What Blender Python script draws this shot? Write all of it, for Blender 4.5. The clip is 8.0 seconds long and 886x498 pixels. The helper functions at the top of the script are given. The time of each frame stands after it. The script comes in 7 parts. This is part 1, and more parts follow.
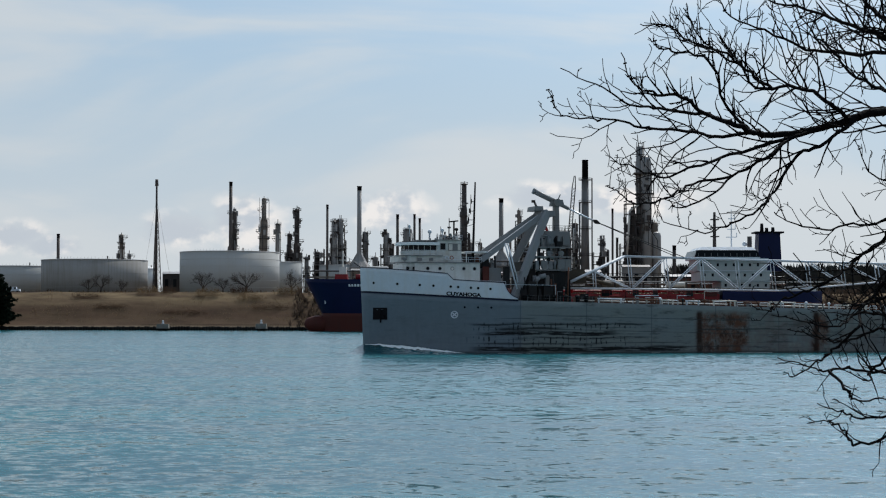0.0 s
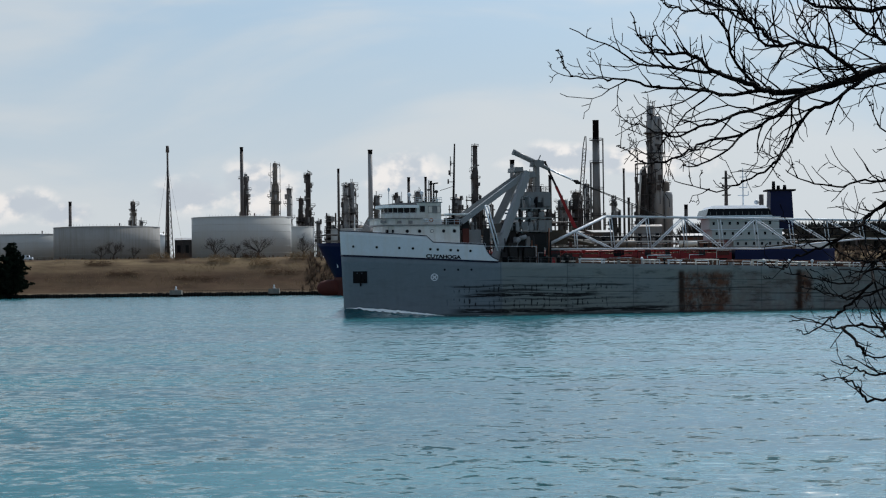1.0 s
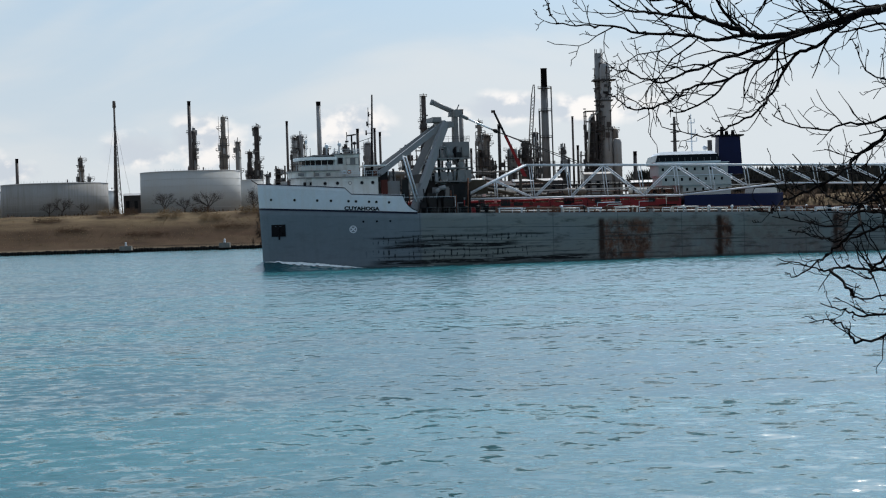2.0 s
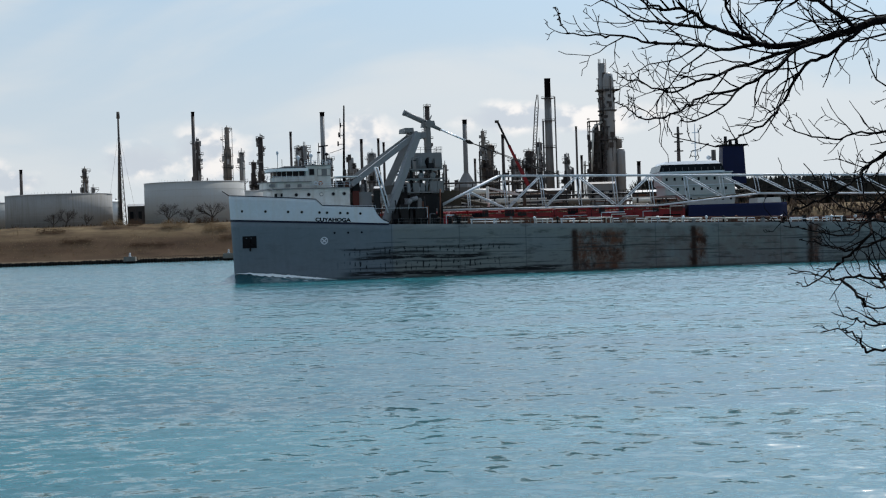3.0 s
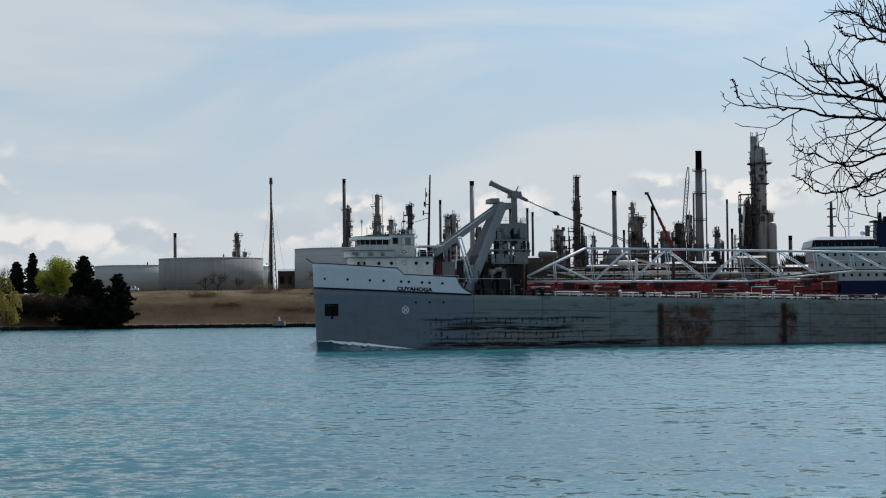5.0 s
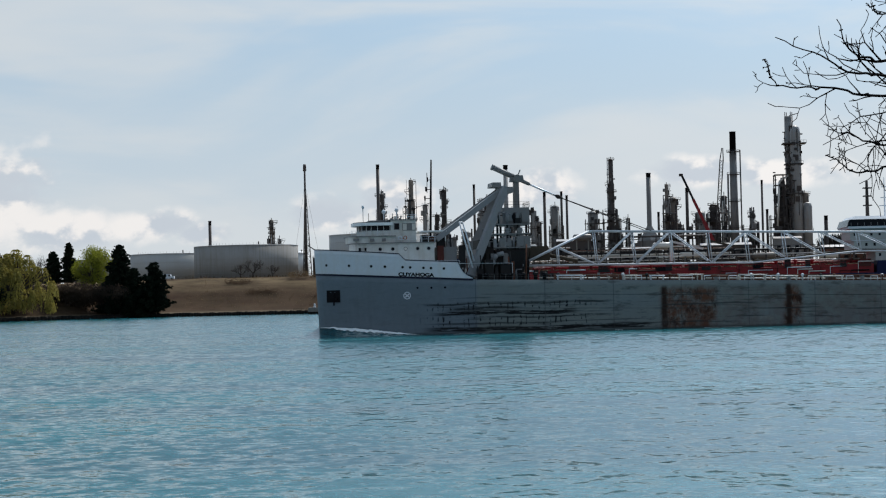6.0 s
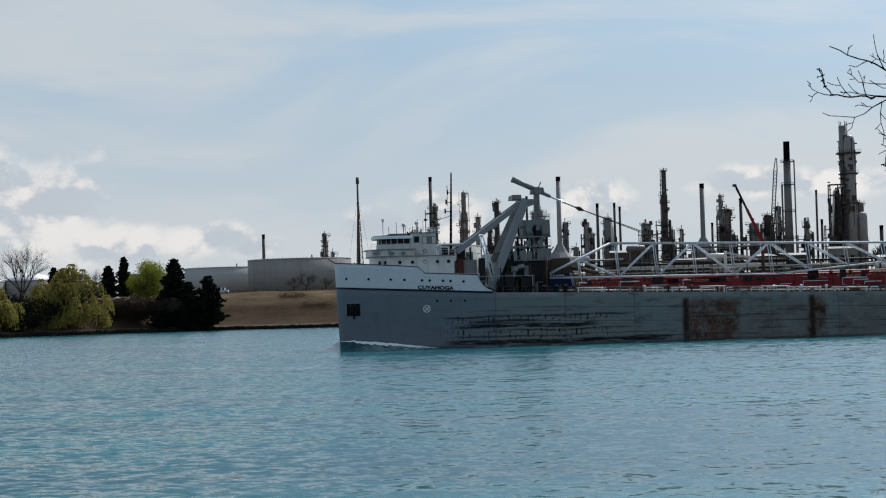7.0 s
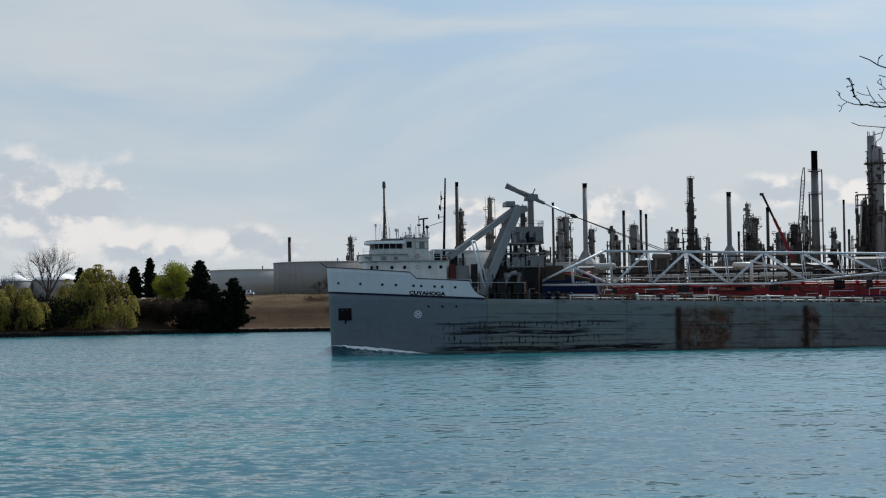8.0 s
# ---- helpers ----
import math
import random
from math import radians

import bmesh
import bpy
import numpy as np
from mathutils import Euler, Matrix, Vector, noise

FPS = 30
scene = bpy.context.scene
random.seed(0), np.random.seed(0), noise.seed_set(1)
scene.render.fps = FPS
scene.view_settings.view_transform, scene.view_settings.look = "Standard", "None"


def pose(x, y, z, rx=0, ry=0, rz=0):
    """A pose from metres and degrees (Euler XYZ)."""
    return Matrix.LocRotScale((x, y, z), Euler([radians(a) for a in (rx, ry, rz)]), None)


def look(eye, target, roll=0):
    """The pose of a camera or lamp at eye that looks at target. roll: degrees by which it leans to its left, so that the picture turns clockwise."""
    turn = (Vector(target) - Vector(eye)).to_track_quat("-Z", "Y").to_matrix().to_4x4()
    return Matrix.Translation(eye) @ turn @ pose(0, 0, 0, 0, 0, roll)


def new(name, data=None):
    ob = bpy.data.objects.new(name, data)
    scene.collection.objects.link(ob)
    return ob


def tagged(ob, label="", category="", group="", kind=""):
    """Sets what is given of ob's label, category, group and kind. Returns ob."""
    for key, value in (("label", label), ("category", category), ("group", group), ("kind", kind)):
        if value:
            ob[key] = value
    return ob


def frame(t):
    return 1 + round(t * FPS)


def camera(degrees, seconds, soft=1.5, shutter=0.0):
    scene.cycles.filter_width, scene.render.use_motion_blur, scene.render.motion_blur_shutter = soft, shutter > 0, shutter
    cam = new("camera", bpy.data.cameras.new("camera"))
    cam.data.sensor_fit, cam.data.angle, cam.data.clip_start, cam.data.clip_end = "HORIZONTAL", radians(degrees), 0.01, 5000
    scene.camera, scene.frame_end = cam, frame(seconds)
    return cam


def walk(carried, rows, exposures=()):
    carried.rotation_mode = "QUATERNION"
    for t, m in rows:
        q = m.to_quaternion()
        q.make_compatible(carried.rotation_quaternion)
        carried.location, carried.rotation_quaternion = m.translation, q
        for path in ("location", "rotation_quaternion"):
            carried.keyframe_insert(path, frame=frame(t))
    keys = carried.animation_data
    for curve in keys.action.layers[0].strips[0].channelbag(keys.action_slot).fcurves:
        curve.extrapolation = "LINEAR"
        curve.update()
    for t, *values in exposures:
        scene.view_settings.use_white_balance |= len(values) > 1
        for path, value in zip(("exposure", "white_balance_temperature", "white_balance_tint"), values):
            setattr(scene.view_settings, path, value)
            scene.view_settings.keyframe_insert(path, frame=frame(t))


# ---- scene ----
# The camera: handheld on the near bank, 7.25 m over the water, panning with the ship.
EYE_Z = 7.25
cam = camera(27.526, 8.0, soft=1.15)
# seconds, sideways drift in metres, then yaw to the right, pitch and lean in degrees
PAN = [
    (0.0, -0.000, 0.000, 2.005, 0.100),
    (0.5, 0.037, -0.208, 1.611, -0.168),
    (1.0, -0.000, -0.379, 0.818, -0.697),
    (1.5, -0.104, 0.315, -0.224, -1.393),
    (1.7, -0.143, 0.769, -0.589, -1.512),
    (2.8, -0.198, 1.459, -0.904, -1.917),
    (3.0, -0.207, 1.048, -0.455, -1.824),
    (3.5, -0.236, -0.621, 0.903, -1.248),
    (4.0, -0.278, -2.219, 2.021, -0.721),
    (4.5, -0.318, -3.166, 2.377, -0.436),
    (4.7, -0.317, -3.336, 2.200, -0.446),
    (5.8, -0.311, -4.353, 1.367, -1.253),
    (6.0, -0.310, -4.668, 1.376, -1.304),
    (6.5, -0.311, -5.601, 1.556, -1.624),
    (7.0, -0.313, -6.335, 1.805, -1.577),
    (7.5, -0.314, -6.810, 2.016, -1.216),
    (8.0, -0.316, -7.146, 1.981, -0.808),
]


def aim(dx, yaw, pitch, lean):
    a, p = radians(yaw), radians(pitch)
    eye = Vector((dx, 0, EYE_Z))
    return look(eye, eye + 100 * Vector((math.sin(a) * math.cos(p), math.cos(a) * math.cos(p), math.sin(p))), lean)


walk(cam, [(t, aim(dx, yaw, pitch, lean)) for t, dx, yaw, pitch, lean in PAN], exposures=[(0.0, 0.05), (1.0, 0.06), (1.5, 0.22), (2.8, 0.23), (3.5, 0.08), (4.5, 0.02), (6.0, 0.12), (7.0, 0.0), (8.0, 0.0)])

# ---- world, sun ----
SUN_AZ, SUN_EL = 24.0, 50.0          # degrees: to the right of the view, and up


def cloudy_sky():
    w = bpy.data.worlds.new("sky")
    scene.world = w
    w.use_nodes = True
    nt = w.node_tree
    nt.nodes.clear()
    N, L = nt.nodes.new, nt.links.new
    out, bg = N("ShaderNodeOutputWorld"), N("ShaderNodeBackground")
    sky = N("ShaderNodeTexSky")
    sky.sky_type, sky.sun_disc = "NISHITA", False
    sky.sun_elevation, sky.sun_rotation = radians(SUN_EL), radians(SUN_AZ)
    sky.air_density, sky.dust_density, sky.ozone_density = 1.0, 1.2, 1.5
    tc = N("ShaderNodeTexCoord")
    sep = N("ShaderNodeSeparateXYZ")
    L(tc.outputs["Generated"], sep.inputs[0])

    def noise_tex(scale_xyz, scale, detail, rough, dist=0.0, off=(0, 0, 0)):
        mp, nz = N("ShaderNodeMapping"), N("ShaderNodeTexNoise")
        mp.inputs["Scale"].default_value, mp.inputs["Location"].default_value = scale_xyz, off
        L(tc.outputs["Generated"], mp.inputs["Vector"])
        L(mp.outputs[0], nz.inputs["Vector"])
        for k, v in (("Scale", scale), ("Detail", detail), ("Roughness", rough), ("Distortion", dist)):
            nz.inputs[k].default_value = v
        return nz.outputs["Fac"]

    def ramp(src, a, b, lo=0.0, hi=1.0):
        r = N("ShaderNodeMapRange")
        r.interpolation_type = "SMOOTHSTEP"
        r.inputs["From Min"].default_value, r.inputs["From Max"].default_value = a, b
        r.inputs["To Min"].default_value, r.inputs["To Max"].default_value = lo, hi
        L(src, r.inputs["Value"])
        return r.outputs["Result"]

    def math_node(op, a, b):
        m = N("ShaderNodeMath")
        m.operation = op
        for i, v in enumerate((a, b)):
            if isinstance(v, (int, float)):
                m.inputs[i].default_value = v
            else:
                L(v, m.inputs[i])
        return m.outputs[0]

    def mix(fac, a, b):
        m = N("ShaderNodeMixRGB")
        L(fac, m.inputs[0])
        for i, v in ((1, a), (2, b)):
            if isinstance(v, tuple):
                m.inputs[i].default_value = v
            else:
                L(v, m.inputs[i])
        return m.outputs[0]

    z = sep.outputs["Z"]
    # thin high cloud in long slanting streaks, with blue between
    streak = noise_tex((1.0, 1.0, 3.6), 3.3, 5.0, 0.52, 0.6, (0.35, 0.0, 0.42))
    fine = noise_tex((1.0, 1.0, 5.0), 9.0, 6.0, 0.6, 0.4, (3.0, 1.0, 0.0))
    veil = math_node("ADD", ramp(streak, 0.36, 0.64), math_node("MULTIPLY", math_node("SUBTRACT", fine, 0.5), 0.5))
    veil = math_node("MULTIPLY", ramp(veil, 0.0, 1.0, 0.12, 1.0), ramp(z, 0.12, 0.40, 1.0, 0.35))
    c = mix(veil, mix(ramp(z, 0.0, 0.25, 0.9, 0.6), sky.outputs[0], SKY_BLUE), SKY_VEIL)
    # pale haze towards the horizon
    c = mix(ramp(z, 0.16, 0.0, 0.0, 0.85), c, SKY_HAZE)
    # heaped clouds low down, in separate banks round the horizon
    deg = 180 / math.pi
    az = math_node("MULTIPLY", math_node("ARCTAN2", sep.outputs["X"], sep.outputs["Y"]), deg)
    el = math_node("MULTIPLY", math_node("ARCSINE", z, 0.0), deg)
    bank = None
    for a, e, ra, re in CLOUD_BANKS:
        u, v = math_node("DIVIDE", math_node("SUBTRACT", az, a), ra), math_node("DIVIDE", math_node("SUBTRACT", el, e), re)
        d = math_node("SQRT", math_node("ADD", math_node("MULTIPLY", u, u), math_node("MULTIPLY", v, v)), 0.0)
        f = math_node("SUBTRACT", 1.0, d)
        bank = f if bank is None else math_node("MAXIMUM", bank, f)
    puff = noise_tex((1.0, 1.0, 1.35), 30.0, 8.0, 0.52, 0.1, (0.2, 0.0, 0.33))
    above = noise_tex((1.0, 1.0, 1.35), 30.0, 8.0, 0.52, 0.1, (0.2, 0.0, 0.343))
    heap = noise_tex((1.0, 1.0, 1.9), 19.0, 12.0, 0.55, 0.1, (0.2, 0.0, 0.33))
    aside = math_node("SUBTRACT", math_node("ABSOLUTE", math_node("ADD", az, 5.0), 0.0), 24.0)
    loose = math_node("ADD", math_node("MULTIPLY", math_node("SUBTRACT", heap, 0.55), 6.0), math_node("MULTIPLY", ramp(el, 6.0, 2.0), 0.5))
    loose = math_node("MINIMUM", loose, aside)
    body = math_node("ADD", math_node("MAXIMUM", bank, loose), math_node("MULTIPLY", math_node("SUBTRACT", puff, 0.47), 2.3))
    cover = math_node("MULTIPLY", ramp(body, -0.15, 0.60), ramp(el, 7.0, 5.0))
    relief = math_node("ADD", math_node("SUBTRACT", puff, above), math_node("MULTIPLY", math_node("SUBTRACT", 0.55, body), 0.05))
    lit = mix(ramp(relief, -0.06, 0.075), SKY_CLOUD_GREY, SKY_CLOUD)
    c = mix(cover, c, lit)
    # the thin cloud glows round the sun
    dot = N("ShaderNodeVectorMath")
    dot.operation = "DOT_PRODUCT"
    L(tc.outputs["Generated"], dot.inputs[0])
    dot.inputs[1].default_value = (math.sin(radians(SUN_AZ)) * math.cos(radians(SUN_EL)), math.cos(radians(SUN_AZ)) * math.cos(radians(SUN_EL)), math.sin(radians(SUN_EL)))
    glow = math_node("POWER", math_node("MAXIMUM", dot.outputs["Value"], 0.0), 11.0)
    gain = N("ShaderNodeVectorMath")
    gain.operation = "SCALE"
    L(c, gain.inputs[0])
    L(math_node("ADD", math_node("MULTIPLY", glow, 5.5), ramp(z, 0.14, 0.42, 0.96, 0.74)), gain.inputs["Scale"])
    c = gain.outputs[0]
    L(c, bg.inputs["Color"])
    bg.inputs["Strength"].default_value = 0.10
    L(bg.outputs[0], out.inputs["Surface"])


SKY_BLUE = (3.25, 4.85, 6.5, 1)
SKY_VEIL = (5.75, 6.3, 6.75, 1)
SKY_HAZE = (6.15, 6.6, 6.9, 1)
SKY_CLOUD = (8.3, 8.1, 7.95, 1)
SKY_CLOUD_GREY = (5.3, 5.8, 6.4, 1)
# azimuth, elevation, half width, half height in degrees
CLOUD_BANKS = [
    (-21.2, 3.5, 3.6, 1.5), (-18.9, 3.1, 2.4, 1.3), (-16.4, 2.2, 1.6, 0.75), (-13.8, 2.3, 1.7, 0.5), (-12.2, 2.0, 1.0, 0.45),
    (-8.2, 2.5, 1.3, 0.6), (-6.2, 2.8, 1.1, 0.8), (-1.7, 3.2, 1.35, 0.75), (3.4, 3.6, 1.9, 0.5), (5.8, 3.5, 1.9, 0.5),
]
cloudy_sky()
sun = new("sun", bpy.data.lights.new("sun", "SUN"))
sun.data.energy, sun.data.angle, sun.data.color = 3.2, radians(0.6), (1.0, 0.95, 0.87)
sa, se = radians(SUN_AZ), radians(SUN_EL)
sun.matrix_world = look((0, 0, 60), Vector((0, 0, 60)) - Vector((math.sin(sa) * math.cos(se), math.cos(sa) * math.cos(se), math.sin(se))))


# ---- materials ----
def material(name, color, rough=0.6, metal=0.0, vary=0.12, big=0.15, small=3.0, bump=0.0, tint=None, streak=0.0, per_piece=0.0, leaf=0.0):
    """Paint or metal with broad stains, fine grain, optional run-down streaks and relief; sizes are cycles per metre."""
    m = bpy.data.materials.new(name)
    m.use_nodes = True
    nt = m.node_tree
    N, L = nt.nodes.new, nt.links.new
    b = nt.nodes["Principled BSDF"]
    b.inputs["Roughness"].default_value, b.inputs["Metallic"].default_value = rough, metal
    tc = N("ShaderNodeTexCoord")
    n1, n2 = N("ShaderNodeTexNoise"), N("ShaderNodeTexNoise")
    for n, s in ((n1, big), (n2, small)):
        n.inputs["Scale"].default_value, n.inputs["Detail"].default_value, n.inputs["Roughness"].default_value = s, 5.0, 0.6
        L(tc.outputs["Object"], n.inputs["Vector"])
    dark = tint or tuple(c * 0.55 for c in color)
    col = (*color, 1)
    mixer = N("ShaderNodeMixRGB")
    mixer.inputs[1].default_value, mixer.inputs[2].default_value = col, (*dark, 1)
    r = N("ShaderNodeMapRange")
    r.inputs["From Min"].default_value, r.inputs["From Max"].default_value = 0.35, 0.75
    r.inputs["To Max"].default_value = min(1.0, vary * 3)
    L(n1.outputs["Fac"], r.inputs["Value"])
    L(r.outputs[0], mixer.inputs[0])
    top = mixer.outputs[0]
    if streak:
        mp, n3, r3, m3 = N("ShaderNodeMapping"), N("ShaderNodeTexNoise"), N("ShaderNodeMapRange"), N("ShaderNodeMixRGB")
        mp.inputs["Scale"].default_value = (1.0, 1.0, 0.05)
        n3.inputs["Scale"].default_value, n3.inputs["Detail"].default_value = 1.2, 4.0
        L(tc.outputs["Object"], mp.inputs[0])
        L(mp.outputs[0], n3.inputs["Vector"])
        r3.inputs["From Min"].default_value, r3.inputs["From Max"].default_value, r3.inputs["To Max"].default_value = 0.48, 0.72, streak
        L(n3.outputs["Fac"], r3.inputs["Value"])
        L(r3.outputs[0], m3.inputs[0])
        L(top, m3.inputs[1])
        m3.inputs[2].default_value = (*dark, 1)
        top = m3.outputs[0]
    hsv = N("ShaderNodeHueSaturation")
    rv = N("ShaderNodeMapRange")
    rv.inputs["To Min"].default_value, rv.inputs["To Max"].default_value = 1 - vary, 1 + vary
    L(n2.outputs["Fac"], rv.inputs["Value"])
    val = rv.outputs[0]
    if per_piece:
        oi, ro, mm = N("ShaderNodeObjectInfo"), N("ShaderNodeMapRange"), N("ShaderNodeMath")
        ro.inputs["To Min"].default_value, ro.inputs["To Max"].default_value = 1 - per_piece, 1 + per_piece
        L(oi.outputs["Random"], ro.inputs["Value"])
        mm.operation = "MULTIPLY"
        L(val, mm.inputs[0])
        L(ro.outputs[0], mm.inputs[1])
        val = mm.outputs[0]
    L(val, hsv.inputs["Value"])
    L(top, hsv.inputs["Color"])
    L(hsv.outputs[0], b.inputs["Base Color"])
    b.inputs["Specular IOR Level"].default_value = 0.05 if max(color) < 0.03 else 0.12 if max(color) < 0.07 else 0.3
    if rough > 0.8:
        b.inputs["Specular IOR Level"].default_value = 0.03
    if leaf:
        tr, ms, out = N("ShaderNodeBsdfTranslucent"), N("ShaderNodeMixShader"), nt.nodes["Material Output"]
        L(hsv.outputs[0], tr.inputs["Color"])
        ms.inputs[0].default_value = leaf
        L(b.outputs[0], ms.inputs[1])
        L(tr.outputs[0], ms.inputs[2])
        L(ms.outputs[0], out.inputs["Surface"])
        b.inputs["Specular IOR Level"].default_value = 0.2
    if bump:
        bp = N("ShaderNodeBump")
        bp.inputs["Strength"].default_value, bp.inputs["Distance"].default_value = bump, 0.1
        L(n2.outputs["Fac"], bp.inputs["Height"])
        L(bp.outputs[0], b.inputs["Normal"])
    return m


MAT = {
    "white": material("white_paint", (0.56, 0.62, 0.69), 0.5, vary=0.1, big=0.3, small=2.0, tint=(0.50, 0.47, 0.42), streak=0.25),
    "cream": material("old_white_paint", (0.58, 0.61, 0.60), 0.6, vary=0.14, big=0.35, small=2.5, tint=(0.34, 0.30, 0.24), streak=0.4),
    # brighter white on fascia and canopy: the light they catch put into paint
    "lit_white": material("lit_white_paint", (0.82, 0.84, 0.85), 0.5, vary=0.05, big=0.4),
    "navy": material("navy_paint", (0.012, 0.016, 0.035), 0.5, vary=0.15),
    "chrome": material("polished_rod", (0.75, 0.76, 0.78), 0.25, 0.9, vary=0.05),
    "dry_reed": material("dry_reed", (0.20, 0.145, 0.088), 0.95, vary=0.3, big=0.12, small=1.2, tint=(0.10, 0.07, 0.045), leaf=0.5),
    "russet": material("russet_brush", (0.085, 0.055, 0.036), 0.95, vary=0.3, big=0.12, small=1.2, tint=(0.04, 0.027, 0.02), leaf=0.5),
    "grey_steel": material("grey_paint", (0.17, 0.182, 0.195), 0.5, vary=0.15, tint=(0.17, 0.14, 0.11), streak=0.3),
    "dark_steel": material("dark_steel", (0.016, 0.019, 0.022), 0.55, vary=0.2, tint=(0.045, 0.034, 0.028)),
    "gantry": material("light_grey_paint", (0.22, 0.235, 0.255), 0.5, vary=0.1, tint=(0.2, 0.18, 0.16), streak=0.3),
    "black": material("black_paint", (0.008, 0.008, 0.010), 0.5, vary=0.2),
    "glass_dark": material("dark_glass", (0.008, 0.010, 0.013), 0.08, vary=0.1),
    "red": material("red_paint", (0.25, 0.008, 0.012), 0.5, vary=0.2, big=0.3, tint=(0.07, 0.008, 0.010)),
    "rust": material("rust", (0.12, 0.05, 0.03), 0.8, vary=0.25, big=0.6, small=5.0),
    "ochre": material("ochre_machinery", (0.062, 0.05, 0.034), 0.75, vary=0.3, tint=(0.05, 0.045, 0.04)),
    "pale_pipe": material("pale_lagging", (0.62, 0.60, 0.56), 0.4, vary=0.12, tint=(0.32, 0.25, 0.2)),
    "orange": material("orange_buoy", (0.32, 0.09, 0.03), 0.5),
    "blue": material("blue_hull_paint", (0.004, 0.009, 0.045), 0.4, vary=0.15, streak=0.2),
    "boot_red": material("red_bottom_paint", (0.07, 0.010, 0.006), 0.7, vary=0.2, tint=(0.05, 0.016, 0.012), streak=0.4),
    "tank": material("tank_paint", (0.40, 0.41, 0.41), 0.9, vary=0.1, big=0.1, tint=(0.36, 0.33, 0.29), streak=0.3),
    "tank_old": material("weathered_tank_paint", (0.29, 0.29, 0.285), 0.9, vary=0.14, big=0.12, tint=(0.20, 0.18, 0.16), streak=0.6),
    "tank_roof": material("tank_roof_paint", (0.72, 0.72, 0.71), 0.5, vary=0.08),
    "column": material("column_steel", (0.19, 0.195, 0.20), 0.5, 0.2, vary=0.2, tint=(0.17, 0.13, 0.10), streak=0.4, per_piece=0.35),
    "column_dark": material("dark_column_steel", (0.05, 0.05, 0.053), 0.55, 0.2, vary=0.2, tint=(0.10, 0.065, 0.045), per_piece=0.3),
    "column_tan": material("tan_column_lagging", (0.13, 0.115, 0.10), 0.6, 0.0, vary=0.2, tint=(0.2, 0.14, 0.1), streak=0.3),
    "concrete": material("concrete", (0.19, 0.185, 0.17), 0.9, vary=0.2, big=0.4, small=3.0, bump=0.3),
    "timber": material("wet_piling", (0.02, 0.019, 0.018), 0.85, vary=0.25, big=0.5, per_piece=0.25),
    "bark": material("bark", (0.009, 0.009, 0.010), 0.85, vary=0.2, big=8.0, small=60.0, bump=0.3),
    "far_bark": material("grey_bark", (0.062, 0.052, 0.047), 0.9, vary=0.2, big=0.5),
    "willow": material("willow_leaves", (0.30, 0.255, 0.06), 0.7, vary=0.3, big=0.22, small=1.5, tint=(0.10, 0.085, 0.03), leaf=0.5),
    "maple": material("spring_green_leaves", (0.27, 0.29, 0.035), 0.7, vary=0.25, big=0.2, small=1.5, tint=(0.09, 0.10, 0.02), leaf=0.5),
    "pine": material("pine_needles", (0.014, 0.022, 0.014), 0.75, vary=0.25, big=0.3, small=1.5),
    "scrub": material("bare_scrub", (0.075, 0.055, 0.042), 0.9, vary=0.3, big=0.2, leaf=0.4),
    "woods": material("far_bare_woods", (0.06, 0.06, 0.055), 0.9, vary=0.25, big=0.08),
    "foam": material("white_water", (0.90, 0.92, 0.92), 0.6, vary=0.05, big=0.8, small=4.0, tint=(0.6, 0.72, 0.75)),
}


# ---- mesh helpers ----
def part(name, bm, mat, parent, label=""):
    me = bpy.data.meshes.new(name)
    bm.to_mesh(me)
    bm.free()
    me.materials.append(MAT[mat] if isinstance(mat, str) else mat)
    ob = new(name, me)
    ob.parent = parent
    return tagged(ob, label)


def thing(name, label, category, at=(0, 0, 0), rz=0.0, group="", kind=""):
    ob = new(name)
    ob.matrix_basis = pose(*at, 0, 0, rz)
    return tagged(ob, label, category, group, kind)


def solo(name, bm, mat, label, category, at=(0, 0, 0), rz=0.0, group="", kind=""):
    ob = part(name, bm, mat, None)
    ob.matrix_basis = pose(*at, 0, 0, rz)
    return tagged(ob, label, category, group, kind)


def box(bm, x0, x1, y0, y1, z0, z1, taper=0.0, shear=0.0):
    """A block; taper draws the top in, shear slides the top along x."""
    t = taper
    lo = [bm.verts.new(p) for p in ((x0, y0, z0), (x1, y0, z0), (x1, y1, z0), (x0, y1, z0))]
    hi = [bm.verts.new(p) for p in ((x0 + t + shear, y0 + t, z1), (x1 - t + shear, y0 + t, z1), (x1 - t + shear, y1 - t, z1), (x0 + t + shear, y1 - t, z1))]
    bm.faces.new(lo[::-1])
    bm.faces.new(hi)
    for i in range(4):
        j = (i + 1) % 4
        bm.faces.new((lo[i], lo[j], hi[j], hi[i]))


def bar(bm, p, q, r, n=8, r2=None, caps=True, smooth=True):
    """A round bar or cone from p to q."""
    p, q = Vector(p), Vector(q)
    r2 = r if r2 is None else r2
    d = (q - p).normalized()
    a = d.orthogonal().normalized()
    b = d.cross(a)
    rings = []
    for c, rr in ((p, r), (q, r2)):
        rings.append([bm.verts.new(c + (a * math.cos(k * math.tau / n) + b * math.sin(k * math.tau / n)) * rr) for k in range(n)])
    for k in range(n):
        f = bm.faces.new((rings[0][k], rings[0][(k + 1) % n], rings[1][(k + 1) % n], rings[1][k]))
        f.smooth = smooth and n > 6
    if caps:
        bm.faces.new(rings[0][::-1])
        bm.faces.new(rings[1])


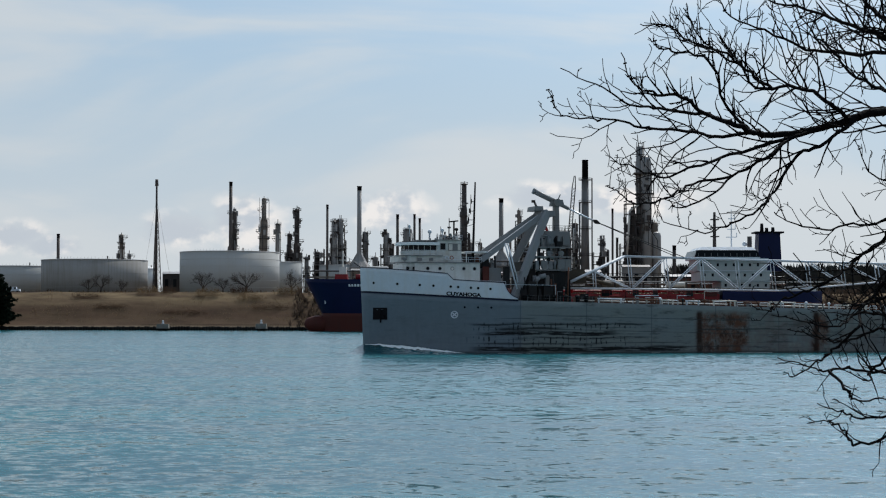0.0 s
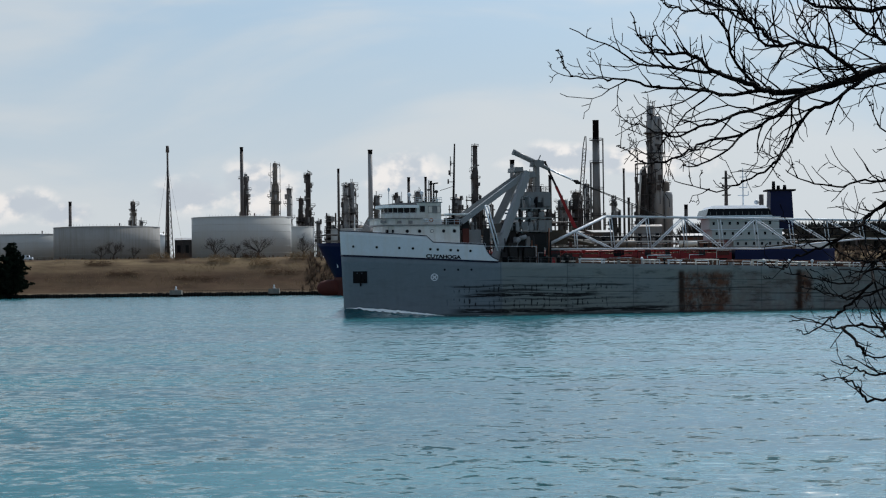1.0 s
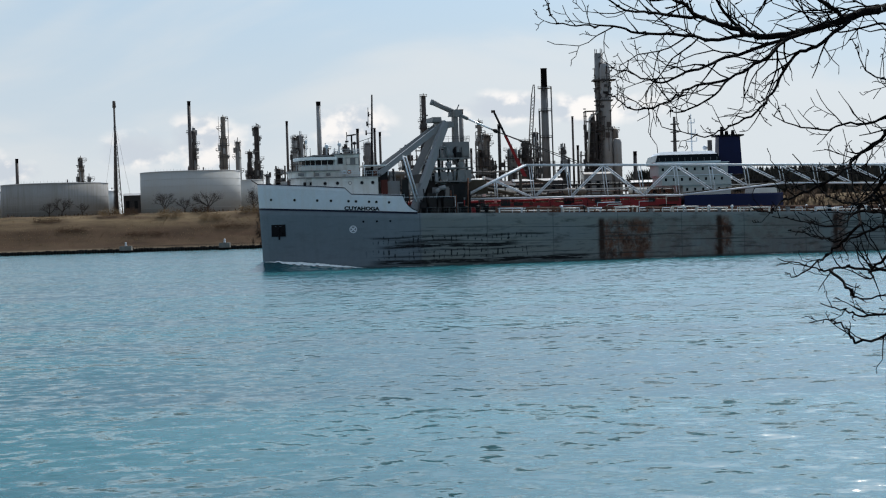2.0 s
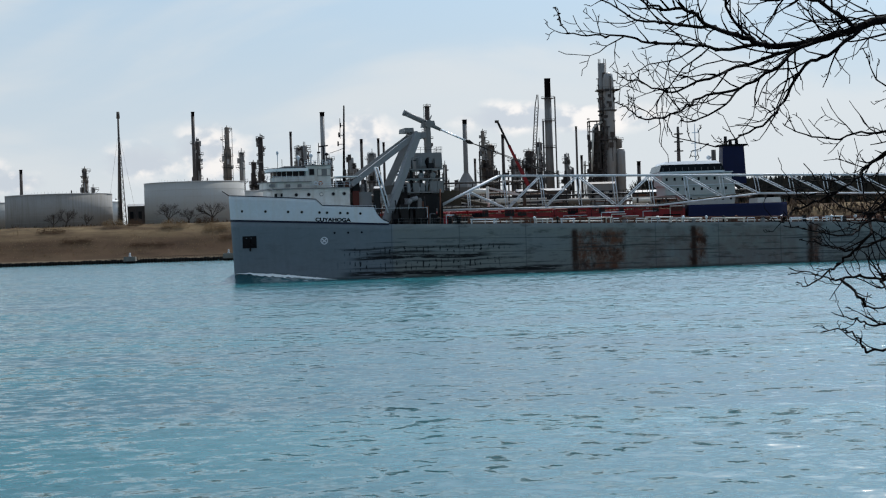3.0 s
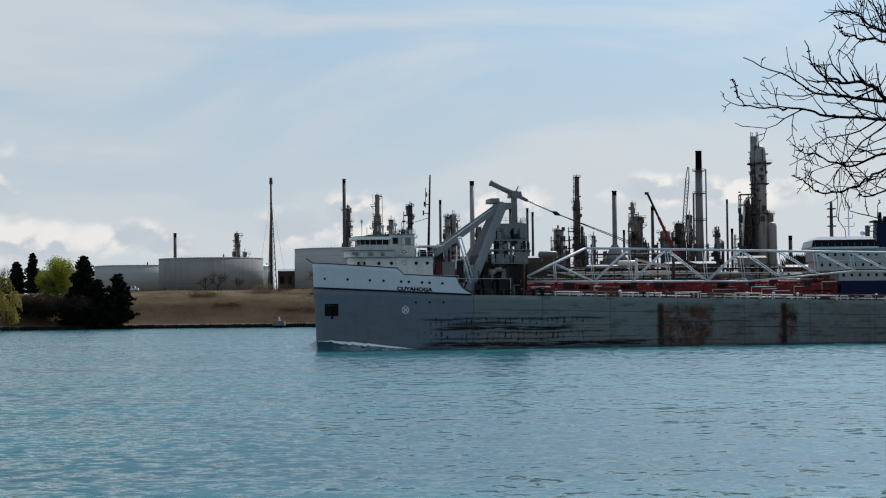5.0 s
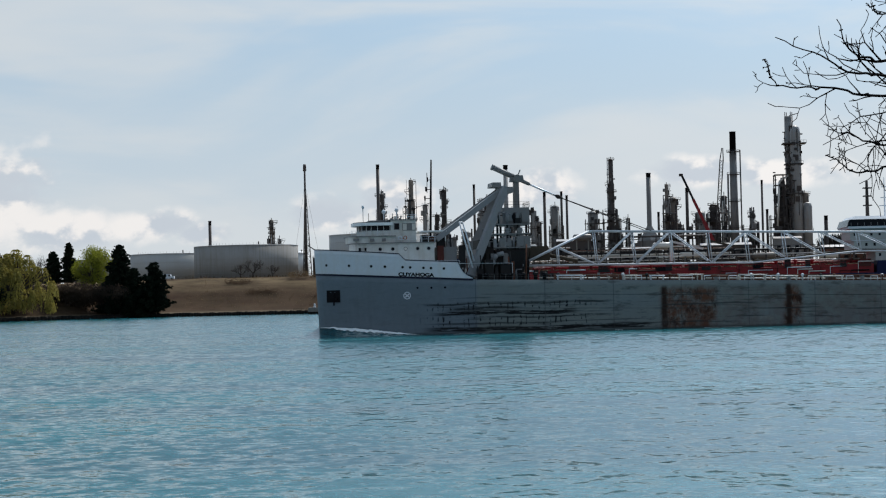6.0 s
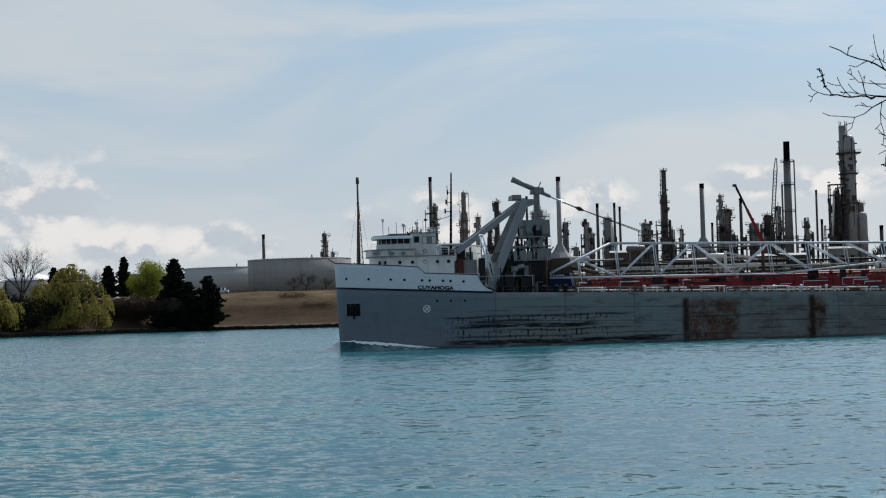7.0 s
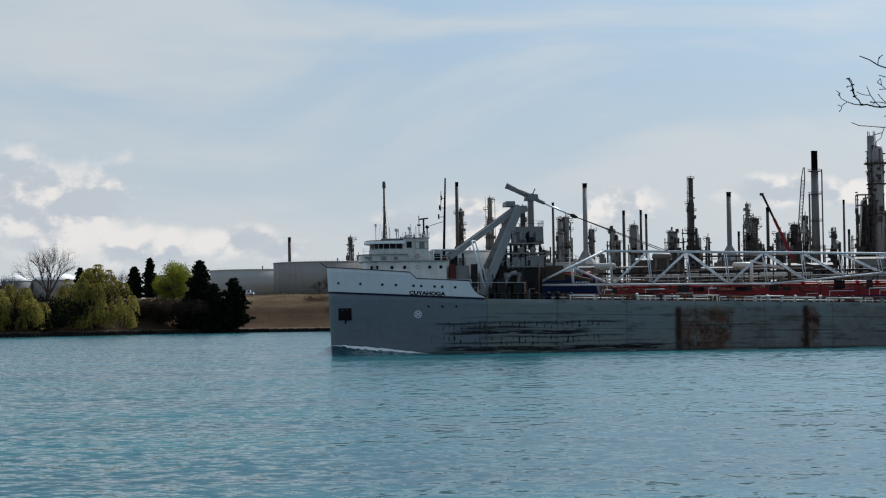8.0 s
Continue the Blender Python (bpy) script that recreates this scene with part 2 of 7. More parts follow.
def beam(bm, p, q, w, h):
    """A squared beam from p to q, w across and h deep."""
    p, q = Vector(p), Vector(q)
    d = (q - p).normalized()
    s = d.cross(Vector((0, 0, 1)))
    s = (s if s.length > 0.01 else Vector((0, 1, 0))).normalized()
    u = s.cross(d)
    r = [[bm.verts.new(c + s * sx * w / 2 + u * su * h / 2) for sx, su in ((-1, -1), (1, -1), (1, 1), (-1, 1))] for c in (p, q)]
    bm.faces.new(r[0][::-1])
    bm.faces.new(r[1])
    for k in range(4):
        bm.faces.new((r[0][k], r[0][(k + 1) % 4], r[1][(k + 1) % 4], r[1][k]))


def lathe(bm, prof, n=24, at=(0, 0), smooth=True):
    """A turned body round the upright through at; prof is (radius, height) from the bottom up, closed at both ends."""
    rings = [[bm.verts.new((at[0] + r * math.cos(k * math.tau / n), at[1] + r * math.sin(k * math.tau / n), z)) for k in range(n)] for r, z in prof]
    for a, b in zip(rings, rings[1:]):
        for k in range(n):
            bm.faces.new((a[k], a[(k + 1) % n], b[(k + 1) % n], b[k])).smooth = smooth
    bm.faces.new(rings[0][::-1])
    bm.faces.new(rings[-1])


def interp(x, pts):
    return float(np.interp(x, [p[0] for p in pts], [p[1] for p in pts]))


def smooth01(a, b, x):
    t = min(1, max(0, (x - a) / (b - a)))
    return t * t * (3 - 2 * t)


# ---- ground and water ----
def shore(x):
    """The far waterline."""
    return 705 - 70 * smooth01(-175, -262, x)


def ground_height(x, y):
    s = y - shore(x)
    if y < 300:                                   # the near bank, under the camera, and the river bed
        return 5.6 - 0.45 * smooth01(4, 10, y) - 11 * smooth01(10, 34, y)
    if s < 1.0:
        return -6.0
    top = 15.2 - 4.5 * smooth01(-190, -300, x)
    up = smooth01(2, 42, s) * 0.8 + 0.2 * min(1, max(0, s / 42))
    h = 0.9 + (top - 0.9) * up
    h += 0.5 * noise.noise(Vector((x * 0.03, y * 0.05, 0))) * smooth01(4, 15, s) + 0.25 * noise.noise(Vector((x * 0.12, y * 0.15, 3))) * smooth01(4, 15, s)
    return h


def ground_material():
    m = material("dry_grass_bank", (0.055, 0.034, 0.023), 0.95, vary=0.42, big=0.10, small=0.6, tint=(0.026, 0.017, 0.012), bump=0.6)
    nt = m.node_tree
    N, L = nt.nodes.new, nt.links.new
    b = nt.nodes["Principled BSDF"]
    src = b.inputs["Base Color"].links[0].from_socket
    tc, mp, nz, mr, mx = N("ShaderNodeTexCoord"), N("ShaderNodeMapping"), N("ShaderNodeTexNoise"), N("ShaderNodeMapRange"), N("ShaderNodeMixRGB")
    mp.inputs["Scale"].default_value = (0.035, 0.10, 0.25)
    nz.inputs["Scale"].default_value, nz.inputs["Detail"].default_value, nz.inputs["Roughness"].default_value = 1.0, 6.0, 0.65
    L(tc.outputs["Object"], mp.inputs[0])
    L(mp.outputs[0], nz.inputs["Vector"])
    mr.inputs["From Min"].default_value, mr.inputs["From Max"].default_value = 0.34, 0.62
    L(nz.outputs["Fac"], mr.inputs["Value"])
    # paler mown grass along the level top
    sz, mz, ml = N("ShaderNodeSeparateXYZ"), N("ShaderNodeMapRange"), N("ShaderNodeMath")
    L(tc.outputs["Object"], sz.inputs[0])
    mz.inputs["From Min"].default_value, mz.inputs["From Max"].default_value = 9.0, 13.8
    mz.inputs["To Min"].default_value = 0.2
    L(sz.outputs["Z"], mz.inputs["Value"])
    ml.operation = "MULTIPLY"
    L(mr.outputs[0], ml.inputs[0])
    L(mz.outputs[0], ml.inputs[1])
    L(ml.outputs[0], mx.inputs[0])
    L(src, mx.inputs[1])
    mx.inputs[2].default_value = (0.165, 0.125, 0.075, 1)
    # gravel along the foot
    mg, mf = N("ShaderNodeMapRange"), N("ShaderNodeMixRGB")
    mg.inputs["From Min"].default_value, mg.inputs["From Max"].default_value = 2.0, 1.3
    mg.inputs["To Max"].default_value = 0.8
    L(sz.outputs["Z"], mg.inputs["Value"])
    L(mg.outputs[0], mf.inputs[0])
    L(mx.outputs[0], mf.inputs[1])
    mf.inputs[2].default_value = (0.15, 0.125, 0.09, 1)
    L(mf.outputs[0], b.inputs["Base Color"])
    return m


def build_ground():
    xs = sorted({*np.linspace(-3000, -420, 14), *np.linspace(-400, 260, 133), *np.linspace(300, 3000, 14)})
    ys = sorted({-400.0, -60.0, 0.0, 4.0, 6.0, 8.0, 10.0, 14.0, 18.0, 24.0, 30.0, 40.0, 320.0, 600.0, *np.linspace(632, 780, 75), *np.linspace(790, 1000, 22), 1300.0, 2000.0, 3200.0, 4600.0})
    verts = [(x, y, ground_height(x, y)) for y in ys for x in xs]
    n = len(xs)
    faces = [(j * n + i, j * n + i + 1, (j + 1) * n + i + 1, (j + 1) * n + i) for j in range(len(ys) - 1) for i in range(n - 1)]
    me = bpy.data.meshes.new("ground")
    me.from_pydata(verts, [], faces)
    for p in me.polygons:
        p.use_smooth = True
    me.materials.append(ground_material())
    tagged(new("ground", me), "dry brown grass bank above the river, rising to level works ground", "ground", kind="structure")


WAVE_FACE = -0.112                    # near wave faces hide the far ones at so low a view
WAVE_TILT = 1.45                     # how steeply the chop leans


def water_material():
    m = bpy.data.materials.new("river_water")
    m.use_nodes = True
    nt = m.node_tree
    N, L = nt.nodes.new, nt.links.new
    b = nt.nodes["Principled BSDF"]
    b.inputs["Roughness"].default_value, b.inputs["IOR"].default_value = 0.12, 1.33
    tc = N("ShaderNodeTexCoord")

    def nz(sx, sy, scale, detail, rough, dist=0.0):
        mp, n = N("ShaderNodeMapping"), N("ShaderNodeTexNoise")
        mp.inputs["Scale"].default_value = (sx, sy, 1)
        mp.inputs["Rotation"].default_value = (0, 0, radians(8))
        L(tc.outputs["Object"], mp.inputs[0])
        L(mp.outputs[0], n.inputs["Vector"])
        for k, v in (("Scale", scale), ("Detail", detail), ("Roughness", rough), ("Distortion", dist)):
            n.inputs[k].default_value = v
        return n.outputs["Fac"]

    def mr(src, a, c, lo, hi):
        r = N("ShaderNodeMapRange")
        for k, v in (("From Min", a), ("From Max", c), ("To Min", lo), ("To Max", hi)):
            r.inputs[k].default_value = v
        L(src, r.inputs["Value"])
        return r.outputs[0]

    # silty green-blue body with slow streaks of current
    slow = nz(0.4, 1.6, 0.02, 4.0, 0.6, 0.8)
    mx = N("ShaderNodeMixRGB")
    mx.inputs[1].default_value, mx.inputs[2].default_value = (0.005, 0.058, 0.076, 1), (0.015, 0.112, 0.130, 1)
    L(mr(slow, 0.35, 0.65, 0, 1), mx.inputs[0])
    L(mx.outputs[0], b.inputs["Base Color"])
    # wind gusts rough the surface in patches; chop at every size tilts it
    gust = mr(nz(0.45, 1.6, 0.02, 4.0, 0.6, 0.6), 0.32, 0.68, 0.55, 1.25)

    def vec(op, p, q):
        v = N("ShaderNodeVectorMath")
        v.operation = op
        for i, w in enumerate((p, q)):
            if isinstance(w, tuple):
                v.inputs[i].default_value = w
            elif w is not None:
                L(w, v.inputs[i])
        return v.outputs[0]

    tilt = None
    for sx, sy, scale, detail, rough, ax, ay in ((0.9, 1.0, 0.95, 7.0, 0.66, 0.6, WAVE_TILT), (0.5, 1.0, 0.15, 4.0, 0.6, 0.10, 0.30)):
        mp, n = N("ShaderNodeMapping"), N("ShaderNodeTexNoise")
        mp.inputs["Scale"].default_value, mp.inputs["Rotation"].default_value = (sx, sy, 1), (0, 0, radians(6))
        L(tc.outputs["Object"], mp.inputs[0])
        L(mp.outputs[0], n.inputs["Vector"])
        for k, v in (("Scale", scale), ("Detail", detail), ("Roughness", rough), ("Distortion", 0.25)):
            n.inputs[k].default_value = v
        one = vec("MULTIPLY", vec("SUBTRACT", n.outputs["Color"], (0.5, 0.5, 0.5)), (ax, ay, 0.0))
        tilt = one if tilt is None else vec("ADD", tilt, one)
    sc = N("ShaderNodeVectorMath")
    sc.operation = "SCALE"
    L(tilt, sc.inputs[0])
    L(gust, sc.inputs["Scale"])
    prev = vec("NORMALIZE", vec("ADD", sc.outputs[0], (0.0, WAVE_FACE, 1.0)), None)
    L(prev, b.inputs["Normal"])
    return m


WATER = water_material()


def build_water():
    """The river: one level sheet from bank to bank."""
    xs = [-3000.0, -900.0, *np.linspace(-400, 300, 8), 900.0, 3000.0]
    ys = [16.0, 60.0, 200.0, 400.0, 560.0, 640.0, 712.0]
    n = len(xs)
    me = bpy.data.meshes.new("water")
    me.from_pydata([(x, y, 0.0) for y in ys for x in xs], [], [(j * n + i, j * n + i + 1, (j + 1) * n + i + 1, (j + 1) * n + i) for j in range(len(ys) - 1) for i in range(n - 1)])
    me.materials.append(WATER)
    tagged(new("water", me), "rippled turquoise river water", "water", kind="structure")


build_ground()
build_water()


# ---- the lake freighter under way ----
BEAM, LENGTH = 9.15, 189.0           # half beam and length
HEADING = 12.456                     # degrees by which the keel line leans from the x axis
START, SPEED = (-14.24, 323.32), 5.813


def paint_z(x):
    return interp(x, [(-1, 10.95), (5, 10.55), (13.6, 10.05), (26.6, 9.36), (189, 5.6)])


def bulwark_z(x):
    return interp(x, [(-1, 15.3), (5.7, 14.7), (13.4, 14.05), (14.5, 12.95), (23.6, 12.45), (24.1, 11.35), (24.6, 10.65), (25.2, 10.15), (26.2, 9.7)])


def half_breadth(x, z):
    stem = -0.046 * (z - 2.3) if z > 2.3 else 0.0
    entry = 21.0 - 0.3 * max(z, 0)
    s = (x - stem) / entry
    if s <= 0:
        return 0.02
    b = BEAM * (1 - (1 - s) ** 2) ** 0.62 if s < 1 else BEAM
    if x > 168:
        b *= max(0.05, 1 - ((x - 168) / 22) ** 2.5) ** 0.5
    return b


def skin(bm, stations, levels, cap_top=True, lip=0.0, sink=0.0):
    """Both sides of a hull between levels(x) heights; lip and sink make a bulwark with an inner face and a deck below its rim."""
    cols = []
    for x in stations:
        zs = levels(x)
        pts = []
        for z in zs:
            xx = x - 0.046 * max(0, z - 2.3) * max(0, 1 - x / 12)
            pts.append((xx, half_breadth(xx, z), z))
        if lip:
            xx, b, z = pts[-1]
            pts.append((xx + lip * max(0, 1 - x / 6), max(0.01, b - lip), z))
            pts.append((xx + lip * max(0, 1 - x / 6), max(0.01, b - lip), z - sink))
        cols.append(([bm.verts.new((a, -b, c)) for a, b, c in pts], [bm.verts.new((a, b, c)) for a, b, c in pts]))
    for (p0, s0), (p1, s1) in zip(cols, cols[1:]):
        for k in range(len(p0) - 1):
            bm.faces.new((p0[k], p1[k], p1[k + 1], p0[k + 1])).smooth = not lip or k < len(p0) - 3
            bm.faces.new((s1[k], s0[k], s0[k + 1], s1[k + 1])).smooth = not lip or k < len(p0) - 3
        if cap_top:
            bm.faces.new((p0[-1], p1[-1], s1[-1], s0[-1]))
    for p, s in (cols[0], cols[-1]):
        for k in range(len(p) - 1):
            bm.faces.new((p[k], p[k + 1], s[k + 1], s[k]))
    bmesh.ops.recalc_face_normals(bm, faces=bm.faces)


def hull_material():
    """Grey topside paint: plate seams, rust at three frames, and the black scars and rib marks of fenders and ice."""
    m = material("grey_topsides", (0.142, 0.180, 0.214), 0.55, vary=0.12, big=0.10, small=1.2, tint=(0.110, 0.130, 0.145), streak=0.25)
    nt = m.node_tree
    N, L = nt.nodes.new, nt.links.new
    b = nt.nodes["Principled BSDF"]
    b.inputs["Specular IOR Level"].default_value = 0.12
    top = b.inputs["Base Color"].links[0].from_socket
    tc, sep = N("ShaderNodeTexCoord"), N("ShaderNodeSeparateXYZ")
    L(tc.outputs["Object"], sep.inputs[0])
    X, Z = sep.outputs["X"], sep.outputs["Z"]

    def op(kind, a, c=0.0, clamp=False):
        n = N("ShaderNodeMath")
        n.operation, n.use_clamp = kind, clamp
        for i, v in enumerate((a, c)):
            if isinstance(v, (int, float)):
                n.inputs[i].default_value = v
            else:
                L(v, n.inputs[i])
        return n.outputs[0]

    def ramp(src, a, c, lo=0.0, hi=1.0):
        r = N("ShaderNodeMapRange")
        r.interpolation_type = "SMOOTHSTEP"
        for k, v in (("From Min", a), ("From Max", c), ("To Min", lo), ("To Max", hi)):
            r.inputs[k].default_value = v
        L(src, r.inputs["Value"])
        return r.outputs[0]

    def nz(sx, sz, detail=4.0, off=0.0, rough=0.6):
        mp, n = N("ShaderNodeMapping"), N("ShaderNodeTexNoise")
        mp.inputs["Scale"].default_value, mp.inputs["Location"].default_value = (sx, 0.0, sz), (off, 0, 0)
        L(tc.outputs["Object"], mp.inputs[0])
        L(mp.outputs[0], n.inputs["Vector"])
        n.inputs["Scale"].default_value, n.inputs["Detail"].default_value, n.inputs["Roughness"].default_value = 1.0, detail, rough
        return n.outputs["Fac"]

    def window(src, a, c, soft):
        return op("MULTIPLY", ramp(src, a - soft, a + soft), ramp(src, c + soft, c - soft))

    def lay(under, fac, color):
        mx = N("ShaderNodeMixRGB")
        L(fac, mx.inputs[0])
        L(under, mx.inputs[1])
        mx.inputs[2].default_value = (*color, 1)
        return mx.outputs[0]

    # the plating aft of the first cargo frame is older and browner
    top = lay(top, op("MULTIPLY", ramp(X, 26.4, 27.2), ramp(nz(0.05, 0.25), 0.25, 0.75, 0.45, 1.0)), (0.172, 0.195, 0.187))
    # blotches of old paint and grime between the seams, heavier along the strakes
    grime = op("MULTIPLY", ramp(nz(0.22, 0.9, 6.0, 21.0, 0.68), 0.50, 0.66), ramp(X, 27.0, 40.0, 0.25, 1.0))
    top = lay(top, op("MULTIPLY", grime, 0.7), (0.050, 0.056, 0.053))
    pale = op("MULTIPLY", ramp(nz(0.16, 0.5, 6.0, 33.0, 0.65), 0.55, 0.70), ramp(X, 27.0, 34.0, 0.0, 0.55))
    top = lay(top, pale, (0.245, 0.268, 0.255))
    # rust weeping at the frames
    blot = op("MULTIPLY", ramp(nz(0.35, 0.30, 6.0, 0.0, 0.7), 0.32, 0.54), ramp(nz(0.7, 0.55, 6.0, 2.0, 0.7), 0.30, 0.52, 0.35, 1.0))
    below = ramp(Z, 8.0, 6.3)
    for x0, x1, k in ((59.6, 61.8, 1.0), (61.0, 69.6, 0.95), (66.4, 68.0, 0.9), (82.0, 85.0, 1.0), (105.3, 107.6, 0.9), (128.0, 131.0, 0.7), (87, 103, 0.35), (70, 82, 0.35)):
        edge = op("ADD", X, op("MULTIPLY", op("SUBTRACT", nz(0.5, 0.9, 4.0, 7.0), 0.5), 2.2))
        top = lay(top, op("MULTIPLY", op("MULTIPLY", window(edge, x0, x1, 0.8), below), op("MULTIPLY", blot, op("MULTIPLY", ramp(nz(0.9, 1.6, 5.0, 1.0), 0.25, 0.6, 0.6, 1.0), k))), (0.100, 0.042, 0.024))
    # darker runs of rust inside the patches
    run = op("MULTIPLY", ramp(nz(0.9, 0.5, 6.0, 6.0, 0.7), 0.46, 0.58), ramp(nz(0.5, 0.5, 5.0, 8.0, 0.7), 0.36, 0.62))
    for x0, x1 in ((59.4, 69.8), (81.8, 85.3), (105.0, 108.0)):
        top = lay(top, op("MULTIPLY", op("MULTIPLY", window(X, x0, x1, 0.5), ramp(Z, 7.6, 6.6)), op("MULTIPLY", run, 0.95)), (0.028, 0.010, 0.006))
    for x0, x1 in ((59.6, 60.6), (82.3, 83.2), (105.4, 106.2)):
        top = lay(top, op("MULTIPLY", op("MULTIPLY", window(X, x0, x1, 0.3), ramp(Z, 7.9, 7.0)), ramp(nz(0.8, 0.4, 5.0, 4.0, 0.7), 0.28, 0.5, 0.35, 0.95)), (0.022, 0.010, 0.007))
    # long black scrapes: ragged bars drawn out along the side
    wob = op("MULTIPLY", op("SUBTRACT", nz(0.12, 0.2, 3.0, 14.0), 0.5), 0.9)
    ragged = ramp(nz(0.22, 3.0, 7.0, 3.0, 0.72), 0.40, 0.50)
    for zc, half, x0, x1, k in ((3.55, 0.30, 20.0, 44.0, 1.0), (0.75, 0.34, 18.5, 58.0, 1.0), (5.15, 0.12, 18.0, 50.0, 0.8), (4.35, 0.16, 22.0, 34.0, 0.85), (2.75, 0.10, 26.0, 50.0, 0.7), (1.75, 0.10, 20.0, 42.0, 0.7)):
        off = op("ABSOLUTE", op("SUBTRACT", op("ADD", Z, wob), zc))
        belt = op("MULTIPLY", ramp(off, half + 0.14, half - 0.04), window(X, x0, x1, 2.0))
        top = lay(top, op("MULTIPLY", belt, op("MULTIPLY", ragged, k)), (0.004, 0.005, 0.007))
    scr2 = ramp(nz(0.05, 2.0, 5.0, 11.0, 0.6), 0.56, 0.62)
    top = lay(top, op("MULTIPLY", scr2, op("MULTIPLY", window(X, 20.0, 150.0, 6.0), op("MULTIPLY", window(Z, 0.4, 6.6, 0.8), 0.7))), (0.028, 0.031, 0.032))
    # rib marks: short upright bars at the frames
    fr = op("ABSOLUTE", op("SUBTRACT", op("FRACT", op("MULTIPLY", op("ADD", X, op("MULTIPLY", nz(0.3, 0.15, 3.0, 41.0), 2.4)), 0.92)), 0.5))
    ribs = op("MULTIPLY", ramp(fr, 0.14, 0.08), ramp(nz(0.45, 0.9, 5.0, 5.0, 0.7), 0.49, 0.54))
    rib_field = op("MULTIPLY", window(X, 18.0, 47.0, 3.0), op("MAXIMUM", window(Z, 4.1, 5.4, 0.3), window(Z, 1.3, 3.0, 0.3)))
    top = lay(top, op("MULTIPLY", ribs, op("MULTIPLY", rib_field, 0.95)), (0.005, 0.006, 0.008))
    # laps of the long strakes
    for zl in (6.35, 3.95):
        lap = op("ABSOLUTE", op("SUBTRACT", op("ADD", Z, op("MULTIPLY", X, 0.0235)), zl + 1.1))
        top = lay(top, op("MULTIPLY", ramp(lap, 0.10, 0.05), op("MULTIPLY", ramp(X, 27, 29), ramp(nz(0.12, 0.2, 3.0, 9.0), 0.3, 0.6, 0.1, 0.7))), (0.035, 0.035, 0.034))
    # upright welds and a wet, weedy foot
    weld = op("ABSOLUTE", op("SUBTRACT", op("FRACT", op("DIVIDE", X, 12.2)), 0.18))
    top = lay(top, op("MULTIPLY", ramp(weld, 0.010, 0.004), op("MULTIPLY", ramp(X, 26, 26.5), 0.45)), (0.05, 0.052, 0.055))
    top = lay(top, ramp(op("ADD", Z, op("MULTIPLY", nz(0.3, 0.5), 0.5)), 0.75, 0.35, 0.0, 0.75), (0.03, 0.04, 0.04))
    L(top, b.inputs["Base Color"])
    # dished plates between the frames
    bp = N("ShaderNodeBump")
    bp.inputs["Strength"].default_value, bp.inputs["Distance"].default_value = 0.35, 0.25
    L(op("ADD", nz(0.5, 0.28, 2.0), op("MULTIPLY", ramp(fr, 0.0, 0.5), 0.12)), bp.inputs["Height"])
    L(bp.outputs[0], b.inputs["Normal"])
    return m


def disc_on_hull(bm, x, z, r, proud, n=14, inner=0.0):
    """A round plate, or a ring, that lies on the hull's port side."""
    b = half_breadth(x, z)
    slope = (half_breadth(x + 0.2, z) - half_breadth(x - 0.2, z)) / 0.4
    ax = Vector((1, -slope, 0)).normalized()
    up = Vector((0, 0, 1))
    out = up.cross(ax) * -1
    out = out if out.y < 0 else -out
    c = Vector((x, -b, z))
    if not inner:
        bar(bm, c - out * 0.1, c + out * proud, r, n)
        return
    for k in range(n):
        a0, a1 = k * math.tau / n, (k + 1) * math.tau / n
        v = [bm.verts.new(c + out * proud + (ax * math.cos(a) + up * math.sin(a)) * rr) for a, rr in ((a0, inner), (a0, r), (a1, r), (a1, inner))]
        w = [bm.verts.new(q.co - out * (proud + 0.05)) for q in v]
        bm.faces.new(v)
        for i in range(4):
            bm.faces.new((v[i], w[i], w[(i + 1) % 4], v[(i + 1) % 4]))


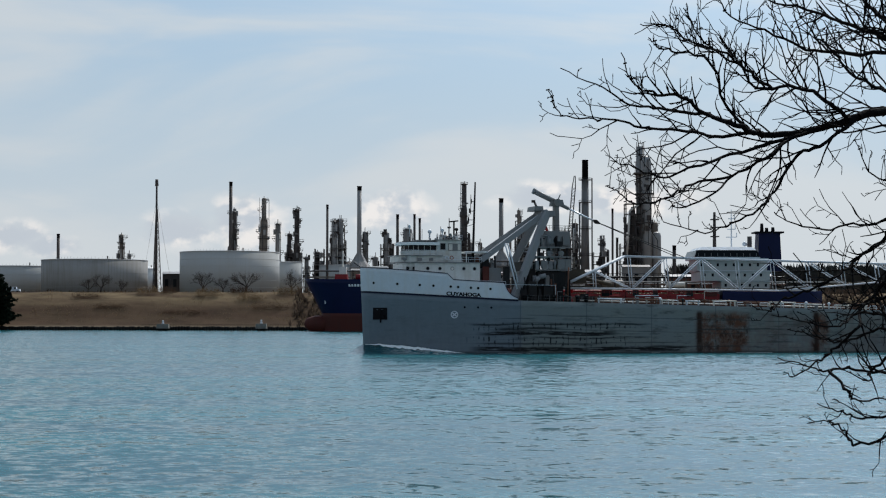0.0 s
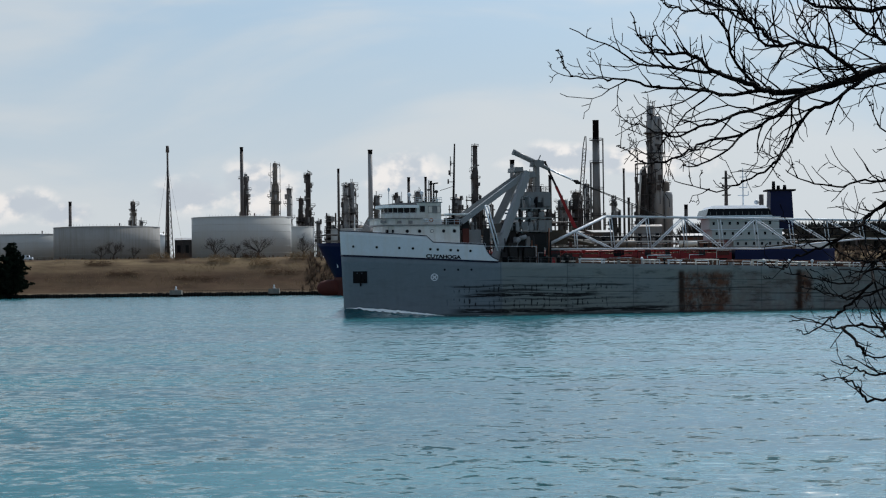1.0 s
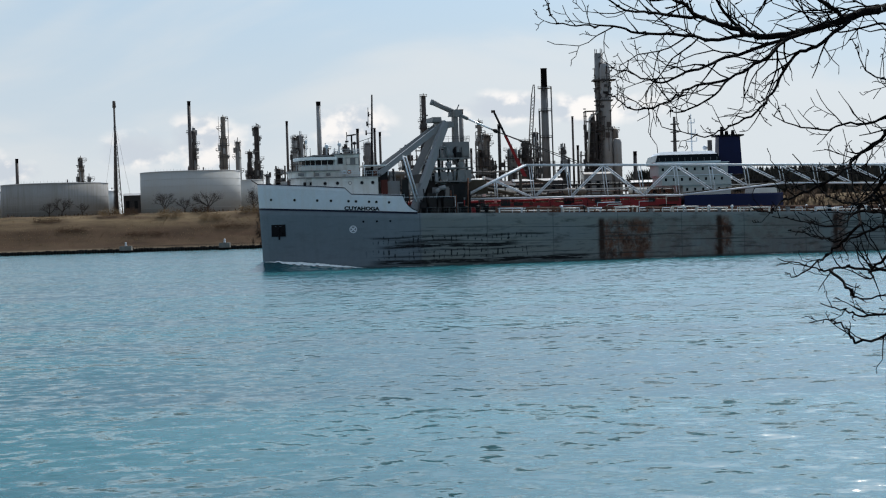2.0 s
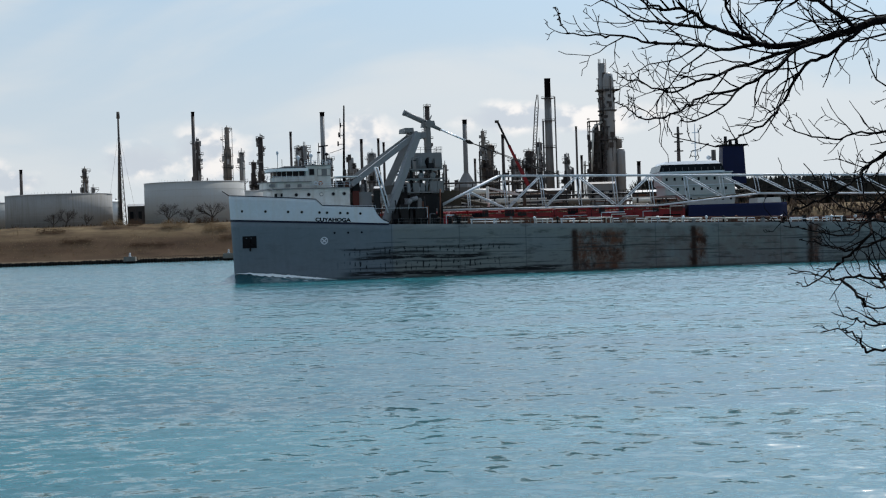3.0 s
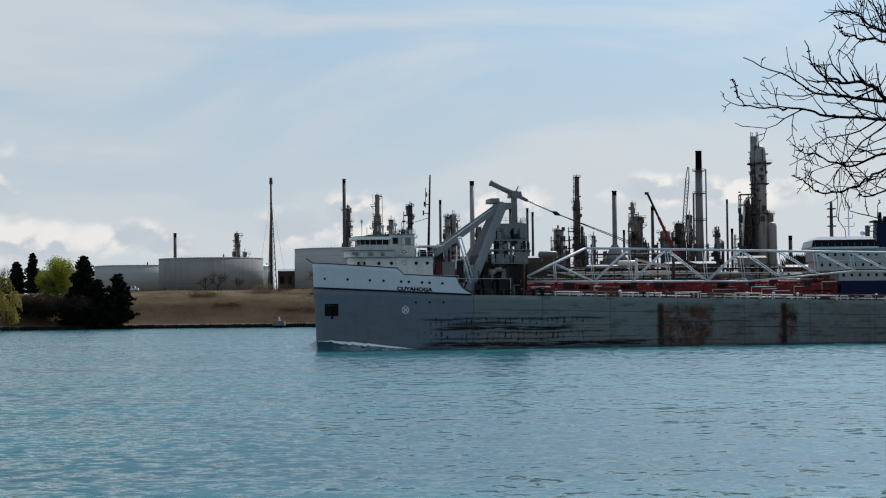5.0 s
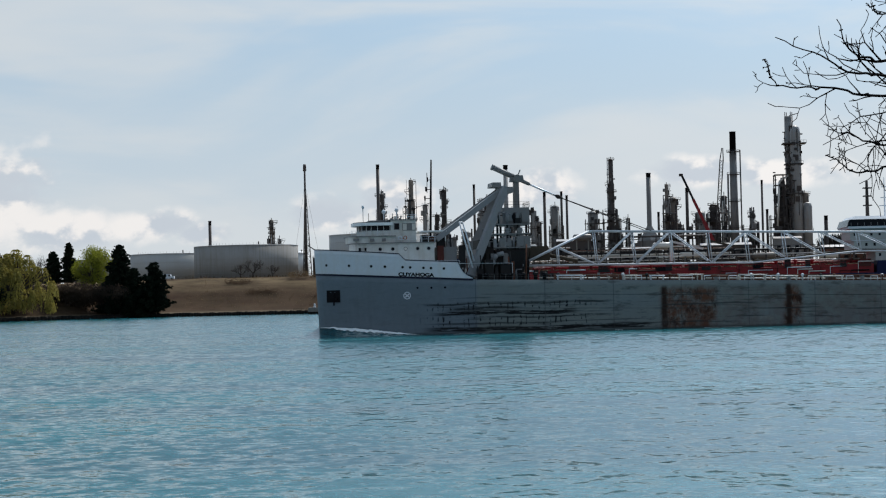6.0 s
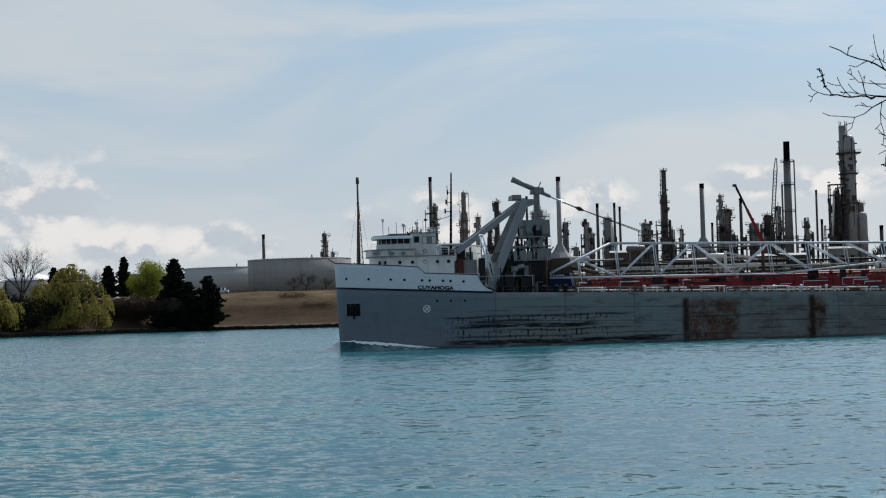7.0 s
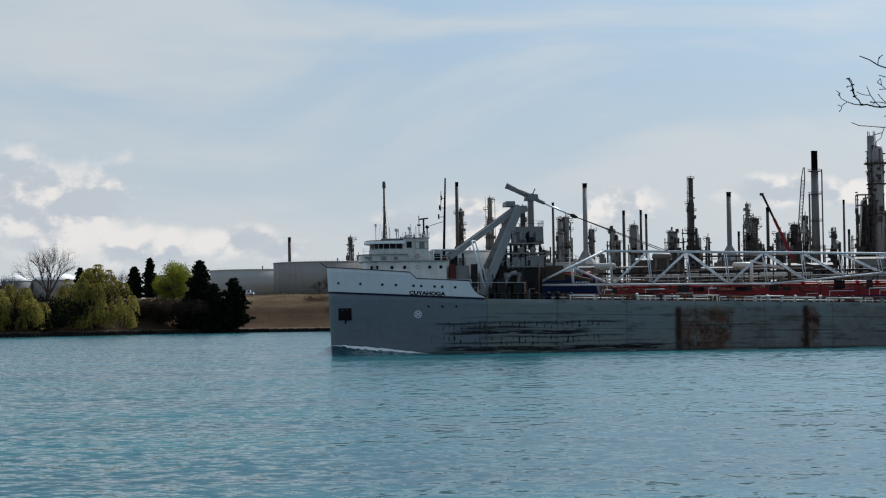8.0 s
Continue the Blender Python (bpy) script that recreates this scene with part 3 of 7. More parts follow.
def build_freighter():
    ship = thing("lake_freighter", "grey-hulled lake freighter with white forecastle, weathered and rust-streaked", "ship")
    st = [0, 0.25, 0.6, 1.0, 1.5, 2.1, 2.8, 3.6, 4.5, 5.5, 6.6, 7.8, 9, 10.2, 11.4, 12.4, 13.4, 14.0, 14.5, 15.5, 17, 18.5, 20, 21.5, 23, 23.6, 24.1, 24.6, 24.9, 25.2, 25.7, 26.2]
    aft = [27, 30, *range(36, 168, 12), 168, 172, 176, 180, 184, 187, 189]
    bm = bmesh.new()
    skin(bm, st + aft, lambda x: [-3 + (paint_z(x) + 3) * k / 12 for k in range(13)])
    hull = part("hull", bm, hull_material(), ship, "grey steel hull with black scrapes and rust patches")
    bm = bmesh.new()
    skin(bm, st, lambda x: [paint_z(x) + 0.02 + (bulwark_z(x) - paint_z(x) - 0.02) * k / 6 for k in range(7)], lip=0.16, sink=0.9)
    fore = part("forecastle", bm, "white", ship, "white-painted forecastle plating")
    # dark rubbing band along the foot of the white, and the rim of the bulwark
    bm = bmesh.new()
    for a, b in zip(st, st[1:]):
        for lo, hi, pr, fz in ((-0.16, 0.16, 0.05, paint_z), (-0.02, 0.12, 0.04, bulwark_z)):
            for sgn in (-1, 1):
                q = []
                for x in (a, b):
                    z = fz(x)
                    xx = x - 0.046 * max(0, z - 2.3) * max(0, 1 - x / 12)
                    y = sgn * (half_breadth(xx, z) + pr)
                    q.append([bm.verts.new((xx, y, z + lo)), bm.verts.new((xx, y, z + hi)), bm.verts.new((xx, y - sgn * 0.3, z + hi)), bm.verts.new((xx, y - sgn * 0.3, z + lo))])
                for k in range(4):
                    bm.faces.new((q[0][k], q[1][k], q[1][(k + 1) % 4], q[0][(k + 1) % 4]))
    bmesh.ops.recalc_face_normals(bm, faces=bm.faces)
    part("rubbing_band", bm, "navy", ship, "dark band along the foot of the white plating")
    # round ports
    for x in (1.3, 5.0, 8.7, 11.0, 14.0, 15.3, 17.6, 18.9, 21.15):
        bm = bmesh.new()
        disc_on_hull(bm, x, 12.45 - 0.053 * x + 0.05, 0.19, 0.05)
        port = part("porthole", bm, "glass_dark", fore)
        bm = bmesh.new()
        disc_on_hull(bm, x, 12.45 - 0.053 * x + 0.05, 0.25, 0.07, 14, 0.19)
        part("porthole_rim", bm, "grey_steel", ship)
    for x in (16.5, 18.9, 21.3):
        bm = bmesh.new()
        disc_on_hull(bm, x, 8.15 - 0.01 * (x - 16), 0.19, 0.04)
        part("porthole", bm, "glass_dark", hull)
    # painted round mark
    bm = bmesh.new()
    disc_on_hull(bm, 14.7, 6.85, 0.66, 0.03, 20, 0.5)
    b0 = half_breadth(14.7, 6.85) + 0.04
    beam(bm, (14.35, -b0, 7.15), (15.05, -b0, 6.55), 0.06, 0.2)
    beam(bm, (14.35, -b0, 6.55), (15.05, -b0, 7.15), 0.06, 0.2)
    part("painted_mark", bm, "white", hull, "white painted ring mark")
    # anchor in its pocket
    for sgn in (-1, 1):
        bm = bmesh.new()
        for x0, x1, z0, z1 in ((1.25, 3.45, 7.75, 8.05), (1.25, 3.45, 5.95, 6.2), (1.25, 1.5, 6.2, 7.75), (3.2, 3.45, 6.2, 7.75)):
            for k in range(4):
                xa, xb = x0 + (x1 - x0) * k / 4, x0 + (x1 - x0) * (k + 1) / 4
                ya, yb = half_breadth(xa, 7) + 0.1, half_breadth(xb, 7) + 0.1
                vs = [bm.verts.new((x, sgn * -y * -1 if sgn > 0 else -y, z)) for x, y in ((xa, ya), (xb, yb), (xb, yb - 0.8), (xa, ya - 0.8)) for z in (z0, z1)]
                for f in ((0, 2, 3, 1), (2, 4, 5, 3), (4, 6, 7, 5), (6, 0, 1, 7), (1, 3, 5, 7), (0, 6, 4, 2)):
                    bm.faces.new([vs[i] for i in f])
        bmesh.ops.recalc_face_normals(bm, faces=bm.faces)
        part("anchor_pocket", bm, "black", ship)
        # flat black sheet on the plating: the pocket's shade painted, no hollow cut
        bm = bmesh.new()
        for k in range(6):
            xa, xb = 1.45 + 0.3 * k, 1.45 + 0.3 * (k + 1)
            ya, yb = half_breadth(xa, 7) + 0.05, half_breadth(xb, 7) + 0.05
            vs = [bm.verts.new((x, sgn * y, z)) for x, y in ((xa, ya), (xb, yb)) for z in (6.15, 7.8)]
            bm.faces.new((vs[0], vs[2], vs[3], vs[1]))
        part("pocket_recess", bm, "black", ship)
        bm = bmesh.new()
        y = half_breadth(2.4, 7) + 0.12
        bar(bm, (2.4, sgn * y, 7.7), (2.4, sgn * y, 6.2), 0.14, 8)
        beam(bm, (1.7, sgn * (half_breadth(1.7, 7) + 0.15), 6.5), (3.0, sgn * (half_breadth(3.0, 7) + 0.15), 6.5), 0.25, 0.4)
        beam(bm, (2.4, sgn * y, 6.3), (2.4, sgn * y, 5.4), 0.18, 0.25)
        part("anchor", bm, "black", ship, "stowed dark anchor")
    # the name
    cu = bpy.data.curves.new("name_lettering", "FONT")
    cu.body, cu.size, cu.extrude, cu.offset = "CUYAHOGA", 1.0, 0.02, 0.045
    tmp = new("lettering_curve", cu)
    me = bpy.data.meshes.new_from_object(tmp.evaluated_get(bpy.context.evaluated_depsgraph_get()))
    bpy.data.objects.remove(tmp)
    w = max(v.co.x for v in me.vertices)
    me.name = "name_lettering"
    for v in me.vertices:
        x, z, d = 13.25 + v.co.x / w * 6.2, v.co.y, v.co.z
        v.co = (x, -half_breadth(x, 10.5) - 0.03 - d, 10.28 - 0.045 * (x - 13.2) + z * 0.86)
    me.materials.clear()
    me.materials.append(MAT["black"])
    tagged(new("name_lettering", me), "black name lettering").parent = ship

    # ---- deckhouse forward ----
    def block(name, x0, x1, hw, z0, z1, mat="white", label="", round_front=0.0, parent=ship):
        bm = bmesh.new()
        n = 8 if round_front else 1
        ring = [(x1, hw), (x1, -hw)]
        if round_front:
            ring += [(x0 + round_front - round_front * math.cos(a), -hw * math.sin(a)) for a in [math.pi / 2 - math.pi * k / n for k in range(n + 1)]]
        else:
            ring += [(x0, -hw), (x0, hw)]
        lo = [bm.verts.new((x, y, z0)) for x, y in ring]
        hi = [bm.verts.new((x, y, z1)) for x, y in ring]
        bm.faces.new(lo)
        bm.faces.new(hi[::-1])
        for k in range(len(ring)):
            j = (k + 1) % len(ring)
            bm.faces.new((lo[k], hi[k], hi[j], lo[j]))
        bmesh.ops.recalc_face_normals(bm, faces=bm.faces)
        ob = part(name, bm, mat, parent, label)
        return ob

    house = block("deckhouse", 5.6, 20.0, 6.0, 12.0, 16.0, "cream", round_front=2.6)
    block("upper_house", 5.0, 13.2, 5.2, 16.14, 17.25, "cream", round_front=2.4)
    block("bridge_deck", 4.6, 13.4, 5.6, 17.25, 17.37, "grey_steel", round_front=2.6)
    block("deck_edge", 4.9, 20.3, 6.35, 16.0, 16.14, "grey_steel", round_front=2.6)
    pilot = block("pilothouse", 6.9, 12.6, 4.1, 17.37, 18.25, "cream", "old white pilothouse under a projecting roof", round_front=2.2)
    block("window_band", 7.1, 12.6, 3.95, 18.25, 19.2, "glass_dark", "dark wrap-round windows", round_front=2.1)
    roof = block("pilothouse_roof", 6.0, 12.9, 4.75, 19.2, 19.72, "lit_white", "white projecting roof fascia", round_front=2.4)
    block("roof_cap", 6.3, 12.6, 4.5, 19.72, 19.84, "dark_steel", round_front=2.3)
    chart = block("chartroom", 12.62, 17.1, 3.9, 16.14, 20.1, "cream")
    block("chartroom_roof", 12.3, 17.3, 4.15, 20.1, 20.24, "grey_steel")
    # window posts round the front and down the sides
    for k in range(4):
        for sgn in (-1, 1):
            bm = bmesh.new()
            x0 = 9.2 + k * 1.1
            box(bm, x0 - 0.045, x0 + 0.045, sgn * 3.97 - 0.04, sgn * 3.97 + 0.04, 18.25, 19.2)
            part("mullion", bm, "cream", pilot)
    for k in range(1, 8):
        a = math.pi / 2 - math.pi * k / 8
        bm = bmesh.new()
        bar(bm, (9.2 - 2.16 * math.cos(a), -4.02 * math.sin(a), 18.25), (9.2 - 2.16 * math.cos(a), -4.02 * math.sin(a), 19.2), 0.05, 6)
        part("mullion", bm, "cream", pilot)
    for x0, x1, z0, z1, mat in ((13.3, 14.1, 18.5, 19.5, "glass_dark"), (14.8, 15.45, 18.35, 19.45, "pale_pipe"), (15.6, 16.25, 18.35, 19.45, "grey_steel"), (16.4, 16.95, 18.35, 19.45, "pale_pipe")):
        bm = bmesh.new()
        box(bm, x0, x1, -3.95, -3.86, z0, z1)
        part("window", bm, mat, chart)
        bm = bmesh.new()
        for q in ((x0 - 0.09, x0, z0 - 0.09, z1 + 0.09), (x1, x1 + 0.09, z0 - 0.09, z1 + 0.09), (x0, x1, z0 - 0.09, z0), (x0, x1, z1, z1 + 0.09)):
            box(bm, q[0], q[1], -3.99, -3.86, q[2], q[3])
        part("window_frame", bm, "grey_steel", chart)
    for x in (10.5, 12.7, 14.95, 17.05, 19.0):
        bm = bmesh.new()
        bar(bm, (x, -5.95, 15.0), (x, -6.05, 15.0), 0.25, 14)
        part("porthole", bm, "glass_dark" if x != 14.95 else "pale_pipe", house)
        bm = bmesh.new()
        for k in range(14):
            a0, a1 = k * math.tau / 14, (k + 1) * math.tau / 14
            bar(bm, (x + 0.29 * math.cos(a0), -6.03, 15 + 0.29 * math.sin(a0)), (x + 0.29 * math.cos(a1), -6.03, 15 + 0.29 * math.sin(a1)), 0.05, 5)
        part("porthole_rim", bm, "grey_steel", house)
    for x in (6.95, 7.95):
        bm = bmesh.new()
        box(bm, x - 0.17, x + 0.17, -6.03, -5.0, 14.75, 15.3)
        part("window", bm, "glass_dark", house)
    for x0, z0, w, h in ((5.9, 16.5, 1.0, 0.45), (8.8, 16.4, 0.8, 0.5), (10.9, 16.4, 0.7, 0.5)):
        bm = bmesh.new()
        box(bm, x0, x0 + w, -5.5, -4.9, z0, z0 + h, 0.03)
        part("deck_locker", bm, "grey_steel", ship)
    # lamps, boxes and vents crowded on the wheelhouse tops
    rt = random.Random(51)
    for k in range(13):
        x, y = rt.uniform(11.6, 17.0), rt.uniform(-3.6, 2.0)
        z = 20.24 if x > 12.3 else 19.84
        bm = bmesh.new()
        if rt.random() < 0.6:
            box(bm, x, x + rt.uniform(0.25, 0.7), y, y + 0.5, z, z + rt.uniform(0.25, 0.7), 0.04)
        else:
            bar(bm, (x, y, z), (x, y, z + rt.uniform(0.5, 1.3)), 0.06, 6)
            bar(bm, (x - 0.15, y, z + 0.5), (x + 0.15, y, z + 0.5), 0.13, 8)
        part("roof_fitting", bm, rt.choice(("dark_steel", "cream", "grey_steel", "black")), ship)
    # lifebuoys, rails, canopy
    for x in (14.1, 15.0):
        bm = bmesh.new()
        for k in range(12):
            a0, a1 = k * math.tau / 12, (k + 1) * math.tau / 12
            bar(bm, (x + 0.3 * math.cos(a0), -5.3, 16.95 + 0.3 * math.sin(a0)), (x + 0.3 * math.cos(a1), -5.3, 16.95 + 0.3 * math.sin(a1)), 0.08, 6)
        part("lifebuoy", bm, "orange" if x > 14.5 else "white", ship)

    def rail(pts, h=1.0, step=1.5, mat="white"):
        bm = bmesh.new()
        for p, q in zip(pts, pts[1:]):
            p, q = Vector(p), Vector(q)
            n = max(1, round((q - p).length / step))
            for k in range(n + 1):
                c = p.lerp(q, k / n)
                bar(bm, c, c + Vector((0, 0, h)), 0.03, 5)
            for hh in (h, h * 0.55):
                bar(bm, p + Vector((0, 0, hh)), q + Vector((0, 0, hh)), 0.025, 5)
        part("railing", bm, mat, ship)

    rail([(13.1, -6.2, 16.14), (20.2, -6.2, 16.14), (20.2, 6.2, 16.14), (13.1, 6.2, 16.14)], 0.9, 1.2)
    rail([(5.6, -5.3, 17.37), (12.4, -5.4, 17.37)], 0.9, 1.2)
    rail([(14.6, -8.8, 12.0), (24, -8.8, 11.7)], 1.0)
    rail([(12.5, -4.0, 20.24), (17.2, -4.0, 20.24), (17.2, 4.0, 20.24)], 0.8)
    rail([(27, -8.9, 9.3), (36, -8.9, 9.1)], 1.0, 1.2, "dark_steel")
    bm = bmesh.new()
    box(bm, 17.7, 22.4, -4.5, 3.5, 17.95, 18.15)
    for x in (17.9, 22.2):
        for y in (-4.3, 3.3):
            bar(bm, (x, y, 16.2), (x, y, 18.0), 0.07, 6)
    part("canopy", bm, "lit_white", ship)
    for x0, x1, z1, mat in ((18.0, 19.2, 17.4, "dark_steel"), (19.6, 20.4, 17.1, "rust"), (20.9, 22.2, 17.6, "dark_steel"), (22.5, 23.6, 16.6, "grey_steel")):
        bm = bmesh.new()
        box(bm, x0, x1, -4.0, -1.5, 15.2 if x0 > 20.5 else 16.14, z1, 0.06)
        bar(bm, (x0 + 0.2, -4.1, z1 - 0.5), (x1 - 0.2, -4.1, z1 - 0.5), 0.22, 10)
        part("mooring_winch", bm, mat, ship)
    bm = bmesh.new()
    box(bm, 20.8, 24.0, -5.5, 5.5, 11.6, 15.2)
    part("winch_house", bm, "grey_steel", ship)
    bm = bmesh.new()
    box(bm, 20.5, 21.6, -6.4, -5.6, 11.8, 15.4)
    part("doorway", bm, "boot_red", ship, "rust-red doorway beside the house")
    # masts and aerials
    bm = bmesh.new()
    bar(bm, (20.1, 0, 16.2), (20.55, 0, 30.9), 0.26, 10, 0.14)
    for z, w in ((24.0, 1.0), (25.6, 0.8), (27.3, 0.5)):
        beam(bm, (20.3 - w, 0, z), (20.4, 0, z), 0.12, 0.12)
        bar(bm, (20.3 - w, 0, z - 0.35), (20.3 - w, 0, z + 0.5), 0.14, 8)
    bar(bm, (19.7, 0, 25.0), (19.75, 0, 28.6), 0.06, 6)
    part("foremast", bm, "black", ship, "black pole mast with lamps and aerials")
    bm = bmesh.new()
    bar(bm, (16.6, 0, 20.2), (16.6, 0, 23.7), 0.16, 8)
    beam(bm, (15.7, 0, 23.6), (17.4, 0, 23.8), 0.2, 0.25)
    bar(bm, (15.8, 0.4, 20.2), (15.8, 0.4, 24.3), 0.07, 6)
    beam(bm, (15.5, 0.4, 22.6), (16.1, 0.4, 22.6), 0.15, 0.3)
    lathe(bm, [(0.1, 20.2), (0.12, 22.0), (0.35, 22.15), (0.35, 22.4), (0.1, 22.6)], 10, (17.3, 1.0))
    part("radar_mast", bm, "dark_steel", ship)
    for x, y, z1 in ((8.0, -2, 22.6), (10.4, -1.5, 22.2), (12.2, 1, 22.0), (9.3, 1.5, 21.6), (14.4, 1.2, 22.8), (15.0, -2.8, 22.3)):
        bm = bmesh.new()
        bar(bm, (x, y, 19.8), (x, y, z1), 0.045, 6)
        part("whip_aerial", bm, "dark_steel", ship)
    for x, y, z, r in ((11.6, -2.5, 21.6, 0.4), (13.9, -2.4, 21.9, 0.38), (8.0, -2, 22.5, 0.25)):
        bm = bmesh.new()
        lathe(bm, [(0.05, z - 1.8), (r * 0.3, z - 0.4), (r, z), (r * 0.7, z + 0.3), (0.05, z + 0.42)], 10, (x, y))
        part("dome_aerial", bm, "white", ship)
    for q in ((9.0, 12.2, -3.0, 3.0, 19.84, 20.15),):
        bm = bmesh.new()
        box(bm, *q)
        part("roof_hatch", bm, "grey_steel", ship)
    bm = bmesh.new()
    bar(bm, (17.6, -1, 22.4), (20.2, 0, 23.2), 0.05, 6)
    part("mast_stay", bm, "dark_steel", ship)
    bm = bmesh.new()
    bar(bm, (-0.4, 0, 15.2), (-1.7, 0, 16.1), 0.09, 8)
    part("bow_staff", bm, "dark_steel", ship)

    # ---- boom gantry ----
    for s in (-1, 1):
        bm = bmesh.new()
        beam(bm, (33.3, s * 3.0, 25.6), (26.2, s * 6.6, 10.0), 0.9, 1.3)
        part("gantry_leg", bm, "gantry", ship, "light grey box-section gantry leg")
        bm = bmesh.new()
        beam(bm, (32.8, s * 2.6, 25.2), (20.6, s * 4.4, 16.6), 0.7, 0.95)
        part("back_strut", bm, "gantry", ship)
    bm = bmesh.new()
    box(bm, 32.3, 34.8, -3.4, 3.4, 24.7, 25.7, 0.15)
    box(bm, 31.0, 32.7, -2.6, 2.6, 25.75, 26.55, 0.08)
    part("gantry_head", bm, "grey_steel", ship)
    bm = bmesh.new()
    beam(bm, (27.6, -6.0, 14.2), (27.6, 6.0, 14.2), 0.7, 0.9)
    part("gantry_tie", bm, "grey_steel", ship)
    bm = bmesh.new()
    box(bm, 35.2, 36.3, -0.7, 0.7, 18.0, 27.0, 0.1)
    bar(bm, (35.9, -1.0, 27.3), (35.9, 1.0, 27.3), 0.72, 14)
    box(bm, 34.6, 37.2, -0.6, 0.6, 26.7, 27.9, 0.2)
    bar(bm, (36.2, 0, 28.0), (36.6, 0, 28.9), 0.1, 6)
    part("luffing_post", bm, "grey_steel", ship)
    bm = bmesh.new()
    bar(bm, (31.5, 0, 29.45), (35.7, 0, 27.5), 0.48, 14)
    bar(bm, (31.4, 0, 29.5), (31.75, 0, 29.34), 0.56, 14)
    bar(bm, (35.7, 0, 27.5), (38.2, 0, 26.28), 0.42, 12, 0.3)
    part("luffing_cylinder", bm, "grey_steel", ship)
    bm = bmesh.new()
    bar(bm, (38.0, 0, 26.36), (43.0, 0, 24.15), 0.17, 10)
    part("piston_rod", bm, "chrome", ship, "bright polished piston rod")
    bm = bmesh.new()
    lathe_z = Vector((43.4, 0, 23.98))
    bar(bm, (42.9, 0, 24.2), lathe_z, 0.2, 10, 0.42)
    bar(bm, lathe_z, (44.2, 0, 23.65), 0.42, 10, 0.15)
    for y in (-0.15, 0.15):
        bar(bm, (44.0, y, 23.72), (60.0, y * 10, 17.5), 0.07, 6)
    part("stay_rod", bm, "dark_steel", ship)
    bm = bmesh.new()
    for y, dx in ((-7.2, 0), (-6.5, 0.7)):
        bar(bm, (24.3 + dx, y, 19.5), (26.5 + dx, y, 11.4), 0.14, 8)
    bar(bm, (24.3, -7.2, 19.4), (25.0, -6.5, 19.4), 0.12, 6)
    beam(bm, (22.0, -8, 12.25), (33.5, -8, 12.1), 0.06, 0.06)
    beam(bm, (33.4, -8, 9.2), (33.4, -8, 12.1), 0.07, 0.07)
    part("davit", bm, "white", ship, "white davit posts")
    # machinery tower
    def piece(name, mat, *blocks):
        bm = bmesh.new()
        for q in blocks:
            box(bm, *q)
        part(name, bm, mat, ship)

    piece("winch_house", "grey_steel", (32.6, 37.5, -3.4, 3.4, 19.1, 22.0, 0.05))
    piece("lower_house", "dark_steel", (31.2, 36.0, -4.0, 4.0, 9.0, 14.6, 0.05))
    piece("engine_casing", "dark_steel", (28.2, 31.0, -3.6, 3.6, 9.0, 16.4, 0.1))
    for x in (31.6, 33.4, 35.2, 36.8):
        for y in (-3.6, 3.6):
            bm = bmesh.new()
            beam(bm, (x, y, 9.0), (x, y, 19.2), 0.35, 0.35)
            part("tower_post", bm, "dark_steel", ship)
    for z in (17.2, 14.8, 18.9):
        piece("platform", "grey_steel", (30.8, 37.4, -4.4, 4.4, z, z + 0.22))
    for x in (32.0, 34.5, 37.0):
        bm = bmesh.new()
        beam(bm, (x - 1, -3.7, 14.9), (x + 1, -3.7, 17.2), 0.2, 0.2)
        part("tower_brace", bm, "grey_steel", ship)
    # ducts, drums and cable boxes crowded on the tower's near side
    rg = random.Random(61)
    for k in range(40):
        x, z = rg.uniform(29.0, 36.3), rg.choice((9.1, 9.1, 12.0, 15.05, 15.05, 17.45, 19.15))
        y = -4.3 + rg.uniform(-0.2, 0.6)
        w, h = rg.uniform(0.3, 1.2), rg.uniform(0.5, 2.0)
        bm = bmesh.new()
        kind = rg.random()
        if kind < 0.45:
            box(bm, x, x + w, y, y + 0.8, z, z + h, 0.05)
        elif kind < 0.75:
            bar(bm, (x, y, z), (x, y, z + h), 0.1 + 0.12 * rg.random(), 8)
            bar(bm, (x, y, z + h), (x + w, y + 0.3, z + h), 0.1, 8)
        else:
            bar(bm, (x, y, z + 0.5), (x, y + 0.9, z + 0.5), 0.5, 12)
        part("tower_fitting", bm, rg.choice(("grey_steel", "grey_steel", "dark_steel", "gantry", "black", "ochre")), ship)
    bm = bmesh.new()
    duct = [(30.2, 9.0), (30.2, 11.5), (30.5, 12.8), (31.2, 13.6), (32.4, 13.9)]
    for p, q in zip(duct, duct[1:]):
        bar(bm, (p[0], -5.0, p[1]), (q[0], -5.0, q[1]), 0.42, 10)
    part("air_duct", bm, "gantry", ship, "bent grey air duct")
    piece("switch_cabinet", "grey_steel", (33.0, 34.4, -3.75, -3.38, 19.6, 21.4))
    piece("switch_cabinet", "grey_steel", (36.0, 37.3, -3.8, -3.38, 19.4, 21.0))
    piece("switch_cabinet", "grey_steel", (31.8, 33.0, -4.3, -3.9, 15.2, 16.6))
    piece("locker", "grey_steel", (35.0, 37.4, -4.2, -3.6, 15.1, 16.9))
    piece("locker", "dark_steel", (35.2, 36.4, -4.0, -2.0, 12.0, 14.6))
    bm = bmesh.new()
    bar(bm, (34.9, -3.9, 20.3), (34.9, -3.3, 20.3), 0.7, 12)
    part("winch_drum", bm, "black", ship)
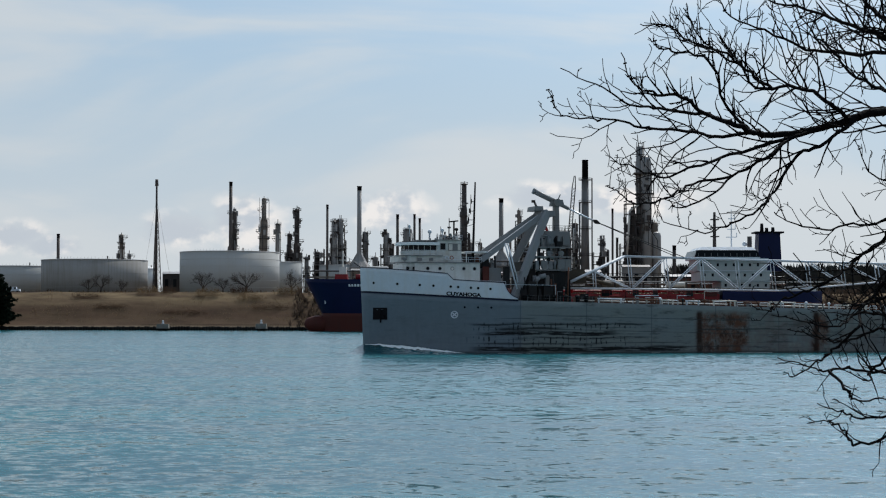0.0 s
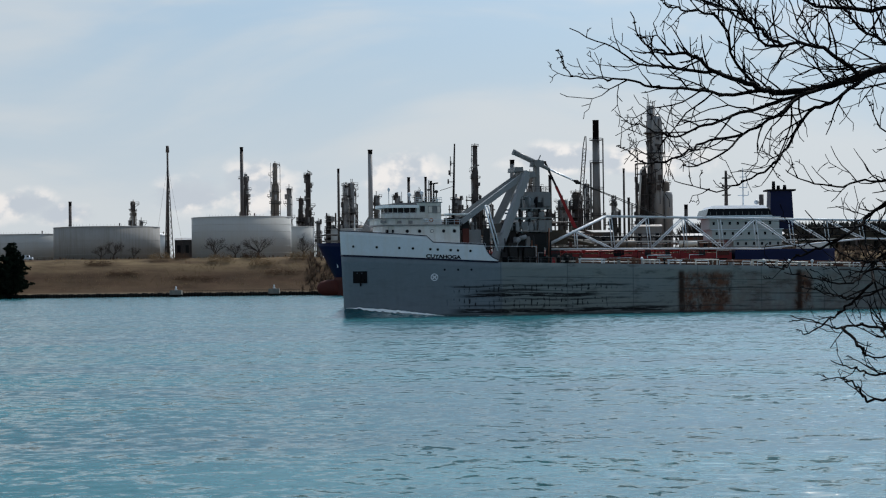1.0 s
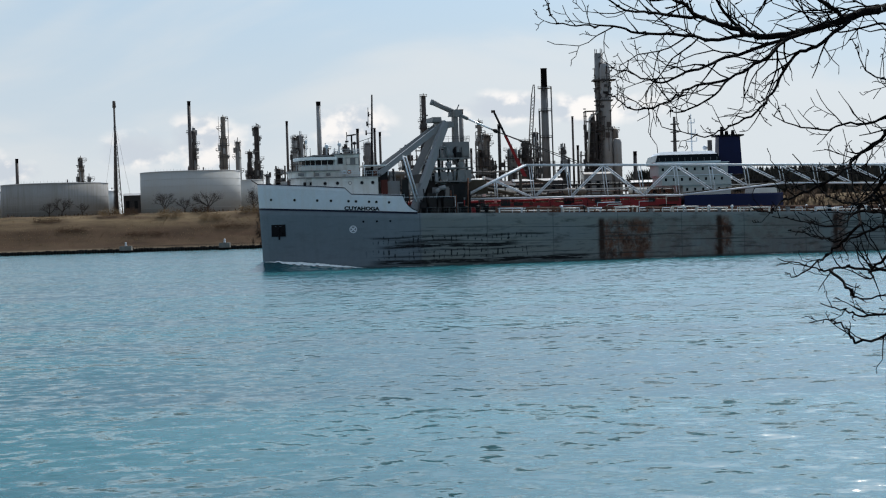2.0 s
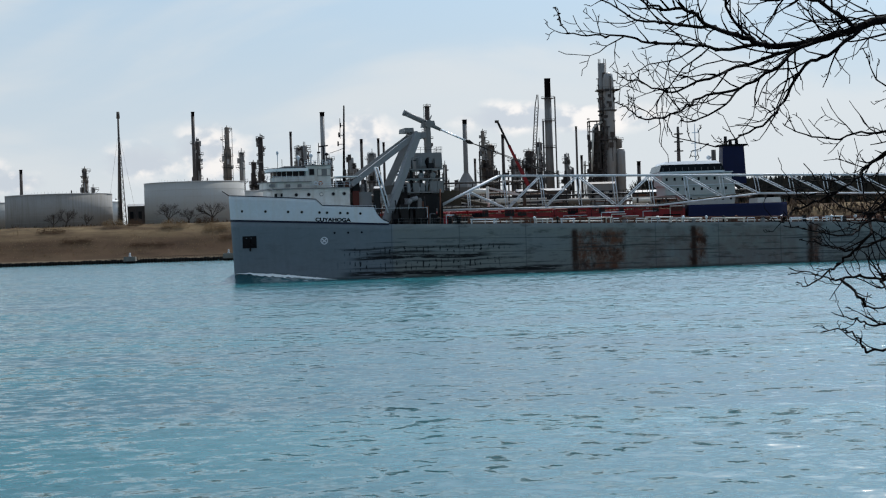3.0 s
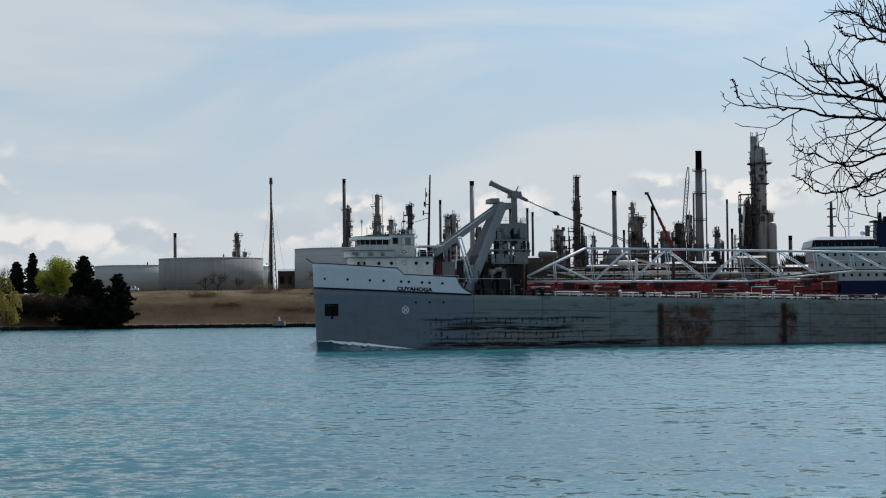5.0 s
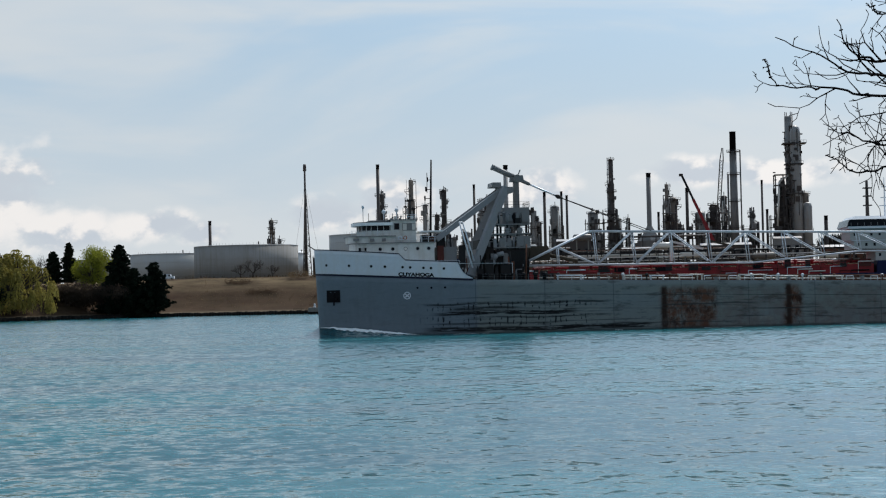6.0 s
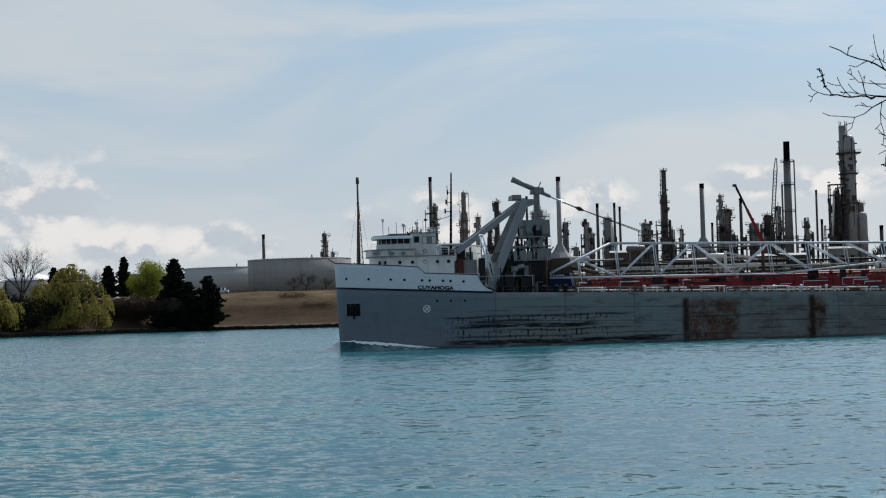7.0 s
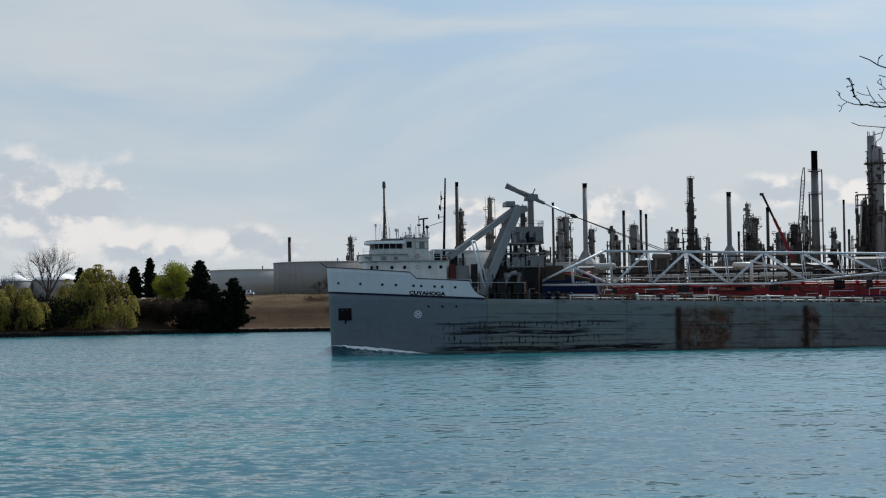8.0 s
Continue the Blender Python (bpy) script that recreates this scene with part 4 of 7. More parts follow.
    for x, z0, z1 in ((36.9, 9.0, 20.5), (35.6, 9.0, 16.0), (30.4, 9.0, 18.0)):
        bm = bmesh.new()
        bar(bm, (x, -3.2, z0), (x, -3.2, z1), 0.16, 8)
        bar(bm, (x, -3.2, z1), (x - 1.4, -3.0, z1 + 0.2), 0.16, 8)
        part("vent_pipe", bm, "grey_steel", ship)
    rail([(30.8, -4.4, 17.4), (37.4, -4.4, 17.4)], 1.0, 1.0, "dark_steel")
    rail([(32.6, -3.4, 22.0), (37.5, -3.4, 22.0), (37.5, 3.4, 22.0)], 1.0, 1.0, "dark_steel")
    piece("hopper", "ochre", (35.0, 38.2, 1.0, 4.6, 12.2, 16.2, 0.3))
    piece("feeder", "ochre", (38.2, 42.0, 1.2, 4.6, 12.6, 15.2, 0.3))
    piece("hopper_leg", "ochre", (36.4, 37.0, 1.0, 1.8, 9.0, 13.0))
    bm = bmesh.new()
    bar(bm, (41.5, 1.8, 13.6), (47, 1.8, 12.4), 0.35, 10)
    part("feed_chute", bm, "ochre", ship)
    for x0, x1, z1 in ((27.2, 28.4, 11.2), (28.8, 30.2, 12.8), (30.4, 31.0, 11.5), (31.4, 33.2, 11.9), (38.6, 39.8, 10.6), (40.4, 41.4, 10.2)):
        piece("deck_winch", "dark_steel", (x0, x1, -7.4, -5.5, 9.0, z1, 0.08))
    for x in (27.6, 28.6, 31.8, 33.0, 35.2, 37.4, 39.0):
        bm = bmesh.new()
        lathe(bm, [(0.35, 9.0), (0.35, 9.9), (0.5, 10.0), (0.5, 10.3), (0.1, 10.4)], 10, (x, -8.2))
        part("bollard", bm, "black", ship)

    # ---- unloading boom ----
    def top_z(x):
        return 17.65 - 0.0195 * (x - 48.3)

    def low_z(x):
        return interp(x, [(36, 11.7), (72, 11.5), (79, 11.4), (99.5, 13.15), (128, 12.5)])

    def tube(p, q, r):
        bm = bmesh.new()
        bar(bm, p, q, r, 8)
        part("lacing_tube", bm, "white", ship)

    nodes = [50.3 + 7.05 * k for k in range(12)]
    for s in (-0.75, 0.75):
        bm = bmesh.new()
        bar(bm, (48.7, s, top_z(48.7)), (128, s, top_z(128)), 0.19, 10)
        bar(bm, (36.0, s, 11.7), (48.8, s, top_z(48.7)), 0.18, 10)
        part("top_chord", bm, "white", ship, "white boom chord")
        bm = bmesh.new()
        for a, b in ((36.0, 72.0), (72.0, 79.0), (79.0, 99.5), (99.5, 128.0)):
            bar(bm, (a, s, low_z(a)), (b, s, low_z(b)), 0.17, 10)
        part("bottom_chord", bm, "white", ship, "white boom chord")
        for k, x in enumerate(nodes):
            tube((x - 0.6, s, top_z(x)), (x, s, low_z(x)), 0.085)
            if k + 1 < len(nodes):
                x2 = nodes[k + 1]
                up = k in (0, 1, 3)
                tube((x if up else x - 0.5, s, low_z(x) if up else top_z(x)), (x2 - 0.6 if up else x2, s, top_z(x2) if up else low_z(x2)), 0.115)
        tube((43.0, s, 14.9), (50.0, s, 11.65), 0.115)
        tube((43.0, s, 14.9), (43.2, s, 11.7), 0.11)
    for x in nodes:
        tube((x, -0.75, low_z(x)), (x, 0.75, low_z(x)), 0.08)
        tube((x - 0.6, -0.75, top_z(x)), (x - 0.6, 0.75, top_z(x)), 0.06)
        tube((x - 0.6, -0.75, top_z(x)), (x - 0.6 + 7, 0.75, top_z(x + 7)), 0.04)
    bm = bmesh.new()
    for a, b in ((37.0, 79.0), (79.0, 99.5), (99.5, 128.0)):
        beam(bm, (a, 0, low_z(a) + 0.25), (b, 0, low_z(b) + 0.25), 1.1, 0.3)
    part("conveyor", bm, "ochre", ship, "rusty conveyor trough in the boom")
    # short pale pipe runs on stools, just inside the rail
    rp = random.Random(29)
    x = 41.0
    while x < 140:
        w = rp.uniform(2.5, 6.5)
        z = paint_z(x) + rp.choice((0.55, 0.75, 0.95))
        bm = bmesh.new()
        bar(bm, (x, -8.45, z), (x + w, -8.45, z - 0.02 * w), 0.11, 8)
        for px in (x + 0.3, x + w - 0.3):
            box(bm, px - 0.1, px + 0.1, -8.6, -8.3, paint_z(px) - 0.05, z)
        part("pipe_run", bm, rp.choice(("pale_pipe", "pale_pipe", "white", "rust")), ship)
        x += w + rp.uniform(0.4, 2.5)
    # small fittings along the deck edge
    rd = random.Random(15)
    for k in range(46):
        x = 40 + 2.15 * k + rd.uniform(-0.7, 0.7)
        z = paint_z(x)
        kind = rd.random()
        bm = bmesh.new()
        if kind < 0.35:
            h = rd.uniform(0.5, 1.3)
            box(bm, x, x + rd.uniform(0.3, 0.9), -8.5, -7.8, z, z + h, 0.05)
            part("deck_locker", bm, rd.choice(("dark_steel", "rust", "grey_steel", "black")), ship)
        elif kind < 0.7:
            w = rd.uniform(1.2, 3.0)
            bar(bm, (x, -8.3, z + 0.75), (x + w, -8.3, z + 0.75), 0.07, 6)
            for px in (x, x + w):
                bar(bm, (px, -8.3, z), (px, -8.3, z + 0.75), 0.06, 6)
            part("pipe_rail", bm, "white", ship)
        else:
            lathe(bm, [(0.14, z), (0.14, z + 0.7), (0.3, z + 0.85), (0.3, z + 1.1), (0.08, z + 1.25)], 8, (x, -8.1))
            part("mushroom_vent", bm, rd.choice(("rust", "white", "dark_steel")), ship)
    # dark clutter under the gantry
    for k in range(26):
        x, y = rd.uniform(20.6, 37), rd.uniform(-7.4, -4.0)
        z0 = 11.5 if x < 24.5 else 9.1
        bm = bmesh.new()
        if rd.random() < 0.5:
            box(bm, x, x + rd.uniform(0.4, 1.6), y, y + 0.8, z0, z0 + rd.uniform(1.0, 5.5), 0.05)
        else:
            bar(bm, (x, y, z0), (x + rd.uniform(-0.6, 0.6), y, z0 + rd.uniform(2, 6.5)), rd.uniform(0.06, 0.2), 7)
        part("deck_fitting", bm, rd.choice(("dark_steel", "black", "grey_steel", "dark_steel", "rust")), ship)
    # hatches and deck pipes
    bm0 = bmesh.new()
    box(bm0, -2.5, 2.5, -6.8, 6.8, -0.2, 0.85)
    box(bm0, -2.75, 2.75, -7.0, 7.0, 0.85, 1.12, 0.06)
    me = bpy.data.meshes.new("hatch_cover")
    bm0.to_mesh(me)
    bm0.free()
    me.materials.append(MAT["rust"])
    for k in range(16):
        x = 43.5 + 7.32 * k
        h = new("hatch_cover", me)
        h.parent = ship
        h.matrix_basis = pose(x, 0, paint_z(x), 0, 1.27, 0)
    bm = bmesh.new()
    for k in range(60):
        x = 28 + 2.0 * k
        bar(bm, (x, -8.95, paint_z(x)), (x, -8.95, paint_z(x) + 0.95), 0.028, 4)
    for h in (0.95, 0.5):
        bar(bm, (28, -8.95, paint_z(28) + h), (146, -8.95, paint_z(146) + h), 0.016, 4)
    part("deck_rail", bm, "grey_steel", ship)
    bm = bmesh.new()
    for x0, x1 in ((38, 52), (53, 66), (68, 90), (92, 120)):
        bar(bm, (x0, -7.9, paint_z(x0) + 0.35), (x1, -7.9, paint_z(x1) + 0.35), 0.1, 8)
    for x in (50.5, 58, 66.5, 74, 80, 89.5, 97, 104, 118):
        lathe(bm, [(0.1, paint_z(x)), (0.1, paint_z(x) + 0.5), (0.2, paint_z(x) + 0.6), (0.12, paint_z(x) + 0.85)], 8, (x, -8.0))
    part("deck_pipe", bm, "pale_pipe", ship)
    return ship


def wave_height(x):
    """Height of the wave that the stem pushes up, by distance aft of it."""
    return 1.7 * smooth01(-3.2, 0.6, x) * (1 - smooth01(3.0, 19.0, x))


def build_bow_wave():
    """Water heaped at the stem, with a white lip that trails down both sides."""
    wave = thing("bow_wave", "bow wave with a white breaking lip off the ship's stem", "wave")
    for sgn in (-1, 1):
        def side(x, d, lift=0.0):
            b = half_breadth(max(x, 0.0), 0.5) if x > 0 else 0.0
            h = wave_height(x) * (1 + 0.12 * noise.noise(Vector((x * 0.7, sgn * 5, d * 0.3))))
            reach = 5.5 + 0.15 * max(0, x)
            z = h * max(0.0, 1 - max(0, d) / reach) ** 1.25
            return (x - 0.12 * d, sgn * (b + d), z - 0.03 + lift)

        bm = bmesh.new()
        rows = []
        for i in range(61):
            x = -3.4 + 23.4 * i / 60
            rows.append([bm.verts.new(side(x, d)) for d in ((0.0 if x < 0.3 else -0.4), 0.4, 0.9, 1.6, 2.6, 3.8, 5.2, 7.0, 9.0)])
        for a, c in zip(rows, rows[1:]):
            for k in range(len(a) - 1):
                bm.faces.new((a[k], c[k], c[k + 1], a[k + 1])).smooth = True
        bmesh.ops.recalc_face_normals(bm, faces=bm.faces)
        part("wave_slope", bm, WATER, wave, "turquoise wave face")
        # the breaking lip: a ragged band of foam along the crest, thickest a few metres aft of the stem
        bm = bmesh.new()
        n = 150
        rows = []
        for i in range(n + 1):
            x = 0.2 + 17.0 * i / n
            w = 1.5 * smooth01(0.0, 6.0, x) * (1 - smooth01(13.0, 17.2, x)) + 0.12
            d0 = 0.25 + 0.03 * x + 0.25 * noise.noise(Vector((x * 1.1, sgn * 3, 0)))
            w *= 1 + 0.55 * noise.noise(Vector((x * 1.6, sgn * 7, 2)))
            puff = 0.16 * smooth01(2, 7, x) * (1 - smooth01(13, 17, x))
            row = []
            for k in range(6):
                f = k / 5
                lump = puff * math.sin(math.pi * f) * (1 + 0.9 * noise.noise(Vector((x * 3.0, f * 4, sgn))))
                row.append(bm.verts.new(side(x, d0 + w * f, 0.02 + lump)))
            rows.append(row)
        for a, c in zip(rows, rows[1:]):
            for k in range(5):
                bm.faces.new((a[k], c[k], c[k + 1], a[k + 1])).smooth = True
        bmesh.ops.recalc_face_normals(bm, faces=bm.faces)
        tagged(part("crest_foam", bm, "foam", wave, "broken white foam"), kind="stuff")
        # thin streaks further aft along the waterline
        rnd = random.Random(4 + sgn)
        bm = bmesh.new()
        for x0, ln in ((22.5, 4.5), (27.6, 1.2), (36.0, 1.6), (51.0, 1.5), (67.0, 7.0), (92.0, 5.0)):
            pts = 14
            lo, hi = [], []
            for k in range(pts + 1):
                x = x0 + ln * k / pts
                w = 0.22 * math.sin(math.pi * k / pts) * rnd.uniform(0.6, 1.3) + 0.03
                d = 0.15 + 0.12 * noise.noise(Vector((x, sgn, 4)))
                lo.append(bm.verts.new((x, sgn * (BEAM + d), 0.05)))
                hi.append(bm.verts.new((x, sgn * (BEAM + d + w), 0.03)))
            for k in range(pts):
                bm.faces.new((lo[k], lo[k + 1], hi[k + 1], hi[k]))
        bmesh.ops.recalc_face_normals(bm, faces=bm.faces)
        tagged(part("side_foam", bm, "foam", wave, "thin foam along the waterline"), kind="stuff")
    return wave


freighter = build_freighter()
bow_wave = build_bow_wave()


# ---- refinery on the far bank ----
YARD = 15.1                          # height of the works ground


def ring_platform(bm, r, z, w=1.1):
    """A walkway round a column with its rail."""
    n = 14
    for z0, z1, ra, rb in ((z, z + 0.22, r, r + w), (z + 1.05, z + 1.15, r + w - 0.1, r + w)):
        q = [[bm.verts.new((rr * math.cos(k * math.tau / n), rr * math.sin(k * math.tau / n), zz)) for k in range(n)] for rr, zz in ((ra, z0), (rb, z0), (rb, z1), (ra, z1))]
        for i in range(4):
            a, b = q[i], q[(i + 1) % 4]
            for k in range(n):
                bm.faces.new((a[k], a[(k + 1) % n], b[(k + 1) % n], b[k]))
    for k in range(n):
        c, s = math.cos(k * math.tau / n) * (r + w - 0.05), math.sin(k * math.tau / n) * (r + w - 0.05)
        beam(bm, (c, s, z), (c, s, z + 1.1), 0.08, 0.08)


def process_column(x, y, top, r, mat, rnd):
    h = top - YARD
    col = thing("process_column", {"column": "grey steel refinery column with walkways and ladders", "column_dark": "dark steel refinery column with walkways and ladders",
                "column_tan": "tan lagged refinery column with walkways"}[mat], "industrial column", (x, y, YARD), rnd.uniform(0, 360), "refinery columns")
    bm = bmesh.new()
    neck = rnd.random() < 0.55 and h > 22
    split = h * rnd.uniform(0.55, 0.78)
    r2 = r * (rnd.uniform(0.6, 0.8) if neck else 1)
    prof = [(r * 1.15, 0), (r * 1.15, 2), (r, 3), (r, split), (r2, split + r * 0.9), (r2, h - r2 * 0.5), (r2 * 0.75, h - r2 * 0.15), (r2 * 0.25, h)]
    lathe(bm, prof, 18)
    bar(bm, (0, 0, h - 0.2), (0, 0, h + rnd.uniform(0.8, 2.0)), 0.18, 6)
    part("shell", bm, mat, col)
    z = h - rnd.uniform(0.6, 1.6)
    while z > 8:
        bm = bmesh.new()
        rr = r2 if z > split else r
        if rnd.random() < 0.3:
            ring_platform(bm, rr, z, rnd.uniform(0.7, 1.2))
        else:
            a, w, d = rnd.uniform(0, math.tau), rnd.uniform(0.8, 1.6), rnd.uniform(0.9, 2.2)
            box(bm, rr * 0.6, rr + d, -w, w, z, z + 0.22)
            for px in (rr + 0.1, rr + d):
                for py in (-w, w):
                    bar(bm, (px, py, z), (px, py, z + 1.15), 0.06, 4)
            bar(bm, (rr + d, -w, z + 1.15), (rr + d, w, z + 1.15), 0.06, 4)
            for sgn in (-w, w):
                bar(bm, (rr, sgn, z + 1.15), (rr + d, sgn, z + 1.15), 0.06, 4)
                bar(bm, (rr + d, sgn, z), (rr * 0.8, sgn, z - 1.6), 0.09, 4)
            bmesh.ops.rotate(bm, verts=bm.verts, cent=(0, 0, 0), matrix=Matrix.Rotation(a, 3, "Z"))
        part("walkway", bm, "column_dark", col)
        z -= rnd.choice((2.2, 3.5, 5.0, 7.0))
    bm = bmesh.new()
    for k in range(int(h * 0.45)):
        a, zz = rnd.uniform(0, math.tau), rnd.uniform(4, h - 1)
        rr = (r2 if zz > split + r else r) + rnd.uniform(0.0, 0.5)
        c, q, e = math.cos(a) * rr, math.sin(a) * rr, rnd.uniform(0.25, 0.7)
        box(bm, c - e, c + e, q - e, q + e, zz, zz + rnd.choice((0.3, 0.6, 1.5, 2.6)))
    part("nozzle_cluster", bm, rnd.choice(("column", "column_dark", "column_dark")), col)
    if r > 1.2 and rnd.random() < 0.6:
        bm = bmesh.new()
        a, rs, hs = rnd.uniform(0, math.tau), r * rnd.uniform(0.35, 0.6), h * rnd.uniform(0.45, 0.85)
        lathe(bm, [(rs, 0), (rs, hs - rs), (rs * 0.7, hs - rs * 0.2), (rs * 0.15, hs)], 12, ((r + rs + 0.5) * math.cos(a), (r + rs + 0.5) * math.sin(a)))
        bar(bm, ((r + rs + 0.5) * math.cos(a), (r + rs + 0.5) * math.sin(a), hs - 0.3), (0, 0, hs + 1.5), 0.2, 6)
        part("side_vessel", bm, mat, col)
    for k in range(rnd.choice((2, 3, 3))):
        a = rnd.uniform(0, math.tau)
        rr = r + rnd.uniform(0.35, 0.7)
        zt = h * rnd.uniform(0.6, 1.02)
        bm = bmesh.new()
        pr = rnd.uniform(0.12, 0.32)
        c, s = math.cos(a), math.sin(a)
        bar(bm, (rr * c, rr * s, 0), (rr * c, rr * s, zt), pr, 8)
        bar(bm, (rr * c, rr * s, zt - 0.05), (r2 * 0.3 * c, r2 * 0.3 * s, zt + 0.25), pr, 8)
        part("riser_pipe", bm, rnd.choice(("column", "pale_pipe", "column_dark")), col)
    bm = bmesh.new()
    rr = r + 0.35
    for dy in (-0.25, 0.25):
        bar(bm, (rr, dy, 0), (rr, dy, h), 0.07, 5)
    for k in range(int(h / 0.8)):
        bar(bm, (rr, -0.25, 0.4 + k * 0.8), (rr, 0.25, 0.4 + k * 0.8), 0.04, 4)
    part("ladder", bm, "column_dark", col)


def chimney(x, y, top, r, mat, base, rnd):
    h = top - YARD
    ch = thing("chimney_stack", "tall dark steel stack with blackened rim" if mat == "column_dark" else "tall grey steel stack with blackened rim", "chimney", (x, y, YARD), 0, "refinery stacks")
    bm = bmesh.new()
    lathe(bm, [(r * 1.25, 0), (r * 1.05, h * 0.4), (r, h - 2.2)], 16)
    part("shaft", bm, mat, ch)
    bm = bmesh.new()
    lathe(bm, [(r, h - 2.2), (r * 1.0, h - 0.4), (r * 1.15, h - 0.35), (r * 1.15, h), (r * 0.8, h)], 16)
    part("rim", bm, "black", ch)
    if base:
        bm = bmesh.new()
        lathe(bm, [(6.0, 0), (6.0, 14.5), (r * 3.2, 17.5), (r * 1.2, 21.5)], 8, smooth=False)
        part("heater", bm, "column", ch, "flared heater casing")
    for z in ((h * 0.55, h * 0.85) if r > 1.3 else ()):
        bm = bmesh.new()
        ring_platform(bm, r, z, 0.8)
        part("walkway", bm, "column_dark", ch)


REFINERY_WEST = [
    ('stack', -41.7, 900, 70.0, 1.12),
    ('column', -52.0, 910, 54.2, 2.27),
    ('column', 10.3, 880, 70.2, 1.5),
    ('column', 1.2, 890, 45.5, 2.53),
    ('column', 18.1, 880, 41.4, 1.0),
    ('column', 13.7, 885, 41.7, 1.71),
    ('stack', 28.0, 870, 62.2, 1.09),
    ('pipe', 33.1, 890, 44.2, 0.51),
    ('column', 36.9, 880, 57.2, 1.4),
    ('column', 40.4, 890, 51.2, 2.02),
    ('pipe', 47.7, 900, 56.2, 0.77),
    ('column', 60.5, 900, 47.9, 2.25),
    ('column', 66.2, 905, 52.2, 1.44),
    ('column', 79.2, 900, 44.2, 1.74),
    ('pipe', 83.5, 890, 58.5, 0.51),
]
REFINERY_MID = [
    ('pipe', 87.2, 905, 44.8, 0.62),
    ('column', 102.3, 875, 51.3, 1.89),
    ('pipe', 112.6, 880, 40.0, 0.9),
    ('pipe', 33.8, 905, 44.8, 0.51),
    ('column', 54.8, 915, 45.0, 2.6),
    ('column', 43.9, 915, 39.4, 1.87),
    ('pipe', -105.8, 900, 72.1, 0.83),
    ('column', -104.7, 905, 57.8, 1.43),
    ('column', -89.2, 900, 64.1, 1.9),
    ('column', -82.3, 900, 51.6, 1.19),
    ('column', -77.4, 910, 46.9, 1.44),
    ('column', -73.2, 905, 59.0, 1.67),
    ('column', -67.9, 900, 35.0, 1.07),
    ('pipe', -57.0, 890, 60.2, 0.59),
    ('column', -54.2, 900, 52.8, 1.54),
]
REFINERY_EAST = [
    ('column', -51.0, 905, 54.0, 1.31),
    ('column', -39.3, 910, 47.9, 1.2),
    ('column', -28.0, 895, 47.1, 1.42),
    ('column', -25.7, 905, 41.8, 1.31),
    ('pipe', -22.4, 890, 55.5, 0.7),
    ('column', -17.5, 900, 49.3, 2.14),
    ('pipe', -14.3, 905, 56.4, 0.6),
    ('pipe', -11.8, 915, 54.9, 0.6),
    ('column', -63.6, 915, 37.9, 1.81),
    ('column', -34.1, 915, 35.5, 1.45),
    ('column', -47.9, 925, 33.3, 3.05),
    ('pipe', -191.6, 900, 46.0, 0.77),
    ('column', -161.9, 910, 46.3, 1.32),
    ('column', -157.9, 910, 36.7, 0.96),
]
rnd = random.Random(21)
for kind, x, y, top, r in REFINERY_WEST + REFINERY_MID + REFINERY_EAST:
    if kind == "column":
        process_column(x, y, top, r, rnd.choice(("column", "column", "column", "column_dark", "column_dark", "column_dark", "column_tan")), rnd)
    else:
        chimney(x, y, top, r, "column" if kind == "stack" else "column_dark", kind == "stack", rnd)


def flare_tower():
    t = thing("flare_tower", "slender dark lattice flare tower with a pipe tip", "flare tower", (-136.4, 860, YARD))
    bm = bmesh.new()
    bar(bm, (0, 0, 0), (0, 0, 55), 0.6, 10, 0.45)
    bar(bm, (0, 0, 52), (0, 0, 55.2), 0.85, 10, 0.7)
    part("riser", bm, "column_dark", t)
    H, legs = 41.0, [(2.6, 0), (-1.3, 2.25), (-1.3, -2.25)]
    for x, y in legs:
        bm = bmesh.new()
        bar(bm, (x, y, 0), (x * 0.18, y * 0.18, H), 0.26, 6, 0.16)
        part("leg", bm, "column_dark", t)
    bm = bmesh.new()
    n = 15
    for k in range(n):
        z0, z1 = H * k / n, H * (k + 1) / n
        f0, f1 = 1 - 0.82 * k / n, 1 - 0.82 * (k + 1) / n
        for i in range(3):
            a, b = legs[i], legs[(i + 1) % 3]
            bar(bm, (a[0] * f0, a[1] * f0, z0), (b[0] * f1, b[1] * f1, z1), 0.12, 5)
            bar(bm, (a[0] * f1, a[1] * f1, z1), (b[0] * f1, b[1] * f1, z1), 0.1, 5)
    part("lacing", bm, "column_dark", t)
    for a in (0.6, 2.7, 4.8):
        bm = bmesh.new()
        bar(bm, (0, 0, 46), (9 * math.cos(a), 9 * math.sin(a), 0), 0.05, 4)
        part("guy_wire", bm, "column_dark", t)


